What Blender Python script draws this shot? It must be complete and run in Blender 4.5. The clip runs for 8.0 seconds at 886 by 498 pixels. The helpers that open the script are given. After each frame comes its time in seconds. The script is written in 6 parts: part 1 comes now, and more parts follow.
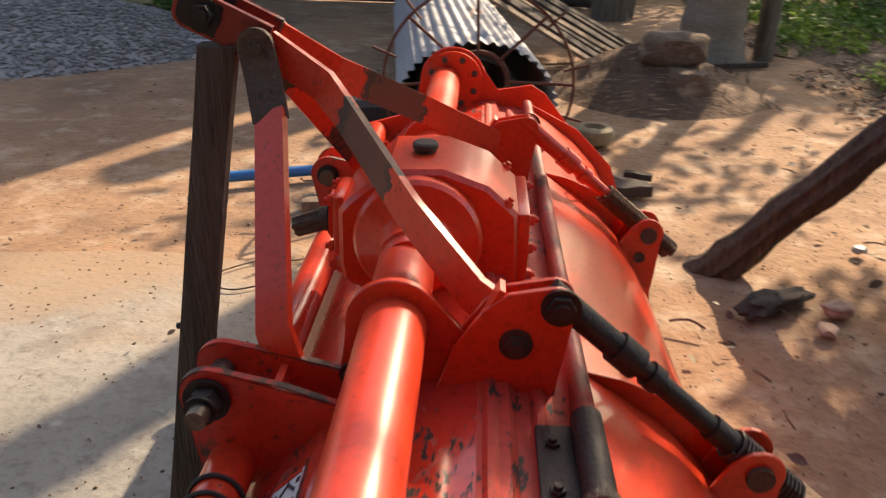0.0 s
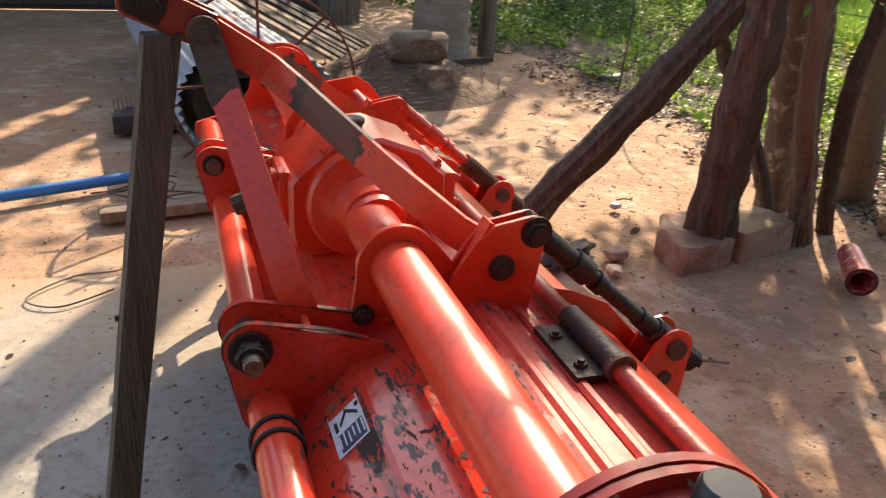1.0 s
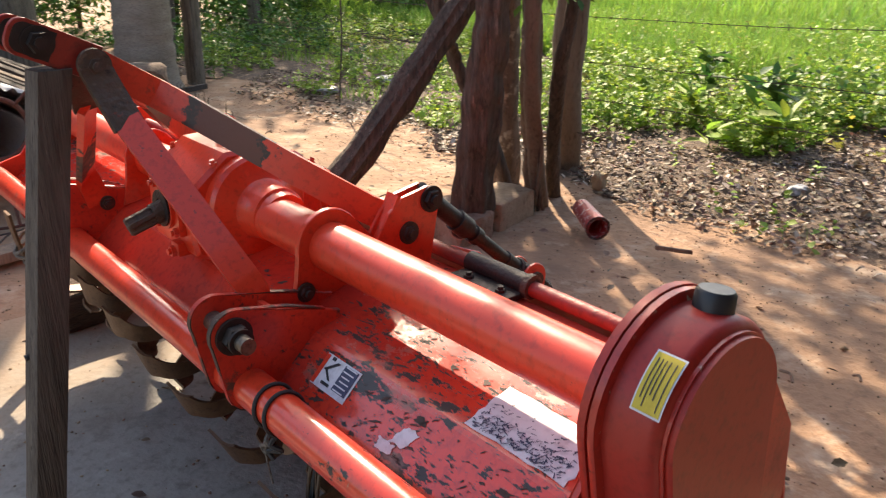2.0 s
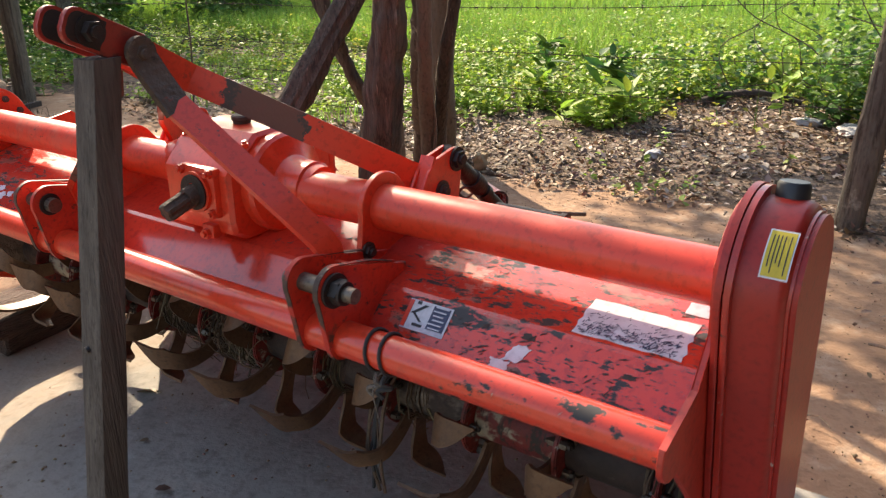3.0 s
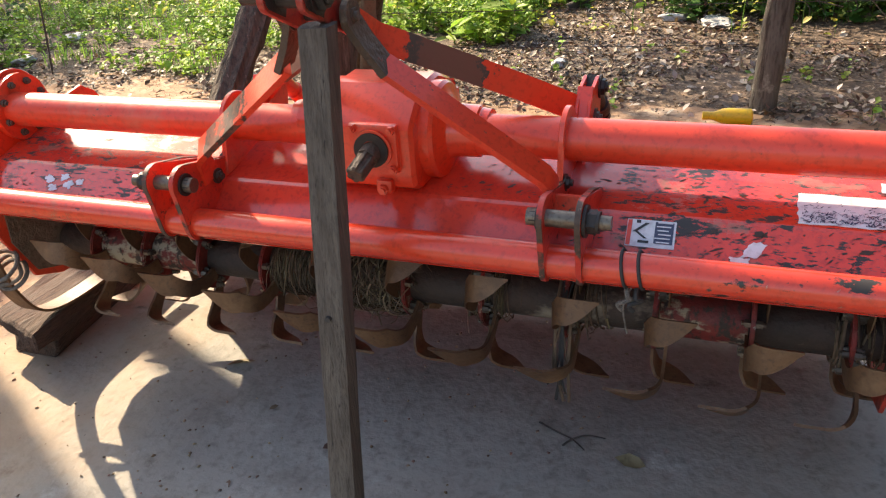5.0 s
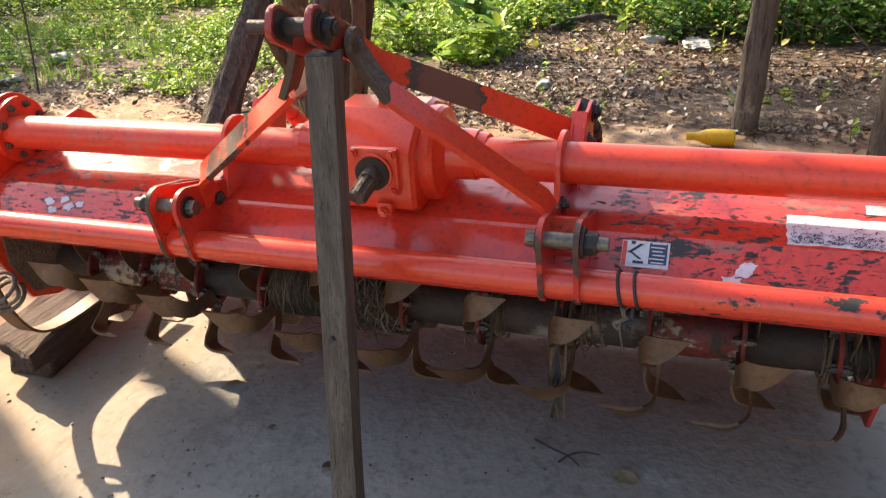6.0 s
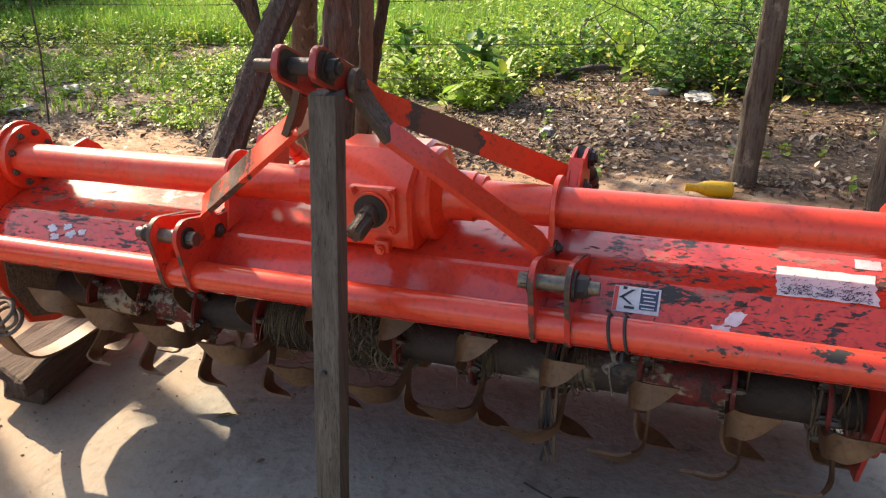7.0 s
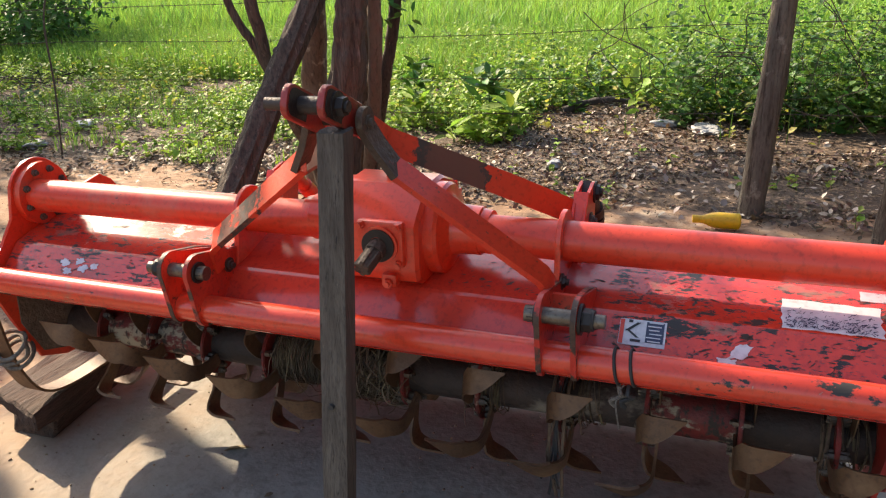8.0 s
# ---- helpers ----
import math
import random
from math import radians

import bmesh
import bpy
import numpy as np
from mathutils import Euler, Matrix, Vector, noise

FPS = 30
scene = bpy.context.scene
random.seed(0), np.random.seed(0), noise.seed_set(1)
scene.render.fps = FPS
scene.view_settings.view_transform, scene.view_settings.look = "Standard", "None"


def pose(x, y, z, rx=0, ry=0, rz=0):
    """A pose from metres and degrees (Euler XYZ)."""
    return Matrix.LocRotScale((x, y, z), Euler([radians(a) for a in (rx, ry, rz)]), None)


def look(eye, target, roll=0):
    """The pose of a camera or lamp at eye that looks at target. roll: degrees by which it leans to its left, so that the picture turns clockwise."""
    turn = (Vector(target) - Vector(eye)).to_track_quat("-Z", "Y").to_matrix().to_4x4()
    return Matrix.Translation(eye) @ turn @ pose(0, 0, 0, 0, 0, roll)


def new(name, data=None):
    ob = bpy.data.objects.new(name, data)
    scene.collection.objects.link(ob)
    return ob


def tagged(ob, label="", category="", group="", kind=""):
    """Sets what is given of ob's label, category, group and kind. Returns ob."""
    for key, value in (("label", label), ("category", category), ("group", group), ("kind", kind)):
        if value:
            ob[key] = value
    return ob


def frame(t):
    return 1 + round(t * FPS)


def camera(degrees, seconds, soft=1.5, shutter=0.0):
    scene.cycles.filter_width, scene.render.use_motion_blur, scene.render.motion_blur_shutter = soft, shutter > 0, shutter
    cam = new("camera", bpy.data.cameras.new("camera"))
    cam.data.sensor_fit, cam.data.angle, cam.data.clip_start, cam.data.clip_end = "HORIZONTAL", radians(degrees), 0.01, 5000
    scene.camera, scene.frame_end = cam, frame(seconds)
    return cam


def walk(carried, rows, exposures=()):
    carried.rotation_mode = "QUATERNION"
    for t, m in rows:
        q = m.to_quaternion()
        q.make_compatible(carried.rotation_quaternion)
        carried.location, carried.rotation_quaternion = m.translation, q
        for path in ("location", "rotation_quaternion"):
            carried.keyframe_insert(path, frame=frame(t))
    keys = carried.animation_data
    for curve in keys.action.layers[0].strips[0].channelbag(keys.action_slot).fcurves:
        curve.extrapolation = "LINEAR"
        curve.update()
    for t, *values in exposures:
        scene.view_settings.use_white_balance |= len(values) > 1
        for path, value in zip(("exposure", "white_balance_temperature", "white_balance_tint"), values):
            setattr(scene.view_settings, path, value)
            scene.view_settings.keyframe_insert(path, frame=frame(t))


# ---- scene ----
cam = camera(57.4, 8.0, 1.2, 0.25)
PATH = [
    (0, (0.03, -1.328, 1.296), (-0.04, 0.493, 0.471), 1.4),
    (0.5, (-0.222, -1.492, 1.288), (0.137, 0.292, 0.457), 1.7),
    (1, (-0.373, -1.486, 1.274), (0.228, 0.253, 0.491), 3.2),
    (1.5, (-0.584, -1.522, 1.271), (0.371, 0.081, 0.55), 2.0),
    (2, (-0.795, -1.545, 1.27), (0.429, -0.134, 0.556), 0.9),
    (2.2, (-0.854, -1.521, 1.262), (0.441, -0.173, 0.551), 1.1),
    (3.3, (-1.302, -1.282, 1.229), (0.254, -0.262, 0.494), -1.6),
    (3.5, (-1.324, -1.218, 1.231), (0.229, -0.222, 0.46), -2.5),
    (4, (-1.362, -0.996, 1.22), (0.237, -0.101, 0.418), -3.4),
    (4.5, (-1.508, -0.826, 1.266), (0.135, -0.071, 0.413), -3.8),
    (4.7, (-1.572, -0.767, 1.289), (0.083, -0.064, 0.414), -3.9),
    (5.8, (-1.678, -0.7, 1.341), (0.006, -0.089, 0.452), -3.2),
    (6, (-1.678, -0.702, 1.34), (0.02, -0.083, 0.484), -3.3),
    (6.5, (-1.68, -0.711, 1.344), (0.044, -0.085, 0.547), -2.4),
    (7, (-1.697, -0.723, 1.342), (0.042, -0.09, 0.583), -1.3),
    (7.5, (-1.703, -0.727, 1.348), (0.046, -0.071, 0.634), -1.5),
    (8, (-1.709, -0.733, 1.354), (0.049, -0.071, 0.667), -1.7),
]
walk(cam, [(t, look(eye, target, roll)) for t, eye, target, roll in PATH],
     exposures=[(0.0, 0.91, 7600, 14), (0.5, 1.12, 7150, 12), (1.0, 1.32, 7150, 12), (1.5, 1.40, 7050, 12), (2.2, 1.36, 6900, 11), (3.5, 1.42, 6950, 10),
                (4.7, 1.62, 7000, 9), (6.0, 1.64, 7100, 9), (6.5, 1.58, 7150, 8), (7.0, 1.45, 7000, 9), (8.0, 1.28, 6780, 9)])

# ---- light ----
SUN_TO = Vector((0.485, 0.875, 0.0)).normalized()
SUN_EL = radians(33.5)
sun_dir = Vector((SUN_TO.x * math.cos(SUN_EL), SUN_TO.y * math.cos(SUN_EL), math.sin(SUN_EL)))
world = bpy.data.worlds.new("world")
scene.world = world
world.use_nodes = True
wn = world.node_tree.nodes
sky = wn.new("ShaderNodeTexSky")
sky.sky_type = "NISHITA"
sky.sun_disc = False
sky.sun_elevation = SUN_EL
sky.dust_density = 2.5
sky.sun_rotation = math.atan2(SUN_TO.x, SUN_TO.y)
wn["Background"].inputs["Strength"].default_value = 0.150
world.node_tree.links.new(sky.outputs["Color"], wn["Background"].inputs["Color"])
sun = new("sun", bpy.data.lights.new("sun", "SUN"))
sun.data.energy = 4.6
sun.data.angle = radians(0.6)
sun.data.color = (1.0, 0.85, 0.66)
sun.matrix_world = look(sun_dir * 40, (0, 0, 0))

# ---- materials ----


def material(name, base, tint=None, scale=6.0, rough=0.6, metal=0.0, bump=0.15, grain=60.0, stretch=(1, 1, 1),
             layers=(), ends=None, band=None, fade=None, island=0.0, coat=0.0, translucent=0.0, contrast=0.5):
    """A node material: two-scale colour variation, layers of stains or wear (colour, scale, threshold, softness, stretch, roughness), bump."""
    m = bpy.data.materials.new(name)
    m.use_nodes = True
    nt = m.node_tree
    N, L = nt.nodes, nt.links
    bsdf = N["Principled BSDF"]
    co = N.new("ShaderNodeTexCoord")
    info = N.new("ShaderNodeObjectInfo")
    shift = N.new("ShaderNodeVectorMath")
    shift.operation = "MULTIPLY_ADD"
    shift.inputs[1].default_value = (1, 1, 1)
    off = N.new("ShaderNodeVectorMath")
    off.operation = "SCALE"
    off.inputs[0].default_value = (7.3, 4.1, 9.7)
    L.new(info.outputs["Random"], off.inputs["Scale"])
    L.new(co.outputs["Object"], shift.inputs[0])
    L.new(off.outputs[0], shift.inputs[2])

    def noise_at(sc, st=(1, 1, 1), detail=5.0, rgh=0.6):
        mp = N.new("ShaderNodeMapping")
        mp.inputs["Scale"].default_value = st
        L.new(shift.outputs[0], mp.inputs["Vector"])
        t = N.new("ShaderNodeTexNoise")
        t.inputs["Scale"].default_value = sc
        t.inputs["Detail"].default_value = detail
        t.inputs["Roughness"].default_value = rgh
        L.new(mp.outputs["Vector"], t.inputs["Vector"])
        return t.outputs["Fac"]

    def mix(fac, a, b):
        x = N.new("ShaderNodeMix")
        x.data_type = "RGBA"
        for sock, v in ((x.inputs["Factor"], fac), (x.inputs["A"], a), (x.inputs["B"], b)):
            if isinstance(v, (tuple, list)):
                sock.default_value = (*v, 1) if len(v) == 3 else v
            elif isinstance(v, float):
                sock.default_value = v
            else:
                L.new(v, sock)
        return x.outputs["Result"]

    def ramp(fac, lo, hi):
        r = N.new("ShaderNodeMapRange")
        r.inputs["From Min"].default_value = lo
        r.inputs["From Max"].default_value = hi
        L.new(fac, r.inputs["Value"])
        return r.outputs["Result"]

    tint = tint or tuple(c * 0.6 for c in base)
    big = ramp(noise_at(scale, stretch), 0.5 - contrast / 2, 0.5 + contrast / 2)
    fine = noise_at(grain, stretch, 3.0)
    col = mix(big, base, tint)
    dark = tuple(c * 0.72 for c in tint)
    col = mix(ramp(fine, 0.5, 0.8), col, dark)
    if island:
        geo = N.new("ShaderNodeNewGeometry")
        hsv = N.new("ShaderNodeHueSaturation")
        r = N.new("ShaderNodeMapRange")
        r.inputs["To Min"].default_value = 1 - island
        r.inputs["To Max"].default_value = 1 + island
        L.new(geo.outputs["Random Per Island"], r.inputs["Value"])
        L.new(r.outputs["Result"], hsv.inputs["Value"])
        r2 = N.new("ShaderNodeMapRange")
        r2.inputs["To Min"].default_value = 0.5 - island * 0.06
        r2.inputs["To Max"].default_value = 0.5 + island * 0.06
        frac = N.new("ShaderNodeMath")
        frac.operation = "FRACT"
        mul = N.new("ShaderNodeMath")
        mul.operation = "MULTIPLY"
        mul.inputs[1].default_value = 37.7
        L.new(geo.outputs["Random Per Island"], mul.inputs[0])
        L.new(mul.outputs[0], frac.inputs[0])
        L.new(frac.outputs[0], r2.inputs["Value"])
        L.new(r2.outputs["Result"], hsv.inputs["Hue"])
        L.new(col, hsv.inputs["Color"])
        col = hsv.outputs["Color"]
    rv = None
    worn = None
    if ends:
        # handled harder towards both ends: wear reaches further there
        sep = N.new("ShaderNodeSeparateXYZ")
        L.new(co.outputs["Object"], sep.inputs[0])
        ab = N.new("ShaderNodeMath")
        ab.operation = "ABSOLUTE"
        L.new(sep.outputs["Y"], ab.inputs[0])
        sc0 = N.new("ShaderNodeMath")
        sc0.operation = "MULTIPLY"
        sc0.inputs[1].default_value = ends[2]
        L.new(ramp(ab.outputs[0], ends[0], ends[1]), sc0.inputs[0])
        worn = sc0.outputs[0]
    if band:
        # worn along one stretch on either side of the middle
        sep = N.new("ShaderNodeSeparateXYZ")
        L.new(co.outputs["Object"], sep.inputs[0])
        ab = N.new("ShaderNodeMath")
        ab.operation = "ABSOLUTE"
        L.new(sep.outputs["Y"], ab.inputs[0])
        rag = N.new("ShaderNodeMath")
        rag.operation = "MULTIPLY_ADD"
        rag.inputs[1].default_value = 0.11
        L.new(noise_at(26, (1, 1, 1), 5.0, 0.65), rag.inputs[0])
        L.new(ab.outputs[0], rag.inputs[2])
        ab = N.new("ShaderNodeMath")
        ab.operation = "SUBTRACT"
        ab.inputs[1].default_value = 0.055
        L.new(rag.outputs[0], ab.inputs[0])
        both = N.new("ShaderNodeMath")
        both.operation = "MULTIPLY"
        L.new(ramp(ab.outputs[0], band[0] - 0.03, band[0] + 0.015), both.inputs[0])
        L.new(ramp(ab.outputs[0], band[1] + 0.012, band[1] - 0.012), both.inputs[1])
        amount = N.new("ShaderNodeMath")
        amount.operation = "MULTIPLY"
        amount.inputs[1].default_value = band[2]
        L.new(both.outputs[0], amount.inputs[0])
        worn = amount.outputs[0]
    for colour, sc, thr, soft, st, lr in layers:
        nz = noise_at(sc, st, 6.0, 0.65)
        if worn is not None:
            plus = N.new("ShaderNodeMath")
            plus.operation = "ADD"
            L.new(nz, plus.inputs[0])
            L.new(worn, plus.inputs[1])
            nz = plus.outputs[0]
        f = ramp(nz, thr - soft, thr + soft)
        col = mix(f, col, colour)
        x = N.new("ShaderNodeMix")
        L.new(f, x.inputs["Factor"])
        if rv is None:
            x.inputs["A"].default_value = rough
        else:
            L.new(rv, x.inputs["A"])
        x.inputs["B"].default_value = lr
        rv = x.outputs["Result"]
    if fade:
        # drifts over into another colour across y, with an uneven border
        sep = N.new("ShaderNodeSeparateXYZ")
        L.new(co.outputs["Object"], sep.inputs[0])
        wob = N.new("ShaderNodeMath")
        wob.operation = "MULTIPLY_ADD"
        wob.inputs[1].default_value = 1.6
        L.new(noise_at(1.7, (1, 1, 1), 6.0, 0.7), wob.inputs[0])
        L.new(sep.outputs["Y"], wob.inputs[2])
        col = mix(ramp(wob.outputs[0], fade[0] + 0.8, fade[1] + 0.8), col, fade[2])
    L.new(col, bsdf.inputs["Base Color"])
    if rv is None:
        r = N.new("ShaderNodeMapRange")
        r.inputs["To Min"].default_value = max(0.02, rough - 0.1)
        r.inputs["To Max"].default_value = min(1.0, rough + 0.12)
        L.new(fine, r.inputs["Value"])
        rv = r.outputs["Result"]
    L.new(rv, bsdf.inputs["Roughness"])
    bsdf.inputs["Metallic"].default_value = metal
    bsdf.inputs["Coat Weight"].default_value = coat
    bsdf.inputs["Coat Roughness"].default_value = 0.095
    if bump:
        add = N.new("ShaderNodeMath")
        add.operation = "ADD"
        L.new(fine, add.inputs[0])
        L.new(big, add.inputs[1])
        b = N.new("ShaderNodeBump")
        b.inputs["Strength"].default_value = bump
        b.inputs["Distance"].default_value = 0.01
        L.new(add.outputs[0], b.inputs["Height"])
        L.new(b.outputs["Normal"], bsdf.inputs["Normal"])
    if translucent:
        tr = N.new("ShaderNodeBsdfTranslucent")
        L.new(col, tr.inputs["Color"])
        ms = N.new("ShaderNodeMixShader")
        ms.inputs["Fac"].default_value = translucent
        L.new(bsdf.outputs[0], ms.inputs[1])
        L.new(tr.outputs[0], ms.inputs[2])
        L.new(ms.outputs[0], N["Material Output"].inputs["Surface"])
    return m


RED, RED2, STEEL = (0.78, 0.062, 0.023), (0.70, 0.051, 0.020), (0.030, 0.024, 0.020)
DUST = (0.42, 0.25, 0.16)
paint = material("red_paint", RED, RED2, 3.0, 0.30, bump=0.03, grain=90, coat=0.35,
                 layers=(((0.16, 0.05, 0.03), 38, 0.76, 0.03, (1, 0.5, 1), 0.6), (DUST, 4.0, 0.75, 0.15, (1, 1, 1), 0.7)))
paint_case = material("deep_red_paint", (0.42, 0.022, 0.012), (0.33, 0.018, 0.011), 4.0, 0.44, bump=0.03, grain=90, coat=0.05,
                      layers=(((0.30, 0.10, 0.06), 30, 0.78, 0.04, (1, 1, 1), 0.6), (DUST, 3.0, 0.76, 0.14, (1, 1, 1), 0.7)))
paint_tube = material("red_paint_tube", RED, RED2, 3.0, 0.36, bump=0.03, grain=70, coat=0.16, ends=(0.45, 0.65, 0.085),
                      layers=((STEEL, 24, 0.77, 0.012, (1, 0.7, 1), 0.75), (STEEL, 60, 0.76, 0.02, (1, 0.5, 1), 0.75), (DUST, 3.0, 0.78, 0.15, (1, 1, 1), 0.6)))
rear_deck = material("dusty_worn_red_sheet", (0.62, 0.052, 0.028), (0.46, 0.048, 0.030), 5, 0.55, bump=0.15, grain=70,
                     layers=((STEEL, 26, 0.60, 0.02, (1.2, 0.5, 1.2), 0.6), ((0.40, 0.22, 0.16), 8, 0.68, 0.08, (1, 0.6, 1), 0.8)))
paint_front = material("red_paint_front_tube", RED, RED2, 3.0, 0.28, bump=0.03, grain=70, coat=0.4, ends=(0.5, 0.7, 0.085),
                       layers=(((0.40, 0.13, 0.07), 7, 0.76, 0.05, (1, 0.6, 1), 0.6), ((0.075, 0.045, 0.033), 21, 0.715, 0.015, (1, 0.5, 1), 0.7), (STEEL, 15, 0.715, 0.012, (1, 0.6, 1), 0.75), (STEEL, 50, 0.735, 0.02, (1, 0.5, 1), 0.75),
                               ((0.45, 0.30, 0.20), 70, 0.77, 0.02, (1, 1, 1), 0.7)))
paint_deck = material("worn_red_paint", RED, (0.55, 0.04, 0.03), 3.0, 0.19, bump=0.02, grain=80, coat=0.6, ends=(0.36, 0.52, 0.165),
                      layers=((STEEL, 15, 0.785, 0.012, (1.3, 0.6, 1.3), 0.8), (STEEL, 40, 0.745, 0.012, (1.5, 0.5, 1.5), 0.8), (STEEL, 100, 0.775, 0.015, (1.6, 0.35, 1.6), 0.8),
                              ((0.26, 0.14, 0.10), 12.0, 0.79, 0.05, (1, 0.6, 1), 0.7)))
dark_steel = material("dark_steel", (0.055, 0.045, 0.04), (0.09, 0.06, 0.045), 18, 0.5, metal=0.4, bump=0.2, grain=120)
scraped = material("scraped_metal", (0.045, 0.034, 0.028), (0.085, 0.045, 0.035), 30, 0.7, metal=0.2, bump=0.1, grain=120)
worn_bar = material("worn_dark_bar", (0.075, 0.055, 0.043), (0.125, 0.083, 0.057), 14, 0.7, metal=0.15, bump=0.6, grain=70,
                    layers=(((0.17, 0.125, 0.09), 34, 0.63, 0.05, (1, 1, 1), 0.8), ((0.025, 0.02, 0.018), 22, 0.62, 0.05, (1, 1, 1), 0.7), ((0.3, 0.05, 0.03), 9, 0.68, 0.03, (1, 1, 1), 0.45),))
black_oily = material("black_oily_steel", (0.022, 0.02, 0.02), (0.045, 0.032, 0.026), 20, 0.52, metal=0.3, bump=0.2, grain=140)
bright_steel = material("bright_steel", (0.23, 0.195, 0.155), (0.11, 0.085, 0.065), 25, 0.4, metal=0.7, bump=0.1, grain=150)
rust_blade = material("rusty_blade", (0.19, 0.098, 0.043), (0.085, 0.045, 0.027), 12, 0.5, metal=0.2, bump=0.15, grain=90,
                      layers=(((0.28, 0.16, 0.08), 6, 0.62, 0.1, (1, 1, 1), 0.5),))
worn_edge = material("worn_edge", (0.12, 0.062, 0.042), (0.05, 0.03, 0.022), 22, 0.6, bump=0.2, grain=120,
                     layers=(((0.55, 0.035, 0.02), 14, 0.52, 0.04, (1, 1, 1), 0.4), ((0.48, 0.38, 0.27), 40, 0.72, 0.04, (1, 1, 1), 0.7)))
mud_mat = material("dry_mud", (0.21, 0.15, 0.105), (0.11, 0.075, 0.05), 14, 0.95, bump=0.6, grain=60)
flange_mat = material("muddy_red_flange", (0.33, 0.025, 0.018), (0.12, 0.03, 0.02), 16, 0.55, bump=0.3, grain=80,
                      layers=(((0.40, 0.33, 0.26), 34, 0.63, 0.03, (1, 1, 1), 0.7), ((0.035, 0.028, 0.025), 26, 0.60, 0.04, (1, 1, 1), 0.7)))
clean_rotor = material("red_rotor_section", (0.22, 0.022, 0.016), (0.11, 0.02, 0.016), 12, 0.55, bump=0.3, grain=70,
                       layers=(((0.36, 0.31, 0.22), 9, 0.53, 0.03, (1.6, 0.9, 1.6), 0.8), ((0.05, 0.036, 0.028), 26, 0.55, 0.04, (1, 1.6, 1), 0.8)))
rotor_mat = material("rotor_paint_and_mud", (0.065, 0.036, 0.026), (0.035, 0.026, 0.02), 9, 0.7, bump=0.4, grain=60,
                     layers=(((0.28, 0.23, 0.17), 7, 0.62, 0.06, (1, 0.6, 1), 0.85),))
chipped_rim = material("red_paint_chipped_to_primer", (0.46, 0.03, 0.016), (0.38, 0.025, 0.015), 3.0, 0.35, bump=0.05, grain=90, coat=0.3,
                       layers=(((0.50, 0.42, 0.33), 60, 0.66, 0.03, (1, 0.5, 1), 0.7), (STEEL, 40, 0.66, 0.02, (1, 1, 1), 0.6)))
dusty_cap = material("dusty_black_cap", (0.045, 0.036, 0.030), (0.08, 0.062, 0.05), 30, 0.7, bump=0.1, grain=120)
black_plastic = material("black_plastic", (0.02, 0.021, 0.024), (0.03, 0.03, 0.033), 10, 0.4, bump=0.03)
white_label = material("white_label", (0.72, 0.72, 0.76), (0.62, 0.62, 0.68), 20, 0.45, bump=0.02,
                       layers=(((0.05, 0.055, 0.1), 50, 0.60, 0.03, (1, 0.5, 1), 0.5),))
white_paper = material("white_paper", (0.74, 0.74, 0.77), (0.62, 0.62, 0.66), 20, 0.5, bump=0.02)
navy_ink = material("navy_ink", (0.04, 0.055, 0.12), (0.05, 0.06, 0.1), 20, 0.5, bump=0)
black_ink = material("black_ink", (0.025, 0.025, 0.03), (0.03, 0.03, 0.03), 20, 0.5, bump=0)
yellow_label = material("yellow_label", (0.66, 0.50, 0.03), (0.6, 0.46, 0.04), 12, 0.45, bump=0.02)
post_wood = material("grey_weathered_wood", (0.165, 0.138, 0.112), (0.062, 0.048, 0.038), 9, 0.85, bump=0.5, grain=45, stretch=(5, 5, 0.35),
                     layers=(((0.03, 0.022, 0.02), 22, 0.64, 0.04, (6, 6, 0.3), 0.9), ((0.24, 0.20, 0.16), 34, 0.70, 0.05, (4, 4, 0.5), 0.9)))
timber = material("old_timber", (0.12, 0.066, 0.042), (0.042, 0.025, 0.018), 7, 0.85, bump=1.0, grain=50, stretch=(0.4, 4, 4),
                  layers=(((0.03, 0.018, 0.013), 14, 0.60, 0.05, (0.3, 5, 5), 0.95), ((0.30, 0.20, 0.13), 24, 0.74, 0.05, (0.6, 3, 3), 0.95)))
bark_dark = material("dark_bark", (0.135, 0.100, 0.074), (0.062, 0.046, 0.034), 7, 0.9, bump=1.0, grain=30, stretch=(3, 3, 0.4),
                     layers=(((0.036, 0.028, 0.023), 14, 0.58, 0.10, (4, 4, 0.6), 0.95), ((0.25, 0.19, 0.15), 20, 0.66, 0.05, (3, 3, 0.4), 0.9)))
bark_pale = material("pale_bark", (0.205, 0.172, 0.13), (0.098, 0.08, 0.06), 5, 0.9, bump=0.9, grain=36, stretch=(2.5, 2.5, 0.6),
                     layers=(((0.05, 0.034, 0.024), 11, 0.57, 0.06, (4, 4, 0.15), 0.95), ((0.36, 0.33, 0.26), 5, 0.64, 0.04, (1, 1, 0.8), 0.9),))
soil = material("sandy_soil", (0.395, 0.24, 0.143), (0.28, 0.165, 0.096), 0.9, 0.95, bump=0.8, grain=26,
                layers=(((0.20, 0.12, 0.075), 1.7, 0.60, 0.12, (1, 1, 1), 0.95), ((0.46, 0.35, 0.25), 5, 0.62, 0.1, (1, 1, 1), 0.95), ((0.13, 0.085, 0.06), 34, 0.70, 0.03, (1, 1, 1), 0.95)))
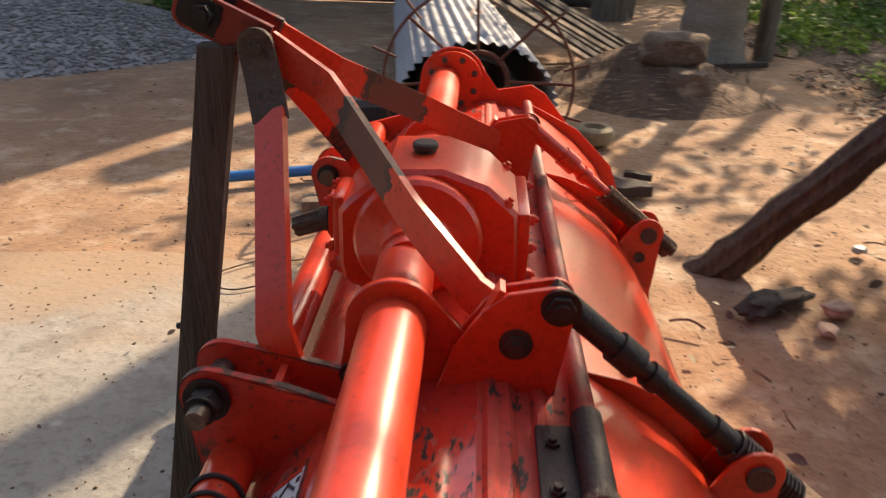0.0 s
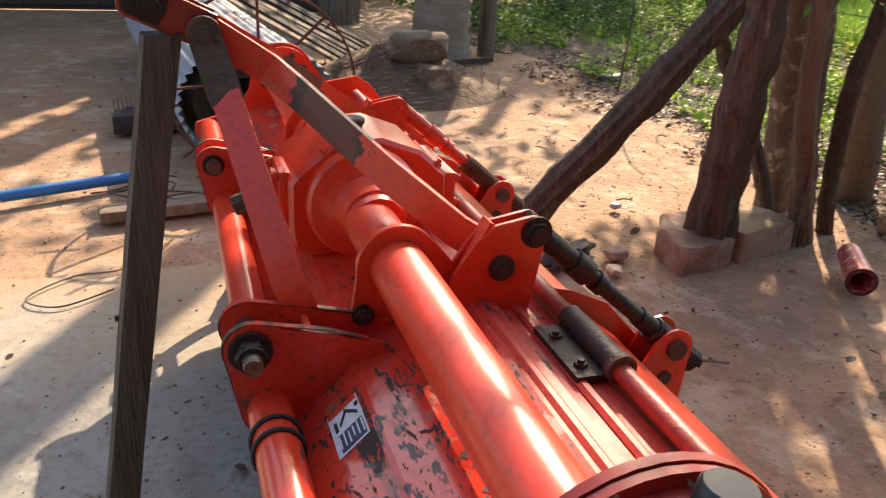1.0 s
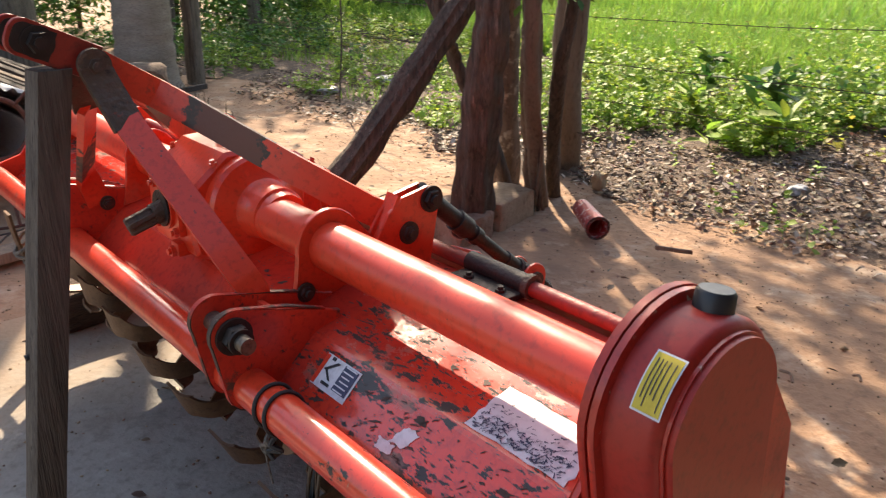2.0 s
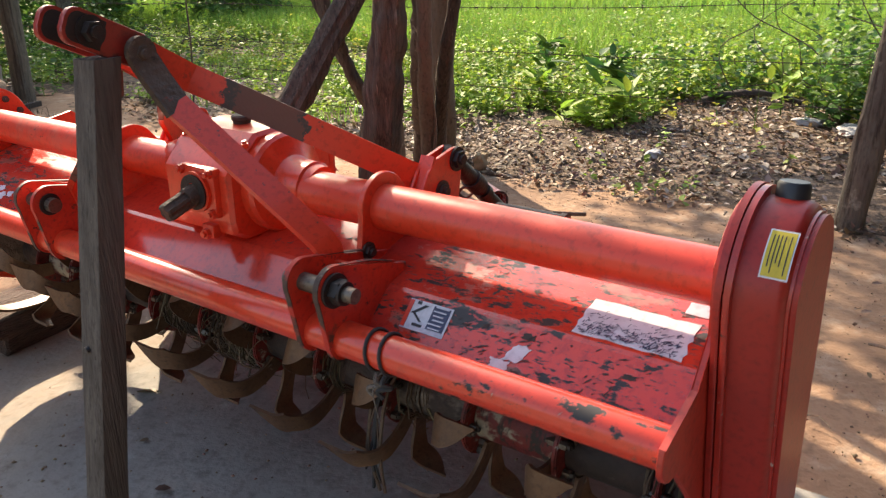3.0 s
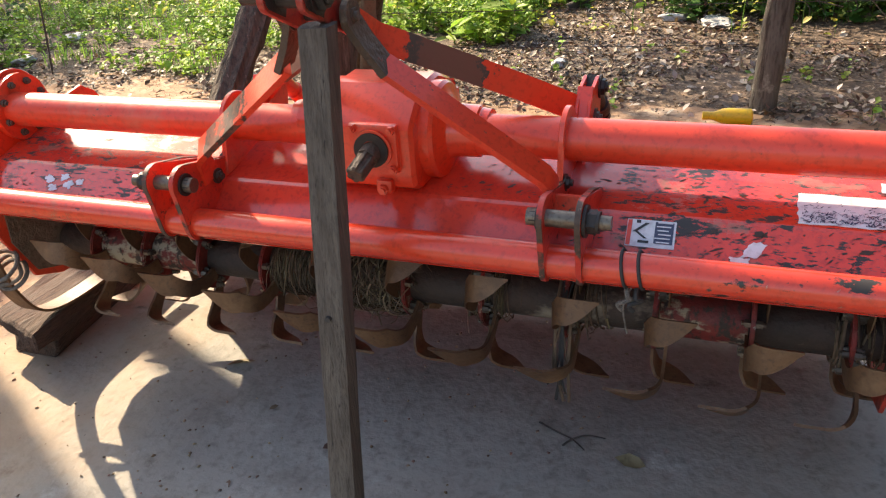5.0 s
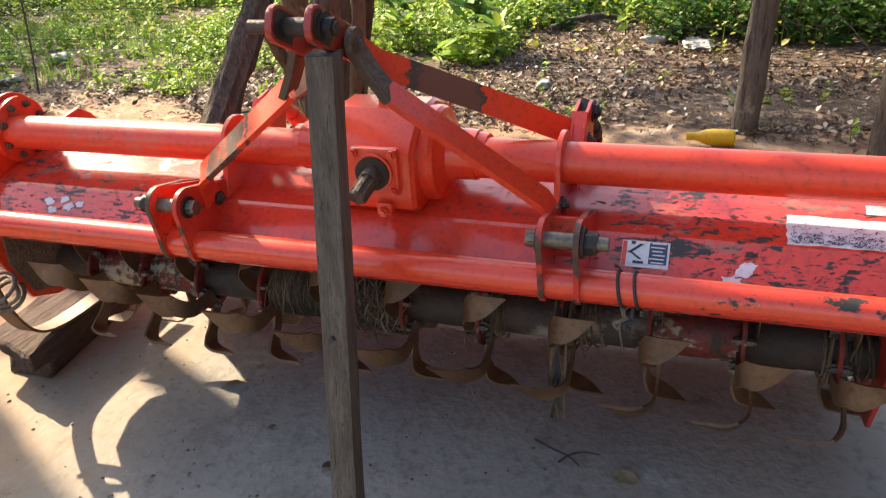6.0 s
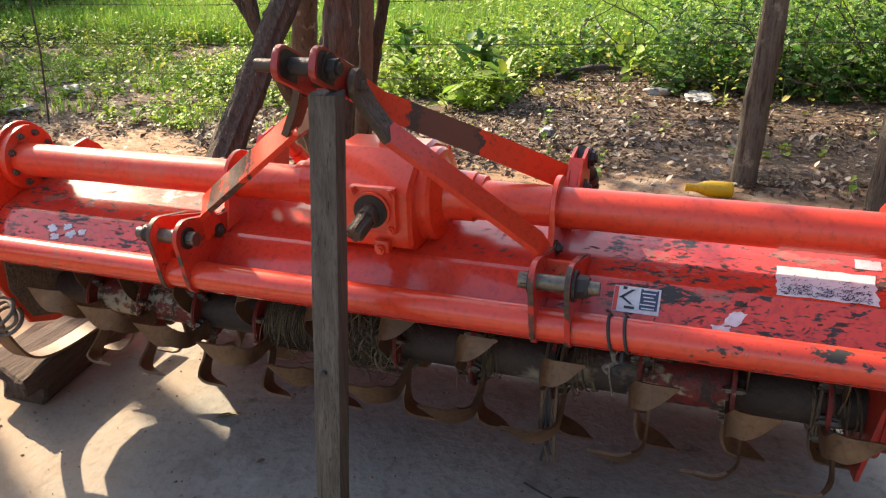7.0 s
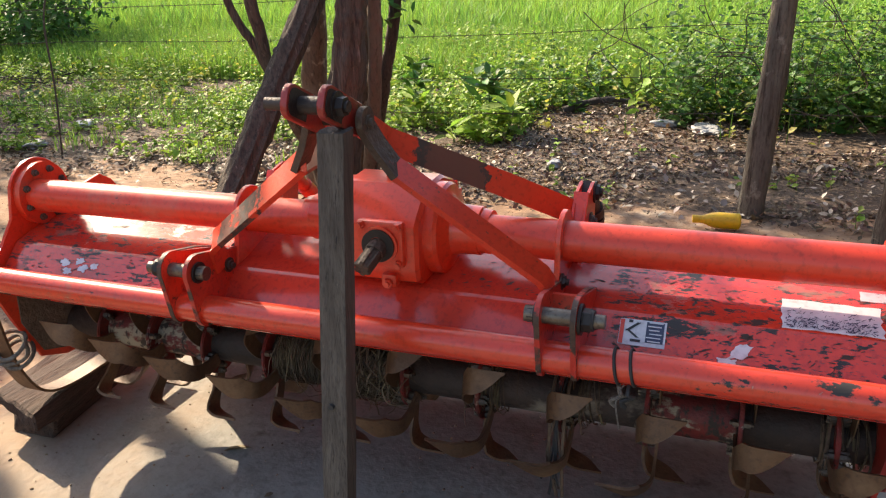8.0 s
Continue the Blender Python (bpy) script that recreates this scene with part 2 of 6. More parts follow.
concrete = material("dusty_concrete", (0.365, 0.345, 0.305), (0.245, 0.230, 0.202), 1.9, 0.85, bump=0.45, grain=34, contrast=0.45, fade=(0.72, 1.28, (0.345, 0.238, 0.155)),
                    layers=(((0.36, 0.29, 0.21), 0.8, 0.62, 0.14, (1, 1, 1), 0.95), ((0.16, 0.145, 0.13), 3.2, 0.66, 0.1, (1, 1, 1), 0.8),
                            ((0.13, 0.10, 0.08), 42, 0.70, 0.02, (1, 1, 1), 0.95), ((0.40, 0.385, 0.35), 6, 0.67, 0.05, (1, 1, 1), 0.9),
                            ((0.17, 0.14, 0.115), 9, 0.675, 0.05, (1, 1, 1), 0.9)))
straw_mat = material("dry_straw", (0.185, 0.13, 0.074), (0.08, 0.055, 0.035), 9, 0.9, bump=0, island=0.4)
rope_mat = material("grey_rope", (0.24, 0.21, 0.18), (0.10, 0.085, 0.07), 40, 0.95, bump=0.5, grain=160)
rubber = material("black_rubber_cord", (0.025, 0.024, 0.024), (0.04, 0.04, 0.04), 30, 0.7)

# ---- mesh helpers ----


def mesh_object(name, bm, mat, parent=None, label="", smooth=True, angle=35):
    me = bpy.data.meshes.new(name)
    bmesh.ops.recalc_face_normals(bm, faces=bm.faces)
    bm.to_mesh(me)
    bm.free()
    me.materials.append(mat)
    if smooth:
        me.shade_smooth()
        me.set_sharp_from_angle(angle=radians(angle))
    ob = new(name, me)
    ob.parent = parent
    if label:
        ob["label"] = label
    return ob


def part(name, bm, mat, parent, label="", smooth=True):
    return mesh_object(name, bm, mat, parent, label, smooth)


def thing(name, label, category, group="", at=(0, 0, 0)):
    ob = tagged(new(name), label, category, group)
    ob.location = at
    return ob


def solid(name, bm, mat, label, category, group="", kind="", smooth=True, angle=35):
    return tagged(mesh_object(name, bm, mat, None, "", smooth, angle), label, category, group, kind)


def frame_of(d):
    d = Vector(d).normalized()
    u = d.cross(Vector((0, 0, 1)) if abs(d.z) < 0.95 else Vector((1, 0, 0))).normalized()
    return u, d.cross(u).normalized()


def tube(bm, p0, p1, r, r2=None, n=24, inner=0.0):
    """A round bar or a pipe from p0 to p1."""
    p0, p1 = Vector(p0), Vector(p1)
    r2 = r if r2 is None else r2
    u, v = frame_of(p1 - p0)
    ring = lambda c, q: [bm.verts.new(c + u * (q * math.cos(2 * math.pi * k / n)) + v * (q * math.sin(2 * math.pi * k / n))) for k in range(n)]
    a, b = ring(p0, r), ring(p1, r2)
    for k in range(n):
        bm.faces.new((a[k], a[(k + 1) % n], b[(k + 1) % n], b[k]))
    if inner:
        c, d = ring(p0, inner), ring(p1, inner)
        for k in range(n):
            j = (k + 1) % n
            bm.faces.new((c[k], d[k], d[j], c[j]))
            bm.faces.new((a[k], c[k], c[j], a[j]))
            bm.faces.new((b[k], b[j], d[j], d[k]))
    else:
        bm.faces.new(a[::-1])
        bm.faces.new(b)
    return bm


def revolve(bm, p0, axis, profile, n=28):
    """A turned body: profile of (distance along axis, radius)."""
    p0, d = Vector(p0), Vector(axis).normalized()
    u, v = frame_of(d)
    rings = [[bm.verts.new(p0 + d * h + u * (r * math.cos(2 * math.pi * k / n)) + v * (r * math.sin(2 * math.pi * k / n))) for k in range(n)] for h, r in profile]
    for a, b in zip(rings, rings[1:]):
        for k in range(n):
            bm.faces.new((a[k], a[(k + 1) % n], b[(k + 1) % n], b[k]))
    bm.faces.new(rings[0][::-1])
    bm.faces.new(rings[-1])
    return bm


def box(bm, centre, size, m=None, bevel=0.0):
    verts = bmesh.ops.create_cube(bm, size=1.0)["verts"]
    t = (m or Matrix()).to_3x3()
    for w in verts:
        w.co = Vector(centre) + t @ Vector((w.co.x * size[0], w.co.y * size[1], w.co.z * size[2]))
    if bevel:
        edges = {e for w in verts for e in w.link_edges}
        bmesh.ops.bevel(bm, geom=list(edges), offset=bevel, segments=2, affect="EDGES", profile=0.6)
    return bm


def plate(bm, outline, y, thick, bevel=0.0015):
    """A flat plate of that outline in x and z, standing across y."""
    a = [bm.verts.new((x, y - thick / 2, z)) for x, z in outline]
    b = [bm.verts.new((x, y + thick / 2, z)) for x, z in outline]
    n = len(a)
    faces = [bm.faces.new(a), bm.faces.new(b[::-1])]
    rim = set(faces[0].edges) | set(faces[1].edges)
    for k in range(n):
        bm.faces.new((a[k], b[k], b[(k + 1) % n], a[(k + 1) % n]))
    if bevel:
        bmesh.ops.bevel(bm, geom=list(rim), offset=bevel, segments=1, affect="EDGES")
    return bm


def rounded_bar(p0, p1, w, r):
    """The outline of a flat bar from p0 to p1 in x and z, with round corners at p1."""
    a, b = Vector(p0), Vector(p1)
    d = (b - a).normalized()
    q = Vector((-d.y, d.x))
    pts = [a + q * (w / 2)]
    for side, start in ((1, 0), (-1, 1)):
        c = b - d * r + q * (side * (w / 2 - r))
        for k in range(6):
            f = math.pi / 2 * (k / 5)
            f = math.pi / 2 - f if side > 0 else f
            pts.append(c + d * (r * math.cos(f)) + q * (side * r * math.sin(f)))
    pts.append(a - q * (w / 2))
    return [(p.x, p.y) for p in pts]


def arc(cx, cz, r, a0, a1, n=10):
    return [(cx + r * math.cos(radians(a0 + (a1 - a0) * k / n)), cz + r * math.sin(radians(a0 + (a1 - a0) * k / n))) for k in range(n + 1)]


def sheet(bm, profile, y0, y1, thick, steps=1):
    """A bent sheet: a profile in x and z drawn out along y."""
    nrm = []
    for k in range(len(profile)):
        a, b = profile[max(0, k - 1)], profile[min(len(profile) - 1, k + 1)]
        d = Vector((b[0] - a[0], b[1] - a[1])).normalized()
        nrm.append((-d.y * thick, d.x * thick))
    rows = []
    for j in range(steps + 1):
        y = y0 + (y1 - y0) * j / steps
        rows.append(([bm.verts.new((x, y, z)) for x, z in profile], [bm.verts.new((x - nx, y, z - nz)) for (x, z), (nx, nz) in zip(profile, nrm)]))
    for (t0, l0), (t1, l1) in zip(rows, rows[1:]):
        for k in range(len(profile) - 1):
            bm.faces.new((t0[k], t0[k + 1], t1[k + 1], t1[k]))
            bm.faces.new((l0[k], l1[k], l1[k + 1], l0[k + 1]))
        for k in (0, len(profile) - 1):
            bm.faces.new((t0[k], t1[k], l1[k], l0[k]))
    for t0, l0 in (rows[0], rows[-1]):
        for k in range(len(profile) - 1):
            bm.faces.new((t0[k], l0[k], l0[k + 1], t0[k + 1]))
    return bm


def bar(bm, points, width, thick, side, bevel=0.0015):
    """A flat bar along points; side is the way its width lies."""
    pts = [Vector(p) for p in points]
    side = Vector(side)
    rings = []
    for k, p in enumerate(pts):
        d0 = (pts[k] - pts[max(0, k - 1)])
        d1 = (pts[min(len(pts) - 1, k + 1)] - pts[k])
        d = ((d0.normalized() if d0.length else Vector()) + (d1.normalized() if d1.length else Vector())).normalized()
        s = (side - d * side.dot(d)).normalized()
        q = d.cross(s).normalized()
        rings.append([bm.verts.new(p + s * (i * width / 2) + q * (j * thick / 2)) for i, j in ((-1, -1), (1, -1), (1, 1), (-1, 1))])
    for a, b in zip(rings, rings[1:]):
        for k in range(4):
            bm.faces.new((a[k], a[(k + 1) % 4], b[(k + 1) % 4], b[k]))
    bm.faces.new(rings[0][::-1])
    bm.faces.new(rings[-1])
    if bevel:
        bmesh.ops.bevel(bm, geom=[e for e in bm.edges if len(e.link_faces) == 2 and e.calc_face_angle(0) > 0.8], offset=bevel, segments=1, affect="EDGES")
    return bm


def smooth_path(points, per=6):
    """A soft curve through points."""
    P = [Vector(p) for p in points]
    out = []
    for k in range(len(P) - 1):
        a, b, c, d = P[max(0, k - 1)], P[k], P[k + 1], P[min(len(P) - 1, k + 2)]
        for j in range(per):
            t = j / per
            out.append(0.5 * ((2 * b) + (c - a) * t + (2 * a - 5 * b + 4 * c - d) * t * t + (3 * b - a - 3 * c + d) * t ** 3))
    return out + [P[-1]]


def sweep(bm, points, radii, n=8, rough=0.0, ridges=0, seed=0.0):
    """A round, tapering body along points, with uneven sides."""
    pts = [Vector(p) for p in points]
    u = None
    rings = []
    for k, p in enumerate(pts):
        d = (pts[min(len(pts) - 1, k + 1)] - pts[max(0, k - 1)]).normalized()
        if u is None:
            u = frame_of(d)[0]
        u = (u - d * u.dot(d)).normalized()
        v = d.cross(u)
        r = radii if isinstance(radii, (int, float)) else radii[0] + (radii[-1] - radii[0]) * k / (len(pts) - 1)
        ring = []
        for j in range(n):
            a = 2 * math.pi * j / n
            w = u * math.cos(a) + v * math.sin(a)
            f = 1.0
            if rough:
                f += rough * noise.noise((p + w * r) * (0.6 / max(r, 0.01)) + Vector((seed, 0, 0)))
                f += rough * 0.5 * noise.noise(Vector((math.cos(a) * 2.3, math.sin(a) * 2.3, p.z * 3 + seed)))
            if ridges:
                f += 0.09 * math.sin(a * ridges + 2.0 * noise.noise(p * 2 + Vector((seed, 3, 0))))
            ring.append(bm.verts.new(p + w * (r * f)))
        rings.append(ring)
    for a, b in zip(rings, rings[1:]):
        for k in range(n):
            bm.faces.new((a[k], a[(k + 1) % n], b[(k + 1) % n], b[k]))
    bm.faces.new(rings[0][::-1])
    bm.faces.new(rings[-1])
    return bm


def bolt(bm, p, axis, r=0.014, h=0.012, washer=0.0):
    """A hexagon head on an optional washer."""
    p, d = Vector(p), Vector(axis).normalized()
    if washer:
        tube(bm, p, p + d * 0.004, washer, n=20)
    tube(bm, p, p + d * h, r, r * 0.93, n=6)
    tube(bm, p + d * h, p + d * (h + 0.006), r * 0.55, n=10)
    return bm


B = bmesh.new

# ---- the rotary tiller: x runs to its rear, y along its width ----
tiller = thing("rotary_tiller", "scratched red rotary tiller standing on a concrete pad", "rotary tiller")
tiller.scale = (1.0, 1.03, 1.0)
tiller.location = (0.0, 0.0, 0.006)
TX, TZ = -0.068, 0.757
FX, FZ, FR = -0.276, 0.580, 0.0325
RX, RZ = 0.0, 0.335

leg_band = material("red_bar_worn_in_its_middle", RED, RED2, 4.0, 0.4, bump=0.1, grain=90, coat=0.15, band=(0.115, 0.225, 0.45),
                    layers=(((0.06, 0.045, 0.037), 11, 0.66, 0.04, (1, 1, 1), 0.6), ((0.15, 0.06, 0.04), 30, 0.78, 0.05, (1, 1, 1), 0.6)))
leg_low = material("red_bar_worn_low_down", RED, RED2, 4.0, 0.4, bump=0.1, grain=90, coat=0.15, band=(0.23, 0.36, 0.22),
                   layers=(((0.05, 0.038, 0.03), 13, 0.70, 0.03, (1, 1, 1), 0.6), ((0.15, 0.06, 0.04), 40, 0.72, 0.03, (1, 1, 1), 0.6)))
grimy_paint = material("grimy_red_paint", (0.60, 0.042, 0.02), (0.42, 0.034, 0.02), 5, 0.42, bump=0.06, grain=90, coat=0.2,
                       layers=(((0.11, 0.06, 0.042), 7, 0.66, 0.10, (1, 1, 0.5), 0.7), (STEEL, 30, 0.71, 0.02, (1, 1, 1), 0.7)))
bracket_paint = material("scuffed_red_paint", RED, (0.50, 0.035, 0.024), 6, 0.36, bump=0.08, grain=90, coat=0.25,
                         layers=(((0.10, 0.05, 0.036), 16, 0.63, 0.03, (1, 1, 1), 0.6), ((0.05, 0.034, 0.028), 45, 0.66, 0.03, (1, 1, 1), 0.6), ((0.38, 0.27, 0.19), 60, 0.74, 0.03, (1, 1, 1), 0.7)))
# red darkened for grease and for the shade inside the clevis
clevis_paint = material("greasy_shaded_red_paint", (0.40, 0.03, 0.018), (0.22, 0.022, 0.016), 9, 0.4, bump=0.1, grain=90, coat=0.2,
                        layers=(((0.05, 0.03, 0.024), 22, 0.60, 0.05, (1, 1, 1), 0.55),))
paint_leg = material("red_paint_chipped_edges", RED, RED2, 3.0, 0.32, bump=0.05, grain=90, coat=0.3,
                     layers=(((0.10, 0.05, 0.035), 60, 0.66, 0.03, (1, 1, 1), 0.6), ((0.20, 0.06, 0.04), 18, 0.74, 0.04, (1, 1, 1), 0.6)))
part("main_tube", tube(B(), (TX, -1.04, TZ), (TX, 1.055, TZ - 0.008), 0.0445, n=40), paint_tube, tiller, "glossy red main tube with a few chips")
part("front_tube", tube(B(), (FX, -1.032, FZ), (FX, 1.072, FZ), FR, n=32), paint_front, tiller, "red front tube with paint worn off in places")
deck_line = [(-0.262, 0.533), (-0.158, 0.636), (-0.150, 0.641), (-0.03, 0.674), (0.045, 0.690)]
deck = part("hood", sheet(B(), deck_line, -1.032, 1.066, 0.005), paint_deck, tiller, "red sheet hood with paint scraped to dark metal", smooth=False)
part("hood_rear", sheet(B(), [(0.045, 0.690), (0.085, 0.692), (0.095, 0.676), (0.17, 0.672)], -1.032, 1.066, 0.005), rear_deck, tiller, "dusty scraped rear strip of the hood", smooth=False)
tail_line = [(0.185, 0.688), (0.24, 0.654), (0.315, 0.600), (0.382, 0.53), (0.43, 0.45), (0.465, 0.35), (0.484, 0.22), (0.482, 0.11), (0.466, 0.013)]
tail = part("tailboard", sheet(B(), tail_line, -1.01, 1.0, 0.005), paint, tiller, "curved red tailboard")
rod_mat = material("greasy_chipped_rod", (0.40, 0.035, 0.022), (0.20, 0.025, 0.018), 6, 0.5, bump=0.15, grain=80,
                   layers=(((0.07, 0.05, 0.042), 10, 0.54, 0.05, (1, 0.4, 1), 0.6), ((0.46, 0.37, 0.30), 16, 0.66, 0.04, (1, 0.25, 1), 0.7)))
part("hinge_rod", tube(B(), (0.178, -1.02, 0.694), (0.178, 1.02, 0.694), 0.0145, n=20), rod_mat, tiller, "chipped dusty red hinge rod")
for y in (-0.62, 0.62):
    hp = part("hinge_plate", box(B(), (0.148, y + 0.055, 0.682), (0.064, 0.145, 0.012), bevel=0.003), black_oily, tiller, "black oily hinge plate")
    part("sleeve", tube(B(), (0.178, y - 0.02, 0.697), (0.178, y + 0.13, 0.697), 0.0195, n=20), black_oily, hp)
    part("clamp_ring", tube(B(), (0.178, y - 0.028, 0.697), (0.178, y - 0.015, 0.697), 0.0225, n=20), worn_bar, hp)
    for dy in (0.01, 0.09):
        part("bolt", bolt(B(), (0.135, y + dy, 0.688), (0, 0, 1), 0.010, 0.005), black_oily, hp)

for x, z in ((0.062, 0.693), (0.125, 0.679)):
    part("rib", sheet(B(), [(x - 0.010, z - 0.002), (x - 0.004, z + 0.0035), (x + 0.004, z + 0.0035), (x + 0.010, z - 0.002)], -1.02, 1.01, 0.004), rear_deck, tiller, "pressed rib of the hood")
# collars round the main tube
for s in (-1, 1):
    line = [(-0.150, 0.645), (-0.138, 0.70)] + arc(TX, TZ, 0.066, 195, 25, 14) + [(0.03, 0.742), (0.085, 0.70), (0.09, 0.68)]
    col = part("tube_collar", plate(B(), line, s * 0.385, 0.012), paint, tiller)
    for x, z in ((-0.124, 0.681), (0.02, 0.70)):
        part("bolt", bolt(B(), (x, s * 0.392, z), (0, s, 0), 0.013, 0.010, 0.018), dark_steel, col)

# gearbox
gear = part("gearbox", B(), paint, tiller, "cast red gearbox")
bm = B()
line = [(-0.185, 0.668), (-0.192, 0.70), (-0.192, 0.795), (-0.175, 0.815), (-0.110, 0.868), (-0.02, 0.872), (0.055, 0.845), (0.105, 0.80), (0.112, 0.67), (0.06, 0.655), (-0.15, 0.650)]
plate(bm, line, 0, 0.20, 0.008)
for s in (-1, 1):
    revolve(bm, (TX + 0.01, s * 0.095, TZ), (0, s, 0), [(0, 0.106), (0.026, 0.106), (0.034, 0.100), (0.040, 0.080), (0.050, 0.062), (0.062, 0.057), (0.096, 0.056), (0.108, 0.056), (0.111, 0.051), (0.13, 0.048)], 32)
bm.to_mesh(gear.data)
bm.free()
gear.data.shade_smooth()
gear.data.set_sharp_from_angle(angle=radians(35))
bm = B()
box(bm, (-0.196, -0.020, 0.757), (0.022, 0.105, 0.105), bevel=0.008)
tube(bm, (-0.20, -0.020, 0.757), (-0.215, -0.020, 0.757), 0.043, n=24)
part("shaft_housing", bm, paint, gear)
for dy, dz in ((-0.042, 0.042), (0.042, 0.042), (-0.042, -0.042), (0.042, -0.042)):
    part("bolt", bolt(B(), (-0.207, -0.020 + dy, 0.757 + dz), (-1, 0, 0), 0.010, 0.008), paint, gear)
part("seal", tube(B(), (-0.214, -0.020, 0.757), (-0.219, -0.020, 0.757), 0.037, n=24, inner=0.020), black_oily, gear)
bm = B()
p0, p1 = Vector((-0.20, -0.020, 0.757)), Vector((-0.296, -0.010, 0.722))
d = (p1 - p0).normalized()
u, v = frame_of(d)
tube(bm, p0, p0 + d * 0.035, 0.022, n=24)
rings = []
for h in (0.03, 0.033, 0.086, 0.090):
    ring = []
    for k in range(36):
        r = (0.0205 if k % 6 in (1, 2, 3) else 0.0170) - (0.003 if h in (0.03, 0.090) else 0)
        ring.append(bm.verts.new(p0 + d * h + u * (r * math.cos(2 * math.pi * k / 36)) + v * (r * math.sin(2 * math.pi * k / 36))))
    rings.append(ring)
for a, b in zip(rings, rings[1:]):
    for k in range(36):
        bm.faces.new((a[k], a[(k + 1) % 36], b[(k + 1) % 36], b[k]))
bm.faces.new(rings[0][::-1])
bm.faces.new(rings[-1])
part("input_shaft", bm, worn_bar, gear, "splined dark steel shaft")
bm = B()
tube(bm, (-0.055, 0, 0.866), (-0.055, 0, 0.875), 0.019, n=20)
revolve(bm, (-0.055, 0, 0.875), (0, 0, 1), [(0, 0.020), (0.003, 0.0225), (0.010, 0.0225), (0.013, 0.019)], 24)
part("filler_cap", bm, dusty_cap, gear, "black filler cap")
for x, y in ((-0.13, 0.09), (-0.13, -0.09), (0.085, 0.09), (0.085, -0.09)):
    part("bolt", bolt(B(), (x, y, 0.842 if x < 0 else 0.812), (-0.3 if x < 0 else 0.6, 0, 1), 0.009, 0.01), paint, gear)
bm = B()
box(bm, (-0.19, -0.035, 0.672), (0.03, 0.035, 0.03), bevel=0.006)
bolt(bm, (-0.204, -0.035, 0.668), (-1, 0, 0), 0.012, 0.01)
part("drain_plug", bm, paint, gear)
bm = B()
box(bm, (0.115, 0.0, 0.735), (0.02, 0.19, 0.13), bevel=0.004)
cover = part("rear_cover", bm, paint, gear)
for dy in (-0.08, 0.08):
    for dz in (-0.05, 0.0, 0.05):
        part("bolt", bolt(B(), (0.125, dy, 0.735 + dz), (1, 0, 0), 0.010, 0.008), paint, gear)

# lower hitch brackets
for s in (-1, 1):
    br = part("hitch_bracket", B(), bracket_paint, tiller, "red double-plate hitch bracket with a steel pin")
    bm = B()
    for y, back in ((0.390, 0.03), (0.458, 0.0)):
        line = arc(-0.298, 0.682, 0.040, 205, 75, 8) + [(-0.10 + back, 0.668), (-0.10 + back, 0.648), (-0.16, 0.628), (-0.235, 0.548), (-0.245, 0.53)] + arc(FX, FZ, 0.040, -45, -165, 6)
        plate(bm, line, s * y, 0.010)
    box(bm, (-0.215, s * 0.416, 0.668), (0.010, 0.052, 0.05))
    bm.to_mesh(br.data)
    bm.free()
    for y, back in ((0.390, 0.03), (0.458, 0.0)):
        rim = [(-0.13 + back, 0.6785), (-0.20, 0.7025)] + arc(-0.298, 0.682, 0.0403, 75, 205, 10) + arc(FX, FZ, 0.0403, 195, 315, 8)
        part("worn_edge", bar(B(), [(x, s * y, z) for x, z in rim], 0.0106, 0.002, (0, 1, 0), 0), worn_edge, br, "edge worn to rust and primer")
    bm = B()
    tube(bm, (-0.30, s * 0.36, 0.681), (-0.30, s * 0.462, 0.681), 0.0165, n=24)
    tube(bm, (-0.30, s * 0.47, 0.681), (-0.30, s * 0.512, 0.681), 0.0145, 0.0135, n=24)
    part("hitch_pin", bm, bright_steel, br, "worn bright steel pin")
    bm = B()
    tube(bm, (-0.30, s * 0.464, 0.681), (-0.30, s * 0.470, 0.681), 0.031, n=24)
    tube(bm, (-0.30, s * 0.470, 0.681), (-0.30, s * 0.486, 0.681), 0.023, n=6)
    tube(bm, (-0.30, s * 0.486, 0.681), (-0.30, s * 0.492, 0.681), 0.021, n=20)
    part("nut", bm, black_oily, br, "black greasy nut and washer")
    bm = B()
    tube(bm, (-0.30, s * 0.383, 0.681), (-0.30, s * 0.379, 0.681), 0.025, n=24)
    tube(bm, (-0.30, s * 0.379, 0.681), (-0.30, s * 0.366, 0.681), 0.017, n=6)
    part("nut", bm, black_oily, br, "black greasy nut and washer")
    part("bolt", bolt(B(), (-0.19, s * 0.379, 0.66), (0, -s, 0), 0.013, 0.01, 0.018), dark_steel, br)

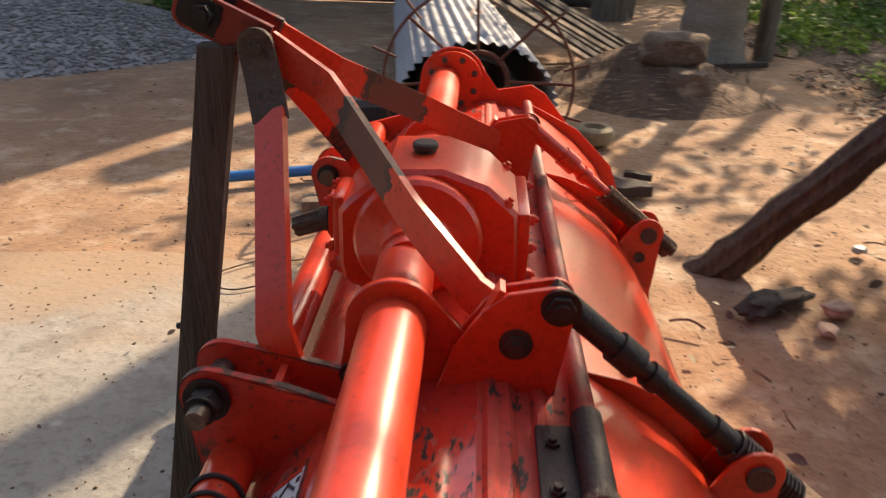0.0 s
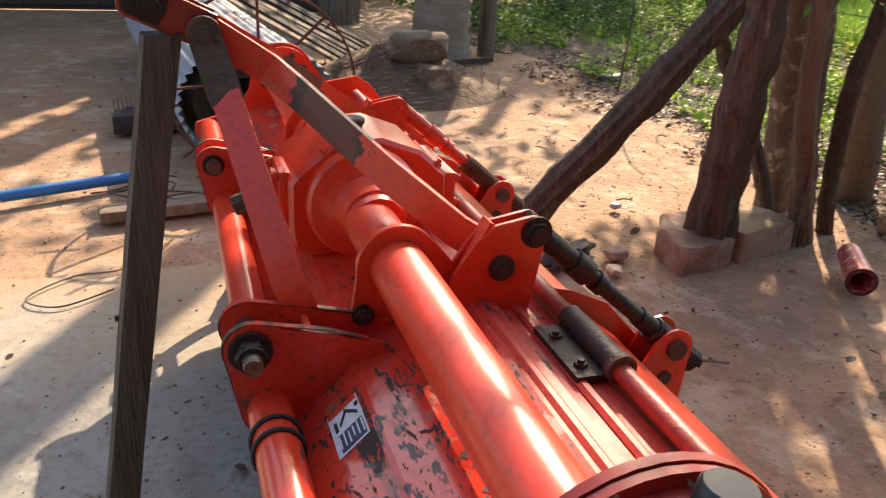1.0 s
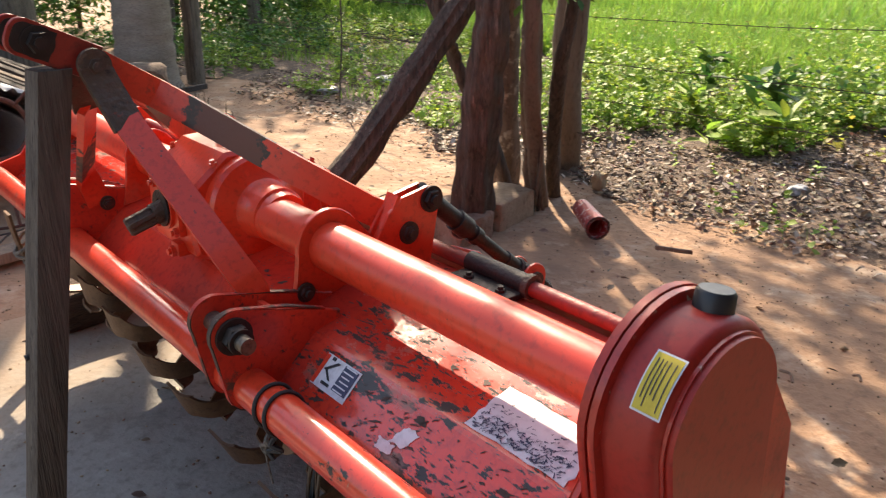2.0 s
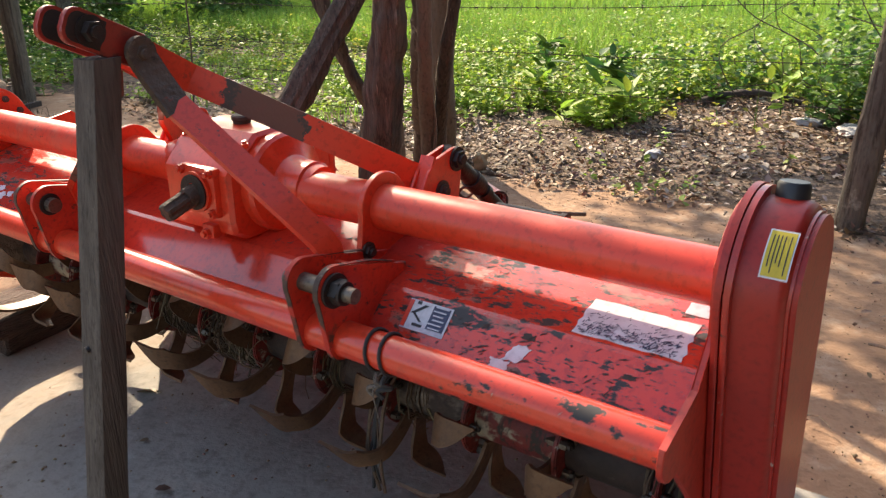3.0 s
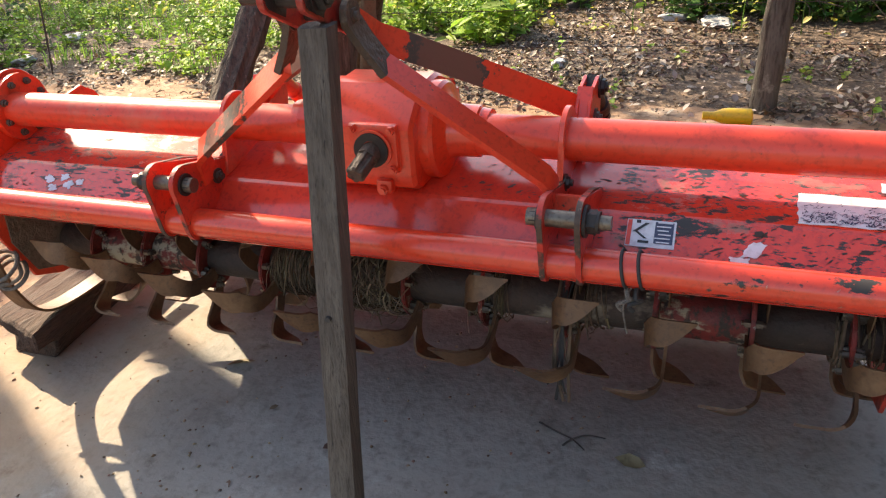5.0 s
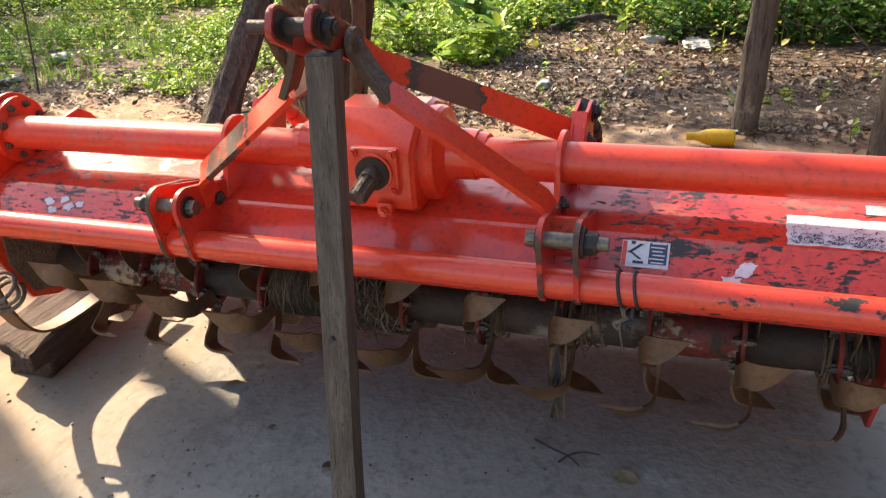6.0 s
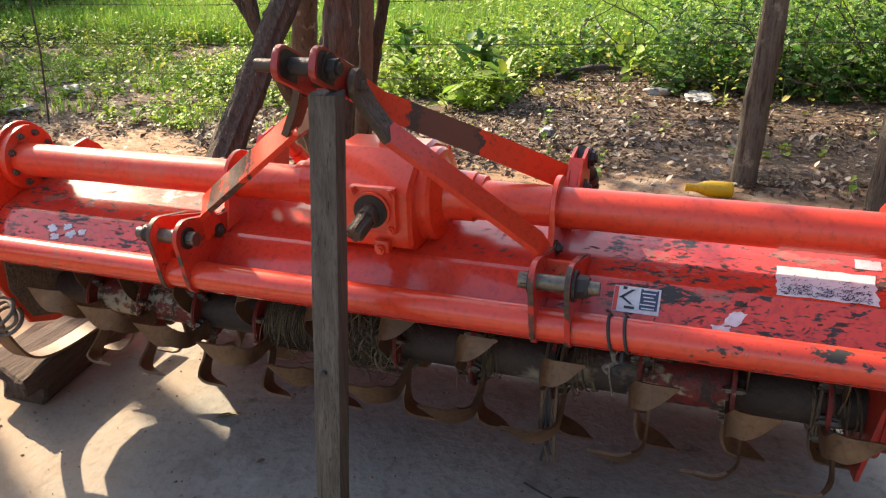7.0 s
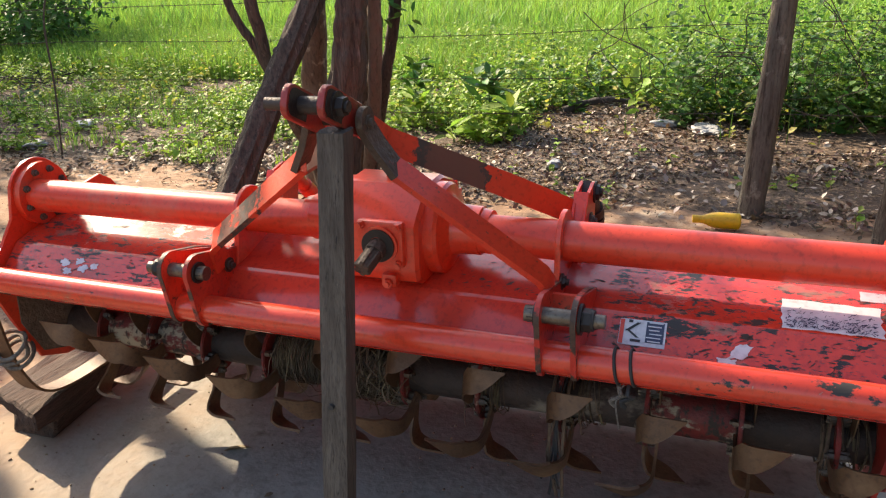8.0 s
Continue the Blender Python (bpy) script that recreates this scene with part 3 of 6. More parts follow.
# mast: rear legs that meet in the top clevis, front legs bolted to them
mast = part("mast", B(), dark_steel, tiller, "A-frame mast of worn flat bars")
for s in (-1, 1):
    y0 = s * 0.036
    part("clevis_plate", plate(B(), rounded_bar((-0.308, 1.049), (-0.448, 1.113), 0.064, 0.022), y0, 0.013), clevis_paint, mast, "red clevis plate darkened for grease and shade")
    part("rear_leg", bar(B(), [(-0.308, y0, 1.048), (-0.215, s * 0.052, 0.990), (-0.172, s * 0.105, 0.958), (-0.060, s * 0.262, 0.866), (0.035, s * 0.362, 0.795), (0.10, s * 0.392, 0.758)], 0.054, 0.012, (0.2, 0, 1)), leg_band, mast, "red flat bar worn to dark steel along its middle")
    # black facings stand for grease and for shade between the plates
    for e in (1, -1):
        part("grease", plate(B(), rounded_bar((-0.380, 1.082), (-0.442, 1.110), 0.052, 0.018), y0 - e * 0.0072, 0.0016, 0), black_oily, mast, "black facing for the greasy, shaded clevis plate")
    lug_bm = tube(B(), (-0.320, s * 0.050, 1.050), (-0.320, s * 0.063, 1.050), 0.029, n=24)
    part("front_lug", bar(lug_bm, [(-0.320, s * 0.0565, 1.052), (-0.318, s * 0.0565, 1.040), (-0.306, s * 0.074, 1.00), (-0.290, s * 0.106, 0.945)], 0.056, 0.014, (1, 0, 0.1)), worn_bar, mast, "worn dark flat lug")
    part("front_leg", bar(B(), [(-0.292, s * 0.098, 0.956), (-0.232, s * 0.376, 0.735), (-0.222, s * 0.388, 0.712), (-0.206, s * 0.384, 0.660)], 0.050 if s < 0 else 0.056, 0.015, (0.85, 0, 0.45) if s < 0 else (0.5, 0, 0.85)), paint_leg if s < 0 else leg_low, mast)
    part("bolt", bolt(B(), (-0.318, s * 0.058, 1.048), (0, s, 0), 0.016, 0.008), worn_bar, mast)
    part("bolt", bolt(B(), (-0.403, s * 0.043, 1.093), (0, s, 0), 0.020, 0.018, 0.028), black_oily, mast)
bm = B()
tube(bm, (-0.403, -0.03, 1.093), (-0.403, 0.10, 1.093), 0.0125, n=20)
part("top_pin", bm, dark_steel, mast, "brown steel pin")
part("spacer", tube(B(), (-0.403, -0.03, 1.093), (-0.403, 0.03, 1.093), 0.017, n=20), black_oily, mast)
part("bolt", tube(B(), (-0.318, -0.06, 1.048), (-0.318, 0.06, 1.048), 0.010, n=12), dark_steel, mast)

# rear lugs, spring rods and tailboard brackets
for s, tone in ((-1, black_oily), (1, paint)):
    y = s * 0.394
    lug = part("rear_lug", B(), paint, tiller, "red rear lug")
    bm = B()
    for dy in (-0.013, 0.013):
        plate(bm, [(-0.01, 0.675), (0.012, 0.740), (0.048, 0.796), (0.078, 0.820)] + arc(0.140, 0.806, 0.026, 110, -10, 7) + [ (0.150, 0.70), (0.145, 0.672)], y + dy, 0.008)
    box(bm, (0.038, y, 0.758), (0.008, 0.032, 0.150), pose(0, 0, 0, 0, 27, 0))
    box(bm, (0.150, y, 0.735), (0.008, 0.022, 0.120), pose(0, 0, 0, 0, 5, 0))
    bm.to_mesh(lug.data)
    bm.free()
    part("bolt", bolt(B(), (0.092, y + s * 0.017, 0.750), (0, s, 0), 0.016, 0.010, 0.022), dark_steel, lug)
    part("bolt", bolt(B(), (0.146, y + s * 0.017, 0.806), (0, s, 0), 0.020, 0.012, 0.026), black_oily, lug)
    rod = part("spring_rod", B(), tone, tiller, "black greasy spring rod" if s < 0 else "red spring rod with a rusty spring")
    a, b = Vector((0.146, y, 0.808)), Vector((0.432, s * 0.400, 0.570))
    d = (b - a).normalized()
    bm = B()
    tube(bm, a - d * 0.015, b + d * 0.01, 0.0145, n=18)
    bm.to_mesh(rod.data)
    bm.free()
    rod.data.shade_smooth()
    rod.data.set_sharp_from_angle(angle=radians(35))
    part("sleeve", tube(B(), a - d * 0.02, a + d * 0.13, 0.0185, n=18), tone, rod)
    part("collar", tube(B(), a + d * 0.10, a + d * 0.14, 0.023, n=18), tone, rod)
    part("collar", tube(B(), a + d * 0.16, a + d * 0.18, 0.019, n=18), tone, rod)
    part("sleeve", tube(B(), b - d * 0.09, b - d * 0.02, 0.018, n=18), tone, rod)
    u, v = frame_of(d)
    for start, length in (((-0.14 if s > 0 else -0.05), 0.13 if s > 0 else 0.045), (0.012, 0.065)):
        turns = int(length / 0.0075)
        pts = [b + d * (start + length * k / (turns * 10)) + u * (0.0215 * math.cos(2 * math.pi * k / 10)) + v * (0.0215 * math.sin(2 * math.pi * k / 10)) for k in range(turns * 10 + 1)]
        part("spring", sweep(B(), pts, 0.0032, 5), dark_steel if s < 0 else rust_blade, rod, "coil spring")
    part("rod_tail", tube(B(), b, b + d * 0.085, 0.010, n=14), dark_steel, rod)
    c = a + d * 0.17
    u = -u
    loop = smooth_path([c + u * 0.012, c + u * 0.03 + d * 0.01, c + u * 0.062 + d * 0.035 + v * 0.01, c + u * 0.07 + d * 0.012 + v * 0.012, c + u * 0.05 - d * 0.006, c + u * 0.02], 5)
    part("linch_pin", sweep(B(), loop, 0.0032, 6), black_oily, rod, "bent wire clip")
    brk = part("tail_bracket", B(), paint, tail, "red lug on the tailboard")
    bm = B()
    for dy in (-0.026, 0.026):
        plate(bm, [(0.402, 0.475), (0.362, 0.535), (0.389, 0.585)] + arc(0.429, 0.572, 0.036, 130, -35, 8) + [(0.455, 0.48), (0.45, 0.42)], s * 0.400 + dy, 0.008)
    bm.to_mesh(brk.data)
    bm.free()
    bm = B()
    tube(bm, (0.430, s * 0.400 - 0.038, 0.570), (0.430, s * 0.400 + 0.038, 0.570), 0.019, n=20)
    tube(bm, (0.416, s * 0.400 - 0.034, 0.515), (0.416, s * 0.400 + 0.034, 0.515), 0.013, n=16)
    part("pivot", bm, worn_bar, brk)
    rib = [(x + 0.002, z + 0.045 * min(1, k / 2)) for k, (x, z) in enumerate(tail_line[:6])] + [(x, z) for x, z in reversed(tail_line[:7])]
    part("rib", plate(B(), rib, s * 0.405 + 0.035, 0.006), paint, tail)
# rib widened forward to stop sun that would light the pad
part("rib", plate(B(), [(0.19, 0.70), (0.33, 0.63), (0.44, 0.52), (0.50, 0.36), (0.52, 0.2), (0.50, 0.10), (0.40, 0.10), (0.31, 0.17), (0.285, 0.30), (0.258, 0.37), (0.27, 0.52), (0.19, 0.68)], 1.0, 0.008), paint, tail)

# end plate on the far side with its bolted flange
lobe = arc(FX, FZ, 0.046, 150, 290, 8)
end_line = [(-0.15, 0.70)] + arc(-0.045, 0.749, 0.098, 160, 15, 12) + [(0.09, 0.722), (0.19, 0.742), (0.235, 0.715), (0.36, 0.56), (0.355, 0.50), (0.28, 0.475), (0.205, 0.465), (0.155, 0.42), (0.125, 0.33), (0.085, 0.270), (0.03, 0.246), (-0.06, 0.250), (-0.15, 0.285), (-0.215, 0.42)]
far_end = part("end_plate", plate(B(), end_line + lobe[::-1] + [(-0.20, 0.635)], 1.075, 0.010), paint, tiller, "red end plate")
part("mud_crust", plate(B(), [(-0.19, 0.50), (-0.05, 0.56), (0.10, 0.60), (0.24, 0.58), (0.30, 0.50), (0.20, 0.48), (0.13, 0.42), (0.10, 0.33), (0.06, 0.275), (-0.05, 0.270), (-0.14, 0.30), (-0.195, 0.41)], 1.068, 0.004, 0), mud_mat, far_end, "dry mud on the inner face")
bm = B()
tube(bm, (-0.045, 1.048, 0.749), (-0.045, 1.069, 0.749), 0.088, n=32)
flange = part("tube_flange", bm, paint, far_end)
for k in range(8):
    a = radians(22 + 45 * k)
    part("bolt", bolt(B(), (-0.045 + 0.068 * math.cos(a), 1.047, 0.749 + 0.068 * math.sin(a)), (0, -1, 0), 0.010, 0.008), worn_bar, far_end)
skid = smooth_path([(-0.262, 1.098, 0.455), (-0.248, 1.098, 0.36), (-0.222, 1.098, 0.265), (-0.168, 1.098, 0.182), (-0.07, 1.098, 0.150), (0.12, 1.098, 0.148), (0.35, 1.098, 0.152)], 5)
# unseen bracket, added for the band of shade it throws on the pad
part("skid_bracket", plate(B(), [(0.085, 0.285), (0.150, 0.38), (0.172, 0.28), (0.190, 0.152), (0.110, 0.152), (0.112, 0.22)], 1.082, 0.008), grimy_paint, tiller, "bracket to the skid, added to cast a shadow band on the pad")
part("skid", bar(B(), skid, 0.058, 0.008, (0, 1, 0)), rust_blade, tiller, "rusty curved skid")
for dz, off in ((0.0, 0.0), (0.018, 0.012), (0.04, -0.006)):
    c = Vector((-0.205 - dz * 0.6, 1.093, 0.315 + dz))
    ring = [c + Vector((0.032 * math.cos(a) + off * math.sin(2 * a), 0.048 * math.sin(a), 0.03 * math.cos(a))) for a in np.linspace(0, 2 * math.pi, 25)]
    part("rope", sweep(B(), ring, 0.006, 7), rope_mat, tiller, "grey rope wound round the skid")

# chain case at the near end
part("end_plate", plate(B(), [(-0.15, 0.70)] + arc(-0.055, 0.768, 0.115, 160, 0, 12) + [(0.10, 0.725), (0.19, 0.742), (0.235, 0.715), (0.36, 0.55), (0.38, 0.42), (0.35, 0.27), (0.2, 0.17), (0.06, 0.150), (-0.05, 0.18), (-0.11, 0.30), (-0.175, 0.44)] + lobe[::-1] + [(-0.20, 0.635)], -1.036, 0.010), grimy_paint, tiller, "red end plate")


def case_outline(grow=0.0):
    up = arc(-0.055, 0.768, 0.122 + grow, 185, -5, 20)
    low = arc(RX + 0.012, RZ, 0.096 + grow, -5, -175, 16)
    return up + low


def loft(bm, sections):
    """A closed body through outlines of the chain case: (y, how far the outline grows)."""
    rings = [[bm.verts.new((x, y, z)) for x, z in case_outline(g)] for y, g in sections]
    for a, b in zip(rings, rings[1:]):
        for k in range(len(a)):
            bm.faces.new((a[k], a[(k + 1) % len(a)], b[(k + 1) % len(a)], b[k]))
    bm.faces.new(rings[0])
    bm.faces.new(rings[-1][::-1])
    return bm


case = part("chain_case", loft(B(), [(-1.050, -0.002), (-1.116, -0.002), (-1.122, -0.005), (-1.127, -0.011), (-1.130, -0.020)]), paint_case, tiller, "deep red chain case with chipped flange edges")
part("flange", plate(B(), case_outline(0.014), -1.0476, 0.010, 0.002), paint_case, case)
part("flange", plate(B(), case_outline(0.012), -1.059, 0.009, 0.002), chipped_rim, case)
part("flange", plate(B(), case_outline(-0.014), -1.130, 0.005, 0.001), chipped_rim, case)
part("cover", plate(B(), case_outline(-0.018), -1.135, 0.010, 0.003), paint_case, case)
bm = B()
revolve(bm, (-0.030, -1.090, 0.868), (0.1, 0, 1), [(0, 0.019), (0.007, 0.019), (0.008, 0.0235), (0.036, 0.0225), (0.040, 0.0195)], 24)
part("filler_cap", bm, black_plastic, case, "black plastic filler cap")
# rotor: shaft, flanges and bent blades
rotor = part("rotor", tube(B(), (RX, -1.035, RZ), (RX, 1.06, RZ), 0.052, n=28), rotor_mat, tiller, "muddy rotor with rusty blades")


def blade_mesh(side):
    """One bent blade: a swept shank on the flange that curls over along y and ends in a point."""
    bm = B()
    rings = []
    n = 26
    x, r = 0.0, 0.058
    length, bend, curl = (0.240, 0.40, 0.38) if side > 0 else (0.226, 0.46, 0.32)
    for k in range(n):
        t = k / (n - 1)
        lean = math.pi / 2 * min(1.0, max(0.0, (t - bend) / curl))
        step = length / (n - 1)
        if k:
            r += step * math.cos(lean)
            x += step * math.sin(lean)
        a = radians(-26 * min(1.0, t / 0.6) ** 1.2)
        rad = Vector((math.cos(a), 0, math.sin(a)))
        tan = Vector((-math.sin(a), 0, math.cos(a)))
        w = 0.040 + 0.020 * min(1, t / 0.6) ** 2
        lift = 0.0
        if t > 0.68:
            q = (t - 0.68) / 0.32
            full = w
            w = max(0.004, w * (1 - q ** 1.7))
            lift = -(full - w) / 2
        c = rad * r + Vector((0, side * x, 0)) + tan * lift
        nrm = Vector((0, side * math.cos(lean), 0)) - rad * math.sin(lean)
        rings.append([bm.verts.new(c + tan * (i * w / 2) + nrm * (j * (0.0014 if i > 0 else 0.0035))) for i, j in ((-1, -1), (1, -1), (1, 1), (-1, 1))])
    for a, b in zip(rings, rings[1:]):
        for k in range(4):
            bm.faces.new((a[k], a[(k + 1) % 4], b[(k + 1) % 4], b[k]))
    bm.faces.new(rings[0][::-1])
    bm.faces.new(rings[-1])
    bmesh.ops.recalc_face_normals(bm, faces=bm.faces)
    me = bpy.data.meshes.new("blade")
    bm.to_mesh(me)
    bm.free()
    me.materials.append(rust_blade)
    me.shade_smooth()
    me.set_sharp_from_angle(angle=radians(40))
    return me


blade_data = {s: blade_mesh(s) for s in (-1, 1)}
bm = B()
tube(bm, (0, -0.005, 0), (0, 0.005, 0), 0.088, n=24)
tube(bm, (0, -0.0025, 0), (0, 0.0025, 0), 0.0905, n=24)
plain = len(bm.faces)
for k in range(6):
    a = radians(60 * k + 12)
    for dr in (0.064, 0.080):
        bolt(bm, (dr * math.cos(a), -0.005, dr * math.sin(a)), (0, -1, 0), 0.009, 0.014)
        bolt(bm, (dr * math.cos(a), 0.005, dr * math.sin(a)), (0, 1, 0), 0.009, 0.012)
bm.faces.ensure_lookup_table()
for f in bm.faces[plain:]:
    f.material_index = 1
disc = part("blade_flange", bm, flange_mat, rotor, "red flange with pale worn rim and grey steel nuts")
disc.data.materials.append(bright_steel)
FLANGES = [0.916, 0.748, 0.573, 0.386, 0.193, -0.001, -0.191, -0.385, -0.577, -0.772, -0.958]
for i, y in enumerate(FLANGES):
    ob = disc if i == 0 else disc.copy()
    if i:
        scene.collection.objects.link(ob)
    ob.matrix_basis = pose(RX, y, RZ, 0, 31 * i, 0)
    for s, tip in ((1, 156 + 6.8 * i), (-1, 145 + 6 * (i - 5))):
        for k in range(3):
            bl = new("blade", blade_data[s])
            bl.parent = rotor
            bl.matrix_basis = pose(RX, y - (0.026 if s > 0 else -0.010), RZ, 0, -26 - tip - (7 if s > 0 else 0) - 120 * k + 4 * noise.noise((i * 1.7, k * 2.3, s)), 0)
for y0, y1, mat in ((0.910, 0.755, clean_rotor), (0.741, 0.58, clean_rotor), (-0.585, -0.765, clean_rotor)):
    part("rotor_sleeve", tube(B(), (RX, y0, RZ), (RX, y1, RZ), 0.0545, n=28), mat, rotor, "red rotor section with bare pale patches")

# labels and small marks on the machine
slope = Vector((0.104, 0, 0.103)).normalized()
up = Vector((-slope.z, 0, slope.x))


def decal(name, mat, centre, w, h, parent, label="", lift=0.0015, along=slope, out=up, ragged=0.0, n=1):
    """A thin sticker: w along y, h up the sheet."""
    bm = B()
    c = Vector(centre) + out * lift
    pts = []
    for i in range(n * 4):
        e, f = divmod(i, n)
        q = f / n
        x, y = [(-1 + 2 * q, -1), (1, -1 + 2 * q), (1 - 2 * q, 1), (-1, 1 - 2 * q)][e]
        k = 1 + ragged * noise.noise((i * 0.7, w * 90, h * 30))
        pts.append(c + Vector((0, -1, 0)) * (x * w / 2 * k) + along * (y * h / 2 * k))
    a = [bm.verts.new(p) for p in pts]
    b = [bm.verts.new(p - out * 0.001) for p in pts]
    bm.faces.new(a)
    bm.faces.new(b[::-1])
    for k in range(len(a)):
        bm.faces.new((a[k], b[k], b[(k + 1) % len(a)], a[(k + 1) % len(a)]))
    return part(name, bm, mat, parent, label, smooth=False)


def on_slope(y, t):
    """The place on the steep front of the hood, t of the way up."""
    return Vector((-0.262 + 0.104 * t, y, 0.533 + 0.103 * t))


st = decal("warning_sticker", white_paper, on_slope(-0.568, 0.76), 0.090, 0.056, deck, "white and navy warning sticker")
decal("red_strip", paint, on_slope(-0.528, 0.76), 0.008, 0.052, st, lift=0.003)
tilted = (Vector((0, -0.75, 0)) + slope * 0.65).normalized()
decal("picture_bar", black_ink, on_slope(-0.549, 0.84), 0.007, 0.030, st, lift=0.003, along=tilted)
decal("picture_bar", black_ink, on_slope(-0.549, 0.74), 0.006, 0.026, st, lift=0.003, along=(Vector((0, 0.8, 0)) + slope * 0.6).normalized())
decal("picture_bar", black_ink, on_slope(-0.556, 0.64), 0.020, 0.005, st, lift=0.003)
decal("picture_bar", black_ink, on_slope(-0.544, 0.92), 0.008, 0.006, st, lift=0.003)
decal("text_panel", navy_ink, on_slope(-0.592, 0.78), 0.034, 0.044, st, lift=0.003)
for k in range(6):
    decal("text_bar", white_paper, on_slope(-0.5915 + 0.002 * math.sin(k * 2.3), 0.645 + 0.055 * k), 0.024 + 0.004 * math.sin(k * 1.7), 0.0022, st, lift=0.0045)
flat = Vector((0.12, 0, 0.033)).normalized()
flat_up = Vector((-flat.z, 0, flat.x))
torn = decal("torn_label", white_paper, (-0.1005, -0.908, 0.6546), 0.173, 0.090, deck, "torn white label with scratched print", along=flat, out=flat_up, ragged=0.10, n=9)
rng = random.Random(77)
bm = B()
for k in range(430):
    u, w = rng.uniform(-0.080, 0.080), rng.uniform(-0.041, 0.020)
    if w > -0.010 and rng.random() < 0.75:
        continue
    a, q, wd = rng.gauss(0.5, 0.7), rng.uniform(0.0012, 0.0052), rng.uniform(0.0004, 0.0015)
    c = Vector((-0.1005, -0.908, 0.6546)) + flat_up * 0.0028 + Vector((0, -u, 0)) + flat * w
    d = Vector((0, -math.cos(a), 0)) + flat * math.sin(a)
    e = Vector((0, math.sin(a), 0)) + flat * math.cos(a)
    bm.faces.new([bm.verts.new(c + d * (i * q) + e * (j * wd * (1 if i < 0 else 0.4))) for i, j in ((-1, -1), (1, -1), (1, 1), (-1, 1))])
part("scratched_print", bm, navy_ink, torn, "dark scratched rests of print", smooth=False)
decal("paper_label", white_label, (-0.024, -0.985, 0.6755), 0.046, 0.030, deck, "small worn paper label", along=flat, out=flat_up, ragged=0.05, n=4)
def scrap(centre, size, seed, parent, along=slope, out=up):
    """A torn rest of a paper label with an uneven outline."""
    bm = B()
    pts = []
    for k in range(26):
        a = 2 * math.pi * k / 26
        q = size * (0.6 + 0.40 * noise.noise((math.cos(a) * 1.6 + seed, math.sin(a) * 1.6, seed * 2.7)) + 0.25 * noise.noise((math.cos(a) * 5, math.sin(a) * 5 + seed, 4)))
        q = max(q, size * 0.12)
        pts.append(Vector(centre) + out * 0.0016 + Vector((0, -1, 0)) * (q * math.cos(a)) + along * (q * 0.75 * math.sin(a)))
    a = [bm.verts.new(p) for p in pts]
    b = [bm.verts.new(p - out * 0.001) for p in pts]
    m = bm.verts.new(sum(pts, Vector()) / len(pts))
    for k in range(26):
        bm.faces.new((m, a[k], a[(k + 1) % 26]))
        bm.faces.new((a[k], b[k], b[(k + 1) % 26], a[(k + 1) % 26]))
    return part("paper_scrap", bm, white_paper, parent, "torn rest of a white label", smooth=False)


for k, (y, t, z) in enumerate(((0.880, 0.74, 0.022), (0.862, 0.58, 0.020), (0.835, 0.80, 0.020), (0.815, 0.66, 0.022), (0.785, 0.72, 0.018))):
    scrap(on_slope(y, t), z, 3.1 + 1.7 * k, deck)
decal("paper_scrap", white_paper, on_slope(-0.752, 0.66), 0.030, 0.034, deck, "torn rest of a white label", ragged=0.35, n=6, along=(slope * 0.9 + Vector((0, -0.45, 0))).normalized())
decal("paper_scrap", white_paper, on_slope(-0.728, 0.50), 0.034, 0.016, deck, "torn rest of a white label", ragged=0.4, n=6, lift=0.0019)
# the yellow label, with its white border, bends with the round of the chain case
bm = B()
cols = []
for k in range(9):
    a = radians(127 + 31 * k / 8)
    o = Vector((math.cos(a), 0, math.sin(a)))
    p = Vector((-0.055, 0, 0.768)) + o * 0.1214
    cols.append([bm.verts.new(p + Vector((0, y, 0))) for y in (-1.0915, -1.1235)])
for a, b in zip(cols, cols[1:]):
    bm.faces.new((a[0], a[1], b[1], b[0]))
bm2 = B()
cols2 = []
for k in range(9):
    a = radians(125.8 + 33.4 * k / 8)
    p = Vector((-0.055, 0, 0.768)) + Vector((math.cos(a), 0, math.sin(a))) * 0.1208
    cols2.append([bm2.verts.new(p + Vector((0, y, 0))) for y in (-1.0895, -1.1255)])
for a, b in zip(cols2, cols2[1:]):
    bm2.faces.new((a[0], a[1], b[1], b[0]))
part("label_border", bm2, white_paper, case)
yl = part("warning_label", bm, yellow_label, case, "yellow warning label with small black print")
for j, y in enumerate((-1.0966, -1.1015, -1.106, -1.111, -1.118)):
    bm = B()
    cols = []
    for k in range(7):
        a = radians(130 + (22 + 4 * math.sin(j * 2)) * k / 6)
        p = Vector((-0.055, 0, 0.768)) + Vector((math.cos(a), 0, math.sin(a))) * 0.1220
        cols.append([bm.verts.new(p + Vector((0, y + e, 0))) for e in (-0.0007, 0.0007)])
    for a, b in zip(cols, cols[1:]):
        bm.faces.new((a[0], a[1], b[1], b[0]))
    part("text_bar", bm, black_ink, yl)
# paint chipped and scraped off the hood in clusters
rng = random.Random(12)
bm = B()


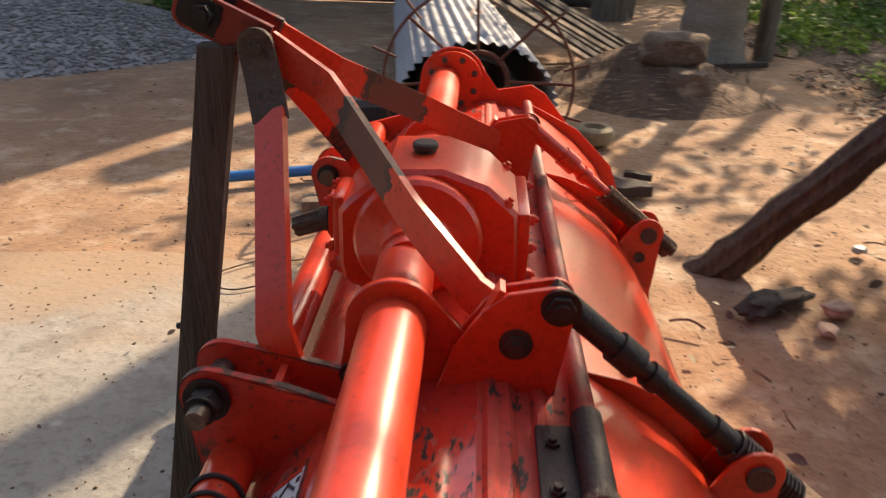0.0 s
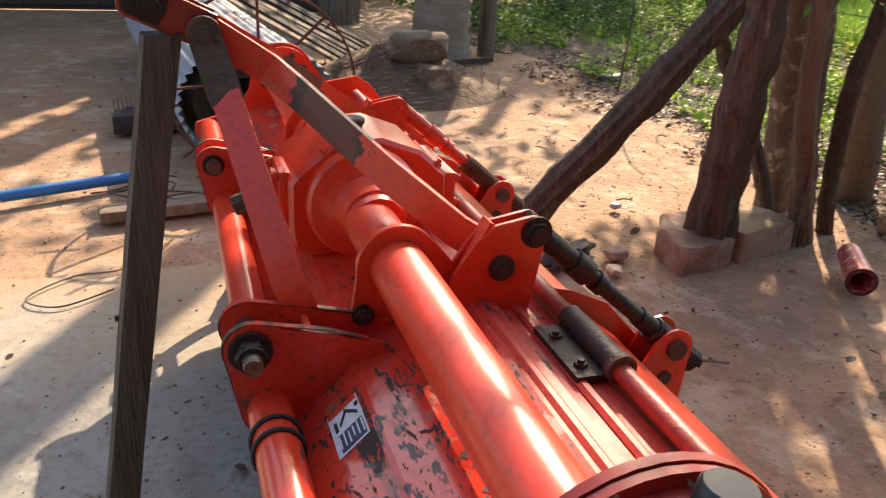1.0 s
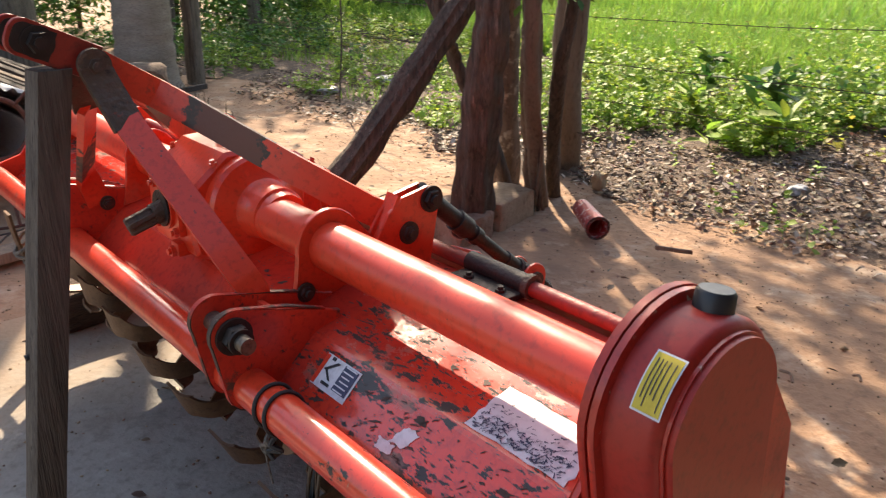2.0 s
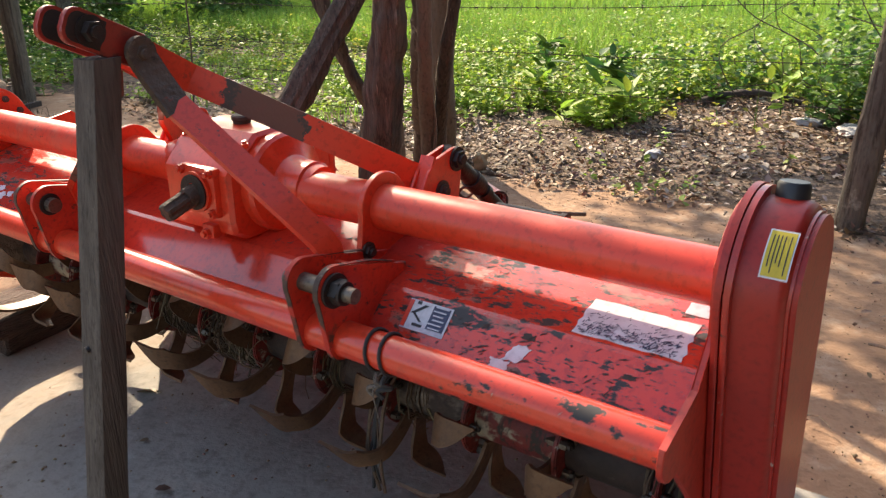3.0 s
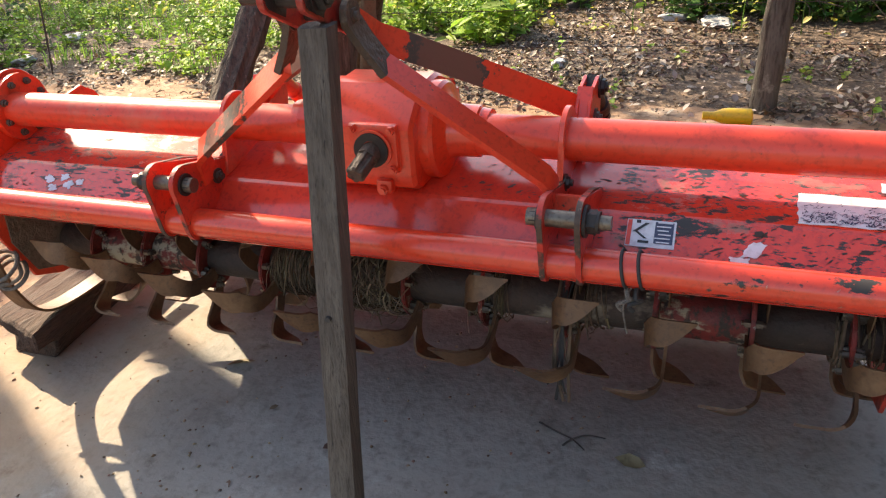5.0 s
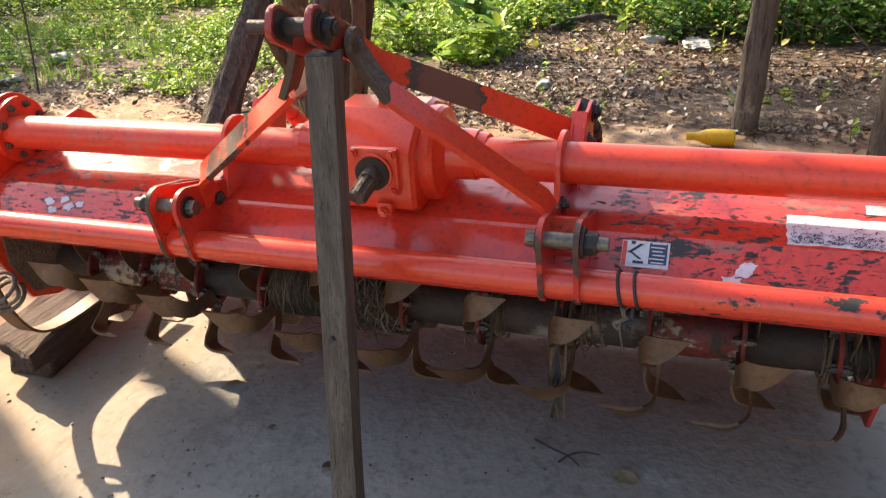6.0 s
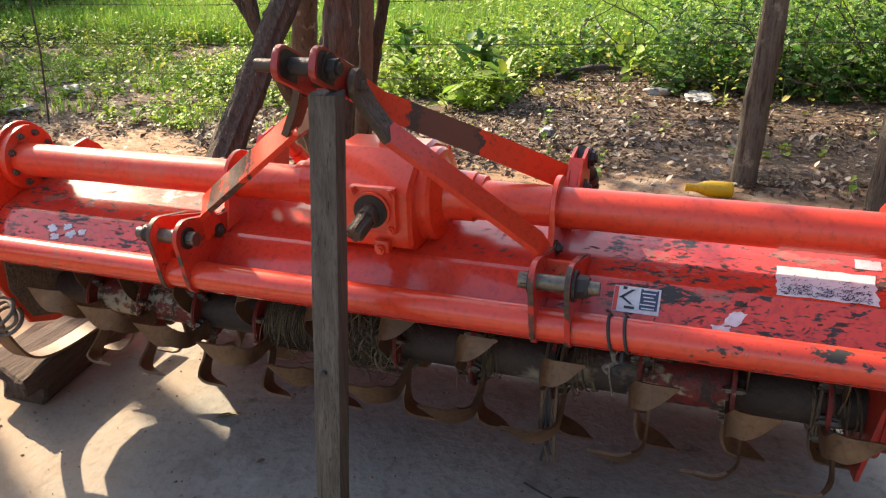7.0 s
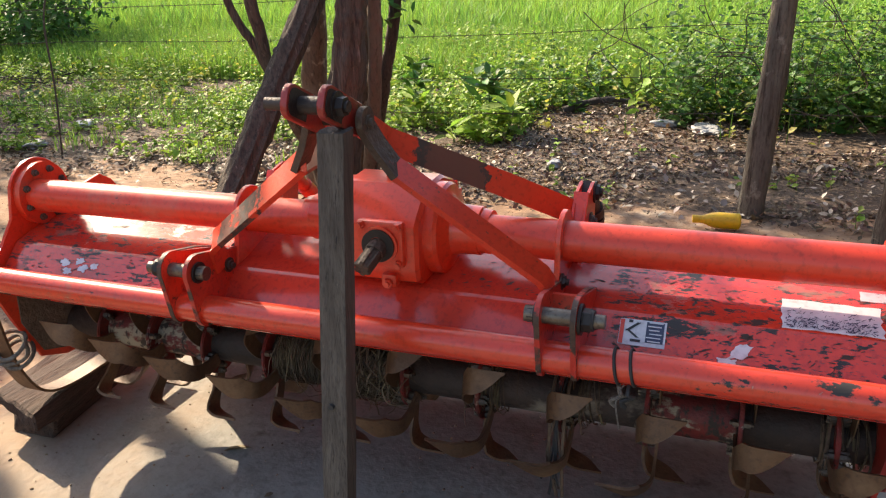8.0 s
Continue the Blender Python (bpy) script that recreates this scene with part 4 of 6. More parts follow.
def chip(bm, c, along, out, length, width, angle, seed, n=13):
    """A ragged flake of bare metal, drawn out along one direction."""
    d = Vector((0, -math.cos(angle), 0)) + along * math.sin(angle)
    e = Vector((0, math.sin(angle), 0)) + along * math.cos(angle)
    ring = []
    for k in range(n):
        a = 2 * math.pi * k / n
        q = 0.72 + 0.75 * noise.noise((2.1 * math.cos(a) + seed, 2.1 * math.sin(a), seed * 1.3)) + 0.35 * noise.noise((6 * math.cos(a), 6 * math.sin(a) + seed, 2.2))
        ring.append(bm.verts.new(c + out * 0.0009 + d * (length * q * math.cos(a)) + e * (width * q * math.sin(a))))
    bm.faces.new(ring)


for k in range(150):
    near = rng.random() < 0.64
    y = rng.uniform(-1.0, -0.44) if near else rng.uniform(0.52, 1.0) if rng.random() < 0.75 else rng.uniform(-0.34, -0.16)
    steep = rng.random() < (0.62 if near else 0.7) and not -0.4 < y < 0
    t = rng.uniform(0.06, 0.95)
    size = rng.choice((0.35, 0.5, 0.7, 1.0)) * (1.0 if near else 0.8)
    lie = rng.gauss(0.28, 0.30)
    for j in range(rng.randint(2, 7)):
        yy = y + rng.gauss(0, 0.022)
        tt = min(0.985, max(0.02, t + rng.gauss(0, 0.075) - (yy - y) * 1.6))
        if steep:
            c, al, ou = on_slope(yy, tt), slope, up
        else:
            c, al, ou = Vector((-0.146 + 0.112 * tt, yy, 0.6421 + 0.0308 * tt)), flat, flat_up
        f = size * (1.0 if j == 0 else rng.uniform(0.15, 0.6))
        chip(bm, c, al, ou, 0.015 * f + 0.001, (0.0062 if rng.random() < 0.45 else 0.0026) * f + 0.0004, lie + rng.gauss(0, 0.25), rng.uniform(0, 90))
marks = part("scraped_paint", bm, scraped, deck, "paint scraped off to dark metal in ragged flakes", smooth=False)
tagged(marks, kind="stuff")
# cord tied round the front tube
cord = thing("tied_cord", "black cord tied twice round the red front tube", "cord")
cord.scale, cord.location = tiller.scale, tiller.location
for y in (-0.535, -0.565):
    ring = [Vector((FX + 0.0355 * math.cos(a), y + 0.006 * math.sin(a * 1.0), FZ + 0.0355 * math.sin(a))) for a in np.linspace(0, 2 * math.pi, 29)]
    part("cord_loop", sweep(B(), ring, 0.0032, 6), rubber, cord)
for k in range(3):
    y = -0.55 + 0.010 * (k - 1)
    pts = smooth_path([(FX - 0.01, y, FZ - 0.034), (FX - 0.024, y + 0.008 * math.sin(k * 2), FZ - 0.048), (FX - 0.012, y - 0.010, FZ - 0.058), (FX - 0.022, y + 0.012, FZ - 0.066), (FX - 0.018, y + 0.004, FZ - 0.080 - 0.05 * (k == 1))], 5)
    part("cord_end", sweep(B(), pts, 0.0045 if k != 1 else 0.0016, 6), rubber if k == 0 else rope_mat, cord)
for k in range(7):
    y = -0.405 + 0.006 * k
    pts = smooth_path([(-0.02, y, 0.42), (-0.10, y + 0.01 * math.sin(k), 0.36), (-0.13, y + 0.012 * math.sin(2 * k), 0.24), (-0.12, y + 0.03 * math.sin(3 * k), 0.13 + 0.02 * (k % 3))], 5)
    part("frayed_strand", sweep(B(), pts, 0.0025 if k % 3 else 0.004, 5), rubber if k % 2 else straw_mat, cord)
# straw wound on the rotor
rng = random.Random(5)
bm = B()
for k in range(1250):
    wound = k < 560
    y = rng.uniform(0.195, 0.365) if wound else rng.uniform(0.025, 0.165) if k < 1130 else rng.choice((-0.42, -0.98, -0.2)) + rng.uniform(-0.05, 0.05)
    a0 = rng.uniform(0, 6.3)
    if wound or k >= 1130:
        # tight windings
        r0, span, dy, out, lift = rng.uniform(0.055, 0.074), rng.uniform(2.0, 5.0), rng.gauss(0, 0.012), 0.0, 0.0
        if rng.random() < 0.06:
            dy, out = rng.uniform(-0.08, 0.08), rng.uniform(0.02, 0.07)
    else:
        # matted clump
        r0, span, dy, out, lift = rng.uniform(0.054, 0.085), rng.uniform(0.3, 1.5) * rng.choice((-1, 1)), rng.uniform(-0.09, 0.09), rng.uniform(-0.02, 0.022), rng.uniform(0, 0.02)
        if rng.random() < 0.05:
            out = rng.uniform(0.03, 0.08)
    ph = rng.uniform(0, 6.3)
    pts = []
    for q in range(8):
        f = q / 7
        rr = max(0.053, r0 + out * f * f + lift * math.sin(math.pi * f) + 0.003 * math.sin(ph + 5 * f))
        a = a0 + span * f
        yy = min(0.372, y + dy * f + 0.005 * math.sin(ph * 2 + 4 * f))
        pts.append(Vector((RX + rr * math.cos(a), yy, RZ + rr * math.sin(a))))
    sweep(bm, pts, rng.uniform(0.0008, 0.0017) if wound else rng.choice((0.0008, 0.001, 0.0014, 0.0026)), 3)
tangle = solid("straw_tangle", bm, straw_mat, "dry straw and roots wound round the rotor shaft", "straw", kind="stuff", smooth=False)
tangle.scale, tangle.location = tiller.scale, tiller.location

# ---- ground and pad ----
bm = B()
N = 160
xs = np.sign(np.linspace(-1, 1, N + 1)) * np.abs(np.linspace(-1, 1, N + 1)) ** 3 * 150
grid = [[bm.verts.new((x + 1, y + 1, -0.012 + 0.018 * noise.noise((x * 1.3, y * 1.3, 0)) - 0.012)) for x in xs] for y in xs]
for j in range(N):
    for i in range(N):
        bm.faces.new((grid[j][i], grid[j][i + 1], grid[j + 1][i + 1], grid[j + 1][i]))
solid("ground", bm, soil, "bare sandy orange soil yard reaching the horizon", "ground", kind="structure")
bm = B()
ring = []
for k in range(120):
    a = k / 120
    x, y = [(-5 + 5.6 * a * 4, -5), (0.6, -5 + 6.4 * (a * 4 - 1)), (0.6 - 5.6 * (a * 4 - 2), 1.4), (-5, 1.4 - 6.4 * (a * 4 - 3))][int(a * 4)]
    ring.append((x + 0.06 * noise.noise((x * 3, y * 3, 2)), y + 0.12 * noise.noise((x * 2, y * 2, 5))))
top = [bm.verts.new((x, y, 0.0)) for x, y in ring]
low = [bm.verts.new((x * 1.004, y * 1.004, -0.08)) for x, y in ring]
bm.faces.new(top)
for k in range(120):
    bm.faces.new((top[k], low[k], low[(k + 1) % 120], top[(k + 1) % 120]))
solid("concrete_pad", bm, concrete, "dusty grey concrete pad, cracked at its edge", "pad", kind="structure", smooth=False)

# wooden post under the clevis
bm = B()
rings = []
for k in range(25):
    z = 1.052 * k / 24
    cx, cy = -0.556 + 0.160 * z, -0.046 + 0.016 * z
    w, dpt = 0.0295 + 0.0015 * noise.noise((z * 5, 0, 0)), 0.034 + 0.0015 * noise.noise((z * 5, 4, 0))
    ring = []
    for a, b in ((-1, -1), (0, -1), (1, -1), (1, 0), (1, 1), (0, 1), (-1, 1), (-1, 0)):
        c = 0.86 if a and b else 1.0
        q = Vector((a * dpt * c, b * w * c, 0))
        q.rotate(Euler((0, 0, radians(8))))
        ring.append(bm.verts.new((cx + q.x, cy + q.y, z + (0.012 * noise.noise((a * 2, b * 2, 7)) if k == 24 else 0))))
    rings.append(ring)
for a, b in zip(rings, rings[1:]):
    for k in range(8):
        bm.faces.new((a[k], a[(k + 1) % 8], b[(k + 1) % 8], b[k]))
bm.faces.new(rings[0][::-1])
bm.faces.new(rings[-1])
post = thing("wooden_post", "grey weathered square wooden post standing under the mast", "post", at=(-0.556, -0.046, 0))
po = mesh_object("shaft", bm, post_wood, post, angle=30)
po.location = (0.556, 0.046, 0)
# black disc in place of the shade inside a nail hole
po = part("nail_hole", tube(B(), (-0.504, -0.040, 0.535), (-0.5105, -0.040, 0.534), 0.006, n=12), black_ink, post)
po.location = (0.556, 0.046, 0)
# notched timber under the skid: its upper half juts out past the lower
bm = B()
profile = [(-0.150, 0.0), (0.43, 0.0), (0.43, 0.142), (-0.235, 0.140), (-0.240, 0.092), (-0.155, 0.080)]
rows = [[bm.verts.new((x + (0.02 if z > 0.05 else 0.0) * j, 1.135 + 0.165 * j / 4 - (0.035 if z > 0.05 else 0.0) * (1 - j / 2) + 0.13 * (x + 0.15), z)) for x, z in profile] for j in range(5)]
for p, q in zip(rows, rows[1:]):
    for k in range(len(profile)):
        bm.faces.new((p[k], p[(k + 1) % len(profile)], q[(k + 1) % len(profile)], q[k]))
bm.faces.new(rows[0][::-1])
bm.faces.new(rows[-1])
bmesh.ops.recalc_face_normals(bm, faces=bm.faces)
bmesh.ops.bevel(bm, geom=[e for e in bm.edges if e.calc_face_angle(0) > 0.6], offset=0.008, segments=1, affect="EDGES")
bmesh.ops.triangulate(bm, faces=bm.faces[:])
bmesh.ops.subdivide_edges(bm, edges=bm.edges[:], cuts=3, use_grid_fill=True)
for v in bm.verts:
    v.co += (0.011 * noise.noise_vector(v.co * 8) + 0.007 * noise.noise_vector(v.co * 26)) * (1 if v.co.z > 0.02 else 0.15)
solid("timber_block", bm, timber, "rough dark notched timber block lying under the skid", "timber block", angle=40)

# ---- materials of the yard ----
leaf_green = material("green_leaf", (0.105, 0.215, 0.035), (0.06, 0.145, 0.025), 3, 0.55, bump=0, island=0.5, translucent=0.32)
leaf_bright = material("bright_green_leaf", (0.33, 0.46, 0.055), (0.20, 0.33, 0.045), 3, 0.6, bump=0, island=0.4, translucent=0.36)
leaf_yellow = material("yellowed_leaf", (0.46, 0.44, 0.07), (0.34, 0.36, 0.06), 3, 0.6, bump=0, island=0.4, translucent=0.4)
grass_mat = material("field_grass", (0.29, 0.44, 0.06), (0.13, 0.27, 0.04), 0.9, 0.65, bump=0, island=0.4, translucent=0.4)
dry_leaf = material("dry_leaf", (0.22, 0.148, 0.092), (0.11, 0.068, 0.042), 3, 0.6, bump=0, island=0.65, translucent=0.15)
pale_leaf = material("bleached_leaf", (0.50, 0.42, 0.34), (0.38, 0.31, 0.25), 3, 0.7, bump=0, island=0.35)
gravel_mat = material("blue_grey_gravel", (0.33, 0.322, 0.31), (0.22, 0.214, 0.207), 3, 0.8, bump=0.2, grain=80, island=0.5)
pebble_mat = material("pebble", (0.30, 0.20, 0.13), (0.20, 0.13, 0.085), 8, 0.9, bump=0.2, island=0.5)
zinc = material("weathered_zinc_sheet", (0.56, 0.58, 0.62), (0.44, 0.45, 0.48), 2.0, 0.4, metal=0.35, bump=0.05, grain=60,
                layers=(((0.36, 0.25, 0.18), 3.0, 0.68, 0.08, (2, 0.3, 2), 0.7),))
rust_iron = material("rusty_iron", (0.16, 0.06, 0.04), (0.09, 0.04, 0.03), 20, 0.75, metal=0.2, bump=0.3, grain=120)
plank_mat = material("weathered_plank", (0.30, 0.22, 0.15), (0.13, 0.095, 0.07), 5, 0.85, bump=0.5, grain=50, stretch=(3, 3, 0.4))
dark_plank = material("dark_plank", (0.075, 0.06, 0.05), (0.04, 0.033, 0.03), 5, 0.9, bump=0.5, grain=40, stretch=(3, 3, 0.4))
blue_pvc = material("blue_pipe", (0.02, 0.19, 0.52), (0.025, 0.16, 0.42), 8, 0.4, bump=0.03, layers=((DUST, 12, 0.7, 0.1, (1, 1, 1), 0.8),))
tyre_mat = material("dusty_tyre", (0.36, 0.30, 0.18), (0.26, 0.21, 0.13), 12, 0.8, bump=0.3)
yellow_plastic = material("yellow_plastic", (0.80, 0.50, 0.01), (0.76, 0.46, 0.012), 8, 0.4, bump=0.02)
red_tin = material("printed_red_tin", (0.42, 0.05, 0.05), (0.30, 0.05, 0.05), 14, 0.4, metal=0.2, bump=0.05,
                   layers=(((0.62, 0.55, 0.55), 30, 0.58, 0.03, (0.5, 2, 2), 0.4),))
# dark colour standing in for shade inside the can and brick openings
recess_shade = material("dark_recess_shade", (0.06, 0.04, 0.035), (0.04, 0.03, 0.03), 14, 0.6)
block_mat = material("old_laterite_block", (0.36, 0.23, 0.155), (0.22, 0.115, 0.075), 9, 0.95, bump=0.8, grain=40,
                     layers=(((0.46, 0.36, 0.27), 5, 0.6, 0.08, (1, 1, 1), 0.95), ((0.06, 0.035, 0.025), 26, 0.7, 0.03, (1, 1, 1), 0.95)))
pale_block = material("pale_footing_block", (0.42, 0.31, 0.21), (0.30, 0.20, 0.13), 9, 0.95, bump=0.7, grain=40,
                      layers=(((0.18, 0.11, 0.07), 12, 0.62, 0.06, (1, 1, 1), 0.95),))
old_stone = material("weathered_stone_block", (0.20, 0.14, 0.10), (0.11, 0.074, 0.052), 6, 0.95, bump=0.8, grain=36,
                     layers=(((0.33, 0.27, 0.21), 5, 0.6, 0.08, (1, 1, 2), 0.95), ((0.06, 0.045, 0.036), 16, 0.64, 0.05, (1, 1, 2), 0.95)))
brick_mat = material("pale_brick", (0.46, 0.32, 0.25), (0.36, 0.24, 0.18), 12, 0.9, bump=0.4)
palm_mat = material("palm_bark", (0.34, 0.28, 0.22), (0.20, 0.16, 0.125), 5, 0.9, bump=0.7, grain=35, stretch=(1, 1, 3))
earth = material("dark_earth_with_straw", (0.16, 0.095, 0.06), (0.09, 0.055, 0.038), 6, 0.95, bump=0.9, grain=30,
                 layers=(((0.34, 0.23, 0.13), 22, 0.60, 0.06, (0.4, 2.5, 1), 0.95),))
wall_mat = material("dark_shed_boards", (0.07, 0.058, 0.05), (0.04, 0.034, 0.03), 3, 0.9, bump=0.3, grain=30, stretch=(5, 5, 0.3))
bamboo = material("dry_bamboo", (0.42, 0.36, 0.18), (0.3, 0.25, 0.12), 8, 0.6, bump=0.1)
cloth_white = material("dirty_plastic_bag", (0.46, 0.46, 0.46), (0.32, 0.31, 0.30), 9, 0.5, bump=0.2)
orange_plastic = material("orange_handle", (0.75, 0.22, 0.01), (0.7, 0.2, 0.01), 9, 0.4, bump=0)
# dark humus colour, lowered further for dappled shade
mould = material("leaf_mould", (0.12, 0.077, 0.049), (0.058, 0.037, 0.025), 3.4, 0.95, bump=1.0, grain=30,
                 layers=(((0.30, 0.20, 0.125), 22, 0.58, 0.05, (1, 1, 1), 0.95), ((0.05, 0.032, 0.022), 13, 0.60, 0.04, (1, 1, 1), 0.95), ((0.40, 0.30, 0.21), 60, 0.66, 0.03, (1, 1, 1), 0.95)))
turf = material("turf", (0.20, 0.30, 0.055), (0.13, 0.21, 0.04), 0.5, 0.9, bump=0.6, grain=9, island=0.0)
wire_mat = material("rusty_wire", (0.10, 0.075, 0.06), (0.06, 0.045, 0.04), 30, 0.7, metal=0.3, bump=0)


def fast_mesh(name, verts, faces, mat):
    """A mesh from arrays: verts (n, 3), faces (m, k)."""
    me = bpy.data.meshes.new(name)
    m, k = faces.shape
    me.vertices.add(len(verts))
    me.vertices.foreach_set("co", np.asarray(verts, np.float32).ravel())
    me.loops.add(m * k)
    me.loops.foreach_set("vertex_index", np.asarray(faces, np.int32).ravel())
    me.polygons.add(m)
    me.polygons.foreach_set("loop_start", np.arange(0, m * k, k, dtype=np.int32))
    me.update(calc_edges=True)
    me.validate()
    me.materials.append(mat)
    return new(name, me)


def leaves(name, mat, at, size, yaw, tilt, seed, wide=0.45, fold=0.18):
    """Many leaves, each folded along its middle and pointed at its end; tilt is up from level, in degrees."""
    r = np.random.default_rng(seed + 7002)
    n = len(at)
    #   foot, left shoulder, left, tip, right, right shoulder, middle
    shape = np.array([[0, 0, 0], [0.25, 0.7, fold], [0.6, 0.85, fold], [1, 0, -0.05], [0.6, -0.85, fold], [0.25, -0.7, fold], [0.5, 0, 0]])
    shape = shape * np.array([1, wide / 1.7, wide])
    p = shape[None] * np.asarray(size)[:, None, None]
    roll = r.uniform(-0.6, 0.6, n)
    cr, sr = np.cos(roll)[:, None], np.sin(roll)[:, None]
    p = np.stack([p[..., 0], p[..., 1] * cr - p[..., 2] * sr, p[..., 1] * sr + p[..., 2] * cr], -1)
    ct, st = np.cos(np.radians(tilt))[:, None], np.sin(np.radians(tilt))[:, None]
    p = np.stack([p[..., 0] * ct - p[..., 2] * st, p[..., 1], p[..., 0] * st + p[..., 2] * ct], -1)
    cy, sy = np.cos(yaw)[:, None], np.sin(yaw)[:, None]
    p = np.stack([p[..., 0] * cy - p[..., 1] * sy, p[..., 0] * sy + p[..., 1] * cy, p[..., 2]], -1)
    p = p + np.asarray(at)[:, None, :]
    f = np.array([[0, 6, 2, 1], [6, 3, 2, 2], [0, 5, 4, 6], [6, 4, 3, 3]])
    tri = np.array([[0, 6, 1], [1, 6, 2], [2, 6, 3], [3, 6, 4], [4, 6, 5], [5, 6, 0]])
    faces = (tri[None] + 7 * np.arange(n)[:, None, None]).reshape(-1, 3)
    return fast_mesh(name, p.reshape(-1, 3), faces, mat)


def blades(name, mat, at, height, seed, width=0.006, bend=0.5):
    """Grass blades that lean and droop."""
    r = np.random.default_rng(seed + 7001)
    n = len(at)
    a = r.uniform(0, 2 * np.pi, n)
    b = r.uniform(0.1, 1.0, n) * bend
    w = width * r.uniform(0.7, 1.4, n)
    d = np.stack([np.cos(a), np.sin(a), np.zeros(n)], -1)
    s = np.stack([-np.sin(a), np.cos(a), np.zeros(n)], -1)
    up3 = np.array([0, 0, 1.0])
    h = np.asarray(height)[:, None]
    mid = at + h * 0.55 * up3 + d * (h * b[:, None] * 0.25)
    tip = at + h * (1 - 0.25 * b[:, None]) * up3 + d * (h * b[:, None])
    p = np.stack([at - s * w[:, None], at + s * w[:, None], mid + s * w[:, None] * 0.8, mid - s * w[:, None] * 0.8, tip], 1)
    tri = np.array([[0, 1, 2], [0, 2, 3], [3, 2, 4]])
    faces = (tri[None] + 5 * np.arange(n)[:, None, None]).reshape(-1, 3)
    return fast_mesh(name, p.reshape(-1, 3), faces, mat)


def stones(name, mat, at, size, seed, flat=0.7):
    """Many small broken stones."""
    r = np.random.default_rng(seed)
    n = len(at)
    t = (1 + 5 ** 0.5) / 2
    octa = np.array([[1, 0, 0], [-1, 0, 0], [0, 1, 0], [0, -1, 0], [0, 0, 1], [0, 0, -1]], float)
    p = octa[None] * (np.asarray(size)[:, None, None]) * r.uniform(0.6, 1.25, (n, 6, 1)) * np.array([1, 1, flat])
    p = p + r.normal(0, 0.16, (n, 6, 3)) * np.asarray(size)[:, None, None]
    a = r.uniform(0, 6.28, n)
    c, s = np.cos(a)[:, None], np.sin(a)[:, None]
    p = np.stack([p[..., 0] * c - p[..., 1] * s, p[..., 0] * s + p[..., 1] * c, p[..., 2]], -1) + np.asarray(at)[:, None, :]
    tri = np.array([[0, 2, 4], [2, 1, 4], [1, 3, 4], [3, 0, 4], [2, 0, 5], [1, 2, 5], [3, 1, 5], [0, 3, 5]])
    faces = (tri[None] + 6 * np.arange(n)[:, None, None]).reshape(-1, 3)
    return fast_mesh(name, p.reshape(-1, 3), faces, mat)


def spread(n, x0, x1, y0, y1, seed, z=0.0):
    r = np.random.default_rng(seed)
    return np.stack([r.uniform(x0, x1, n), r.uniform(y0, y1, n), np.full(n, z)], -1)


def patchy(at, scale, thr, seed):
    """Keeps the points that lie in clumps."""
    keep = [noise.noise((p[0] * scale, p[1] * scale, seed * 3.7)) > thr for p in at]
    return at[np.array(keep)]


GZ = -0.018

bark_mottled = material("mottled_bark", (0.20, 0.14, 0.10), (0.11, 0.075, 0.052), 6, 0.9, bump=0.7, grain=40, stretch=(2, 2, 0.8),
                        layers=(((0.40, 0.34, 0.26), 11, 0.60, 0.04, (1, 1, 1), 0.9), ((0.06, 0.042, 0.03), 16, 0.63, 0.05, (2, 2, 0.7), 0.95)))
bark_tan = material("tan_bark", (0.225, 0.178, 0.135), (0.140, 0.106, 0.078), 4, 0.9, bump=0.6, grain=44, stretch=(2, 2, 0.5),
                    layers=(((0.09, 0.06, 0.042), 9, 0.64, 0.06, (4, 4, 0.12), 0.95), ((0.36, 0.29, 0.22), 14, 0.68, 0.05, (1, 1, 0.6), 0.9)))

# ---- leaning log, log on its block, tree with its stems ----
pole_pts = smooth_path([(0.90, 1.53, -0.08), (0.97, 1.49, 0.0), (1.19, 1.395, 0.3), (1.435, 1.342, 0.6), (1.67, 1.302, 0.9), (1.90, 1.253, 1.2), (2.3, 1.18, 1.7), (3.0, 1.05, 2.6)], 5)
leaner = thing("leaning_log", "dark barked log leaning out of the soil, forked higher up", "log", at=(0.97, 1.49, 0))
ob = mesh_object("stem", sweep(B(), pole_pts, (0.078, 0.050), 32, 0.32, 9, 1.0), bark_dark, leaner, angle=60)
ob.location = (-0.97, -1.49, 0)
fork = smooth_path([(1.66, 1.31, 0.86), (1.72, 1.36, 0.90), (1.80, 1.42, 0.93)], 6)
ob = mesh_object("branch", sweep(B(), fork, (0.026, 0.022), 10, 0.25, 0, 4.0), bark_dark, leaner, angle=60)
ob.location = (-0.97, -1.49, 0)

log1 = smooth_path([(1.67, 1.095, 0.100), (1.625, 1.02, 0.5), (1.60, 0.955, 0.85), (1.60, 0.91, 1.12), (1.61, 0.88, 1.4), (1.63, 0.82, 2.0)], 16)
solid("upright_log", sweep(B(), log1, (0.092, 0.046), 40, 0.26, 7, 9.0), bark_dark, "thick dark upright log with furrowed bark standing on a block", "log", angle=60)

bm = B()
outline = [(1.47, 1.17), (1.44, 0.93), (1.56, 0.945), (1.70, 0.98), (1.74, 1.02), (1.80, 1.20), (1.76, 1.30), (1.56, 1.30)]
a = [bm.verts.new((x, y, 0.105 + 0.012 * noise.noise((x * 5, y * 5, 0)))) for x, y in outline]
b = [bm.verts.new((x + 0.02 * noise.noise((x * 9, y, 1)), y + 0.02 * noise.noise((x, y * 9, 2)), -0.05)) for x, y in outline]
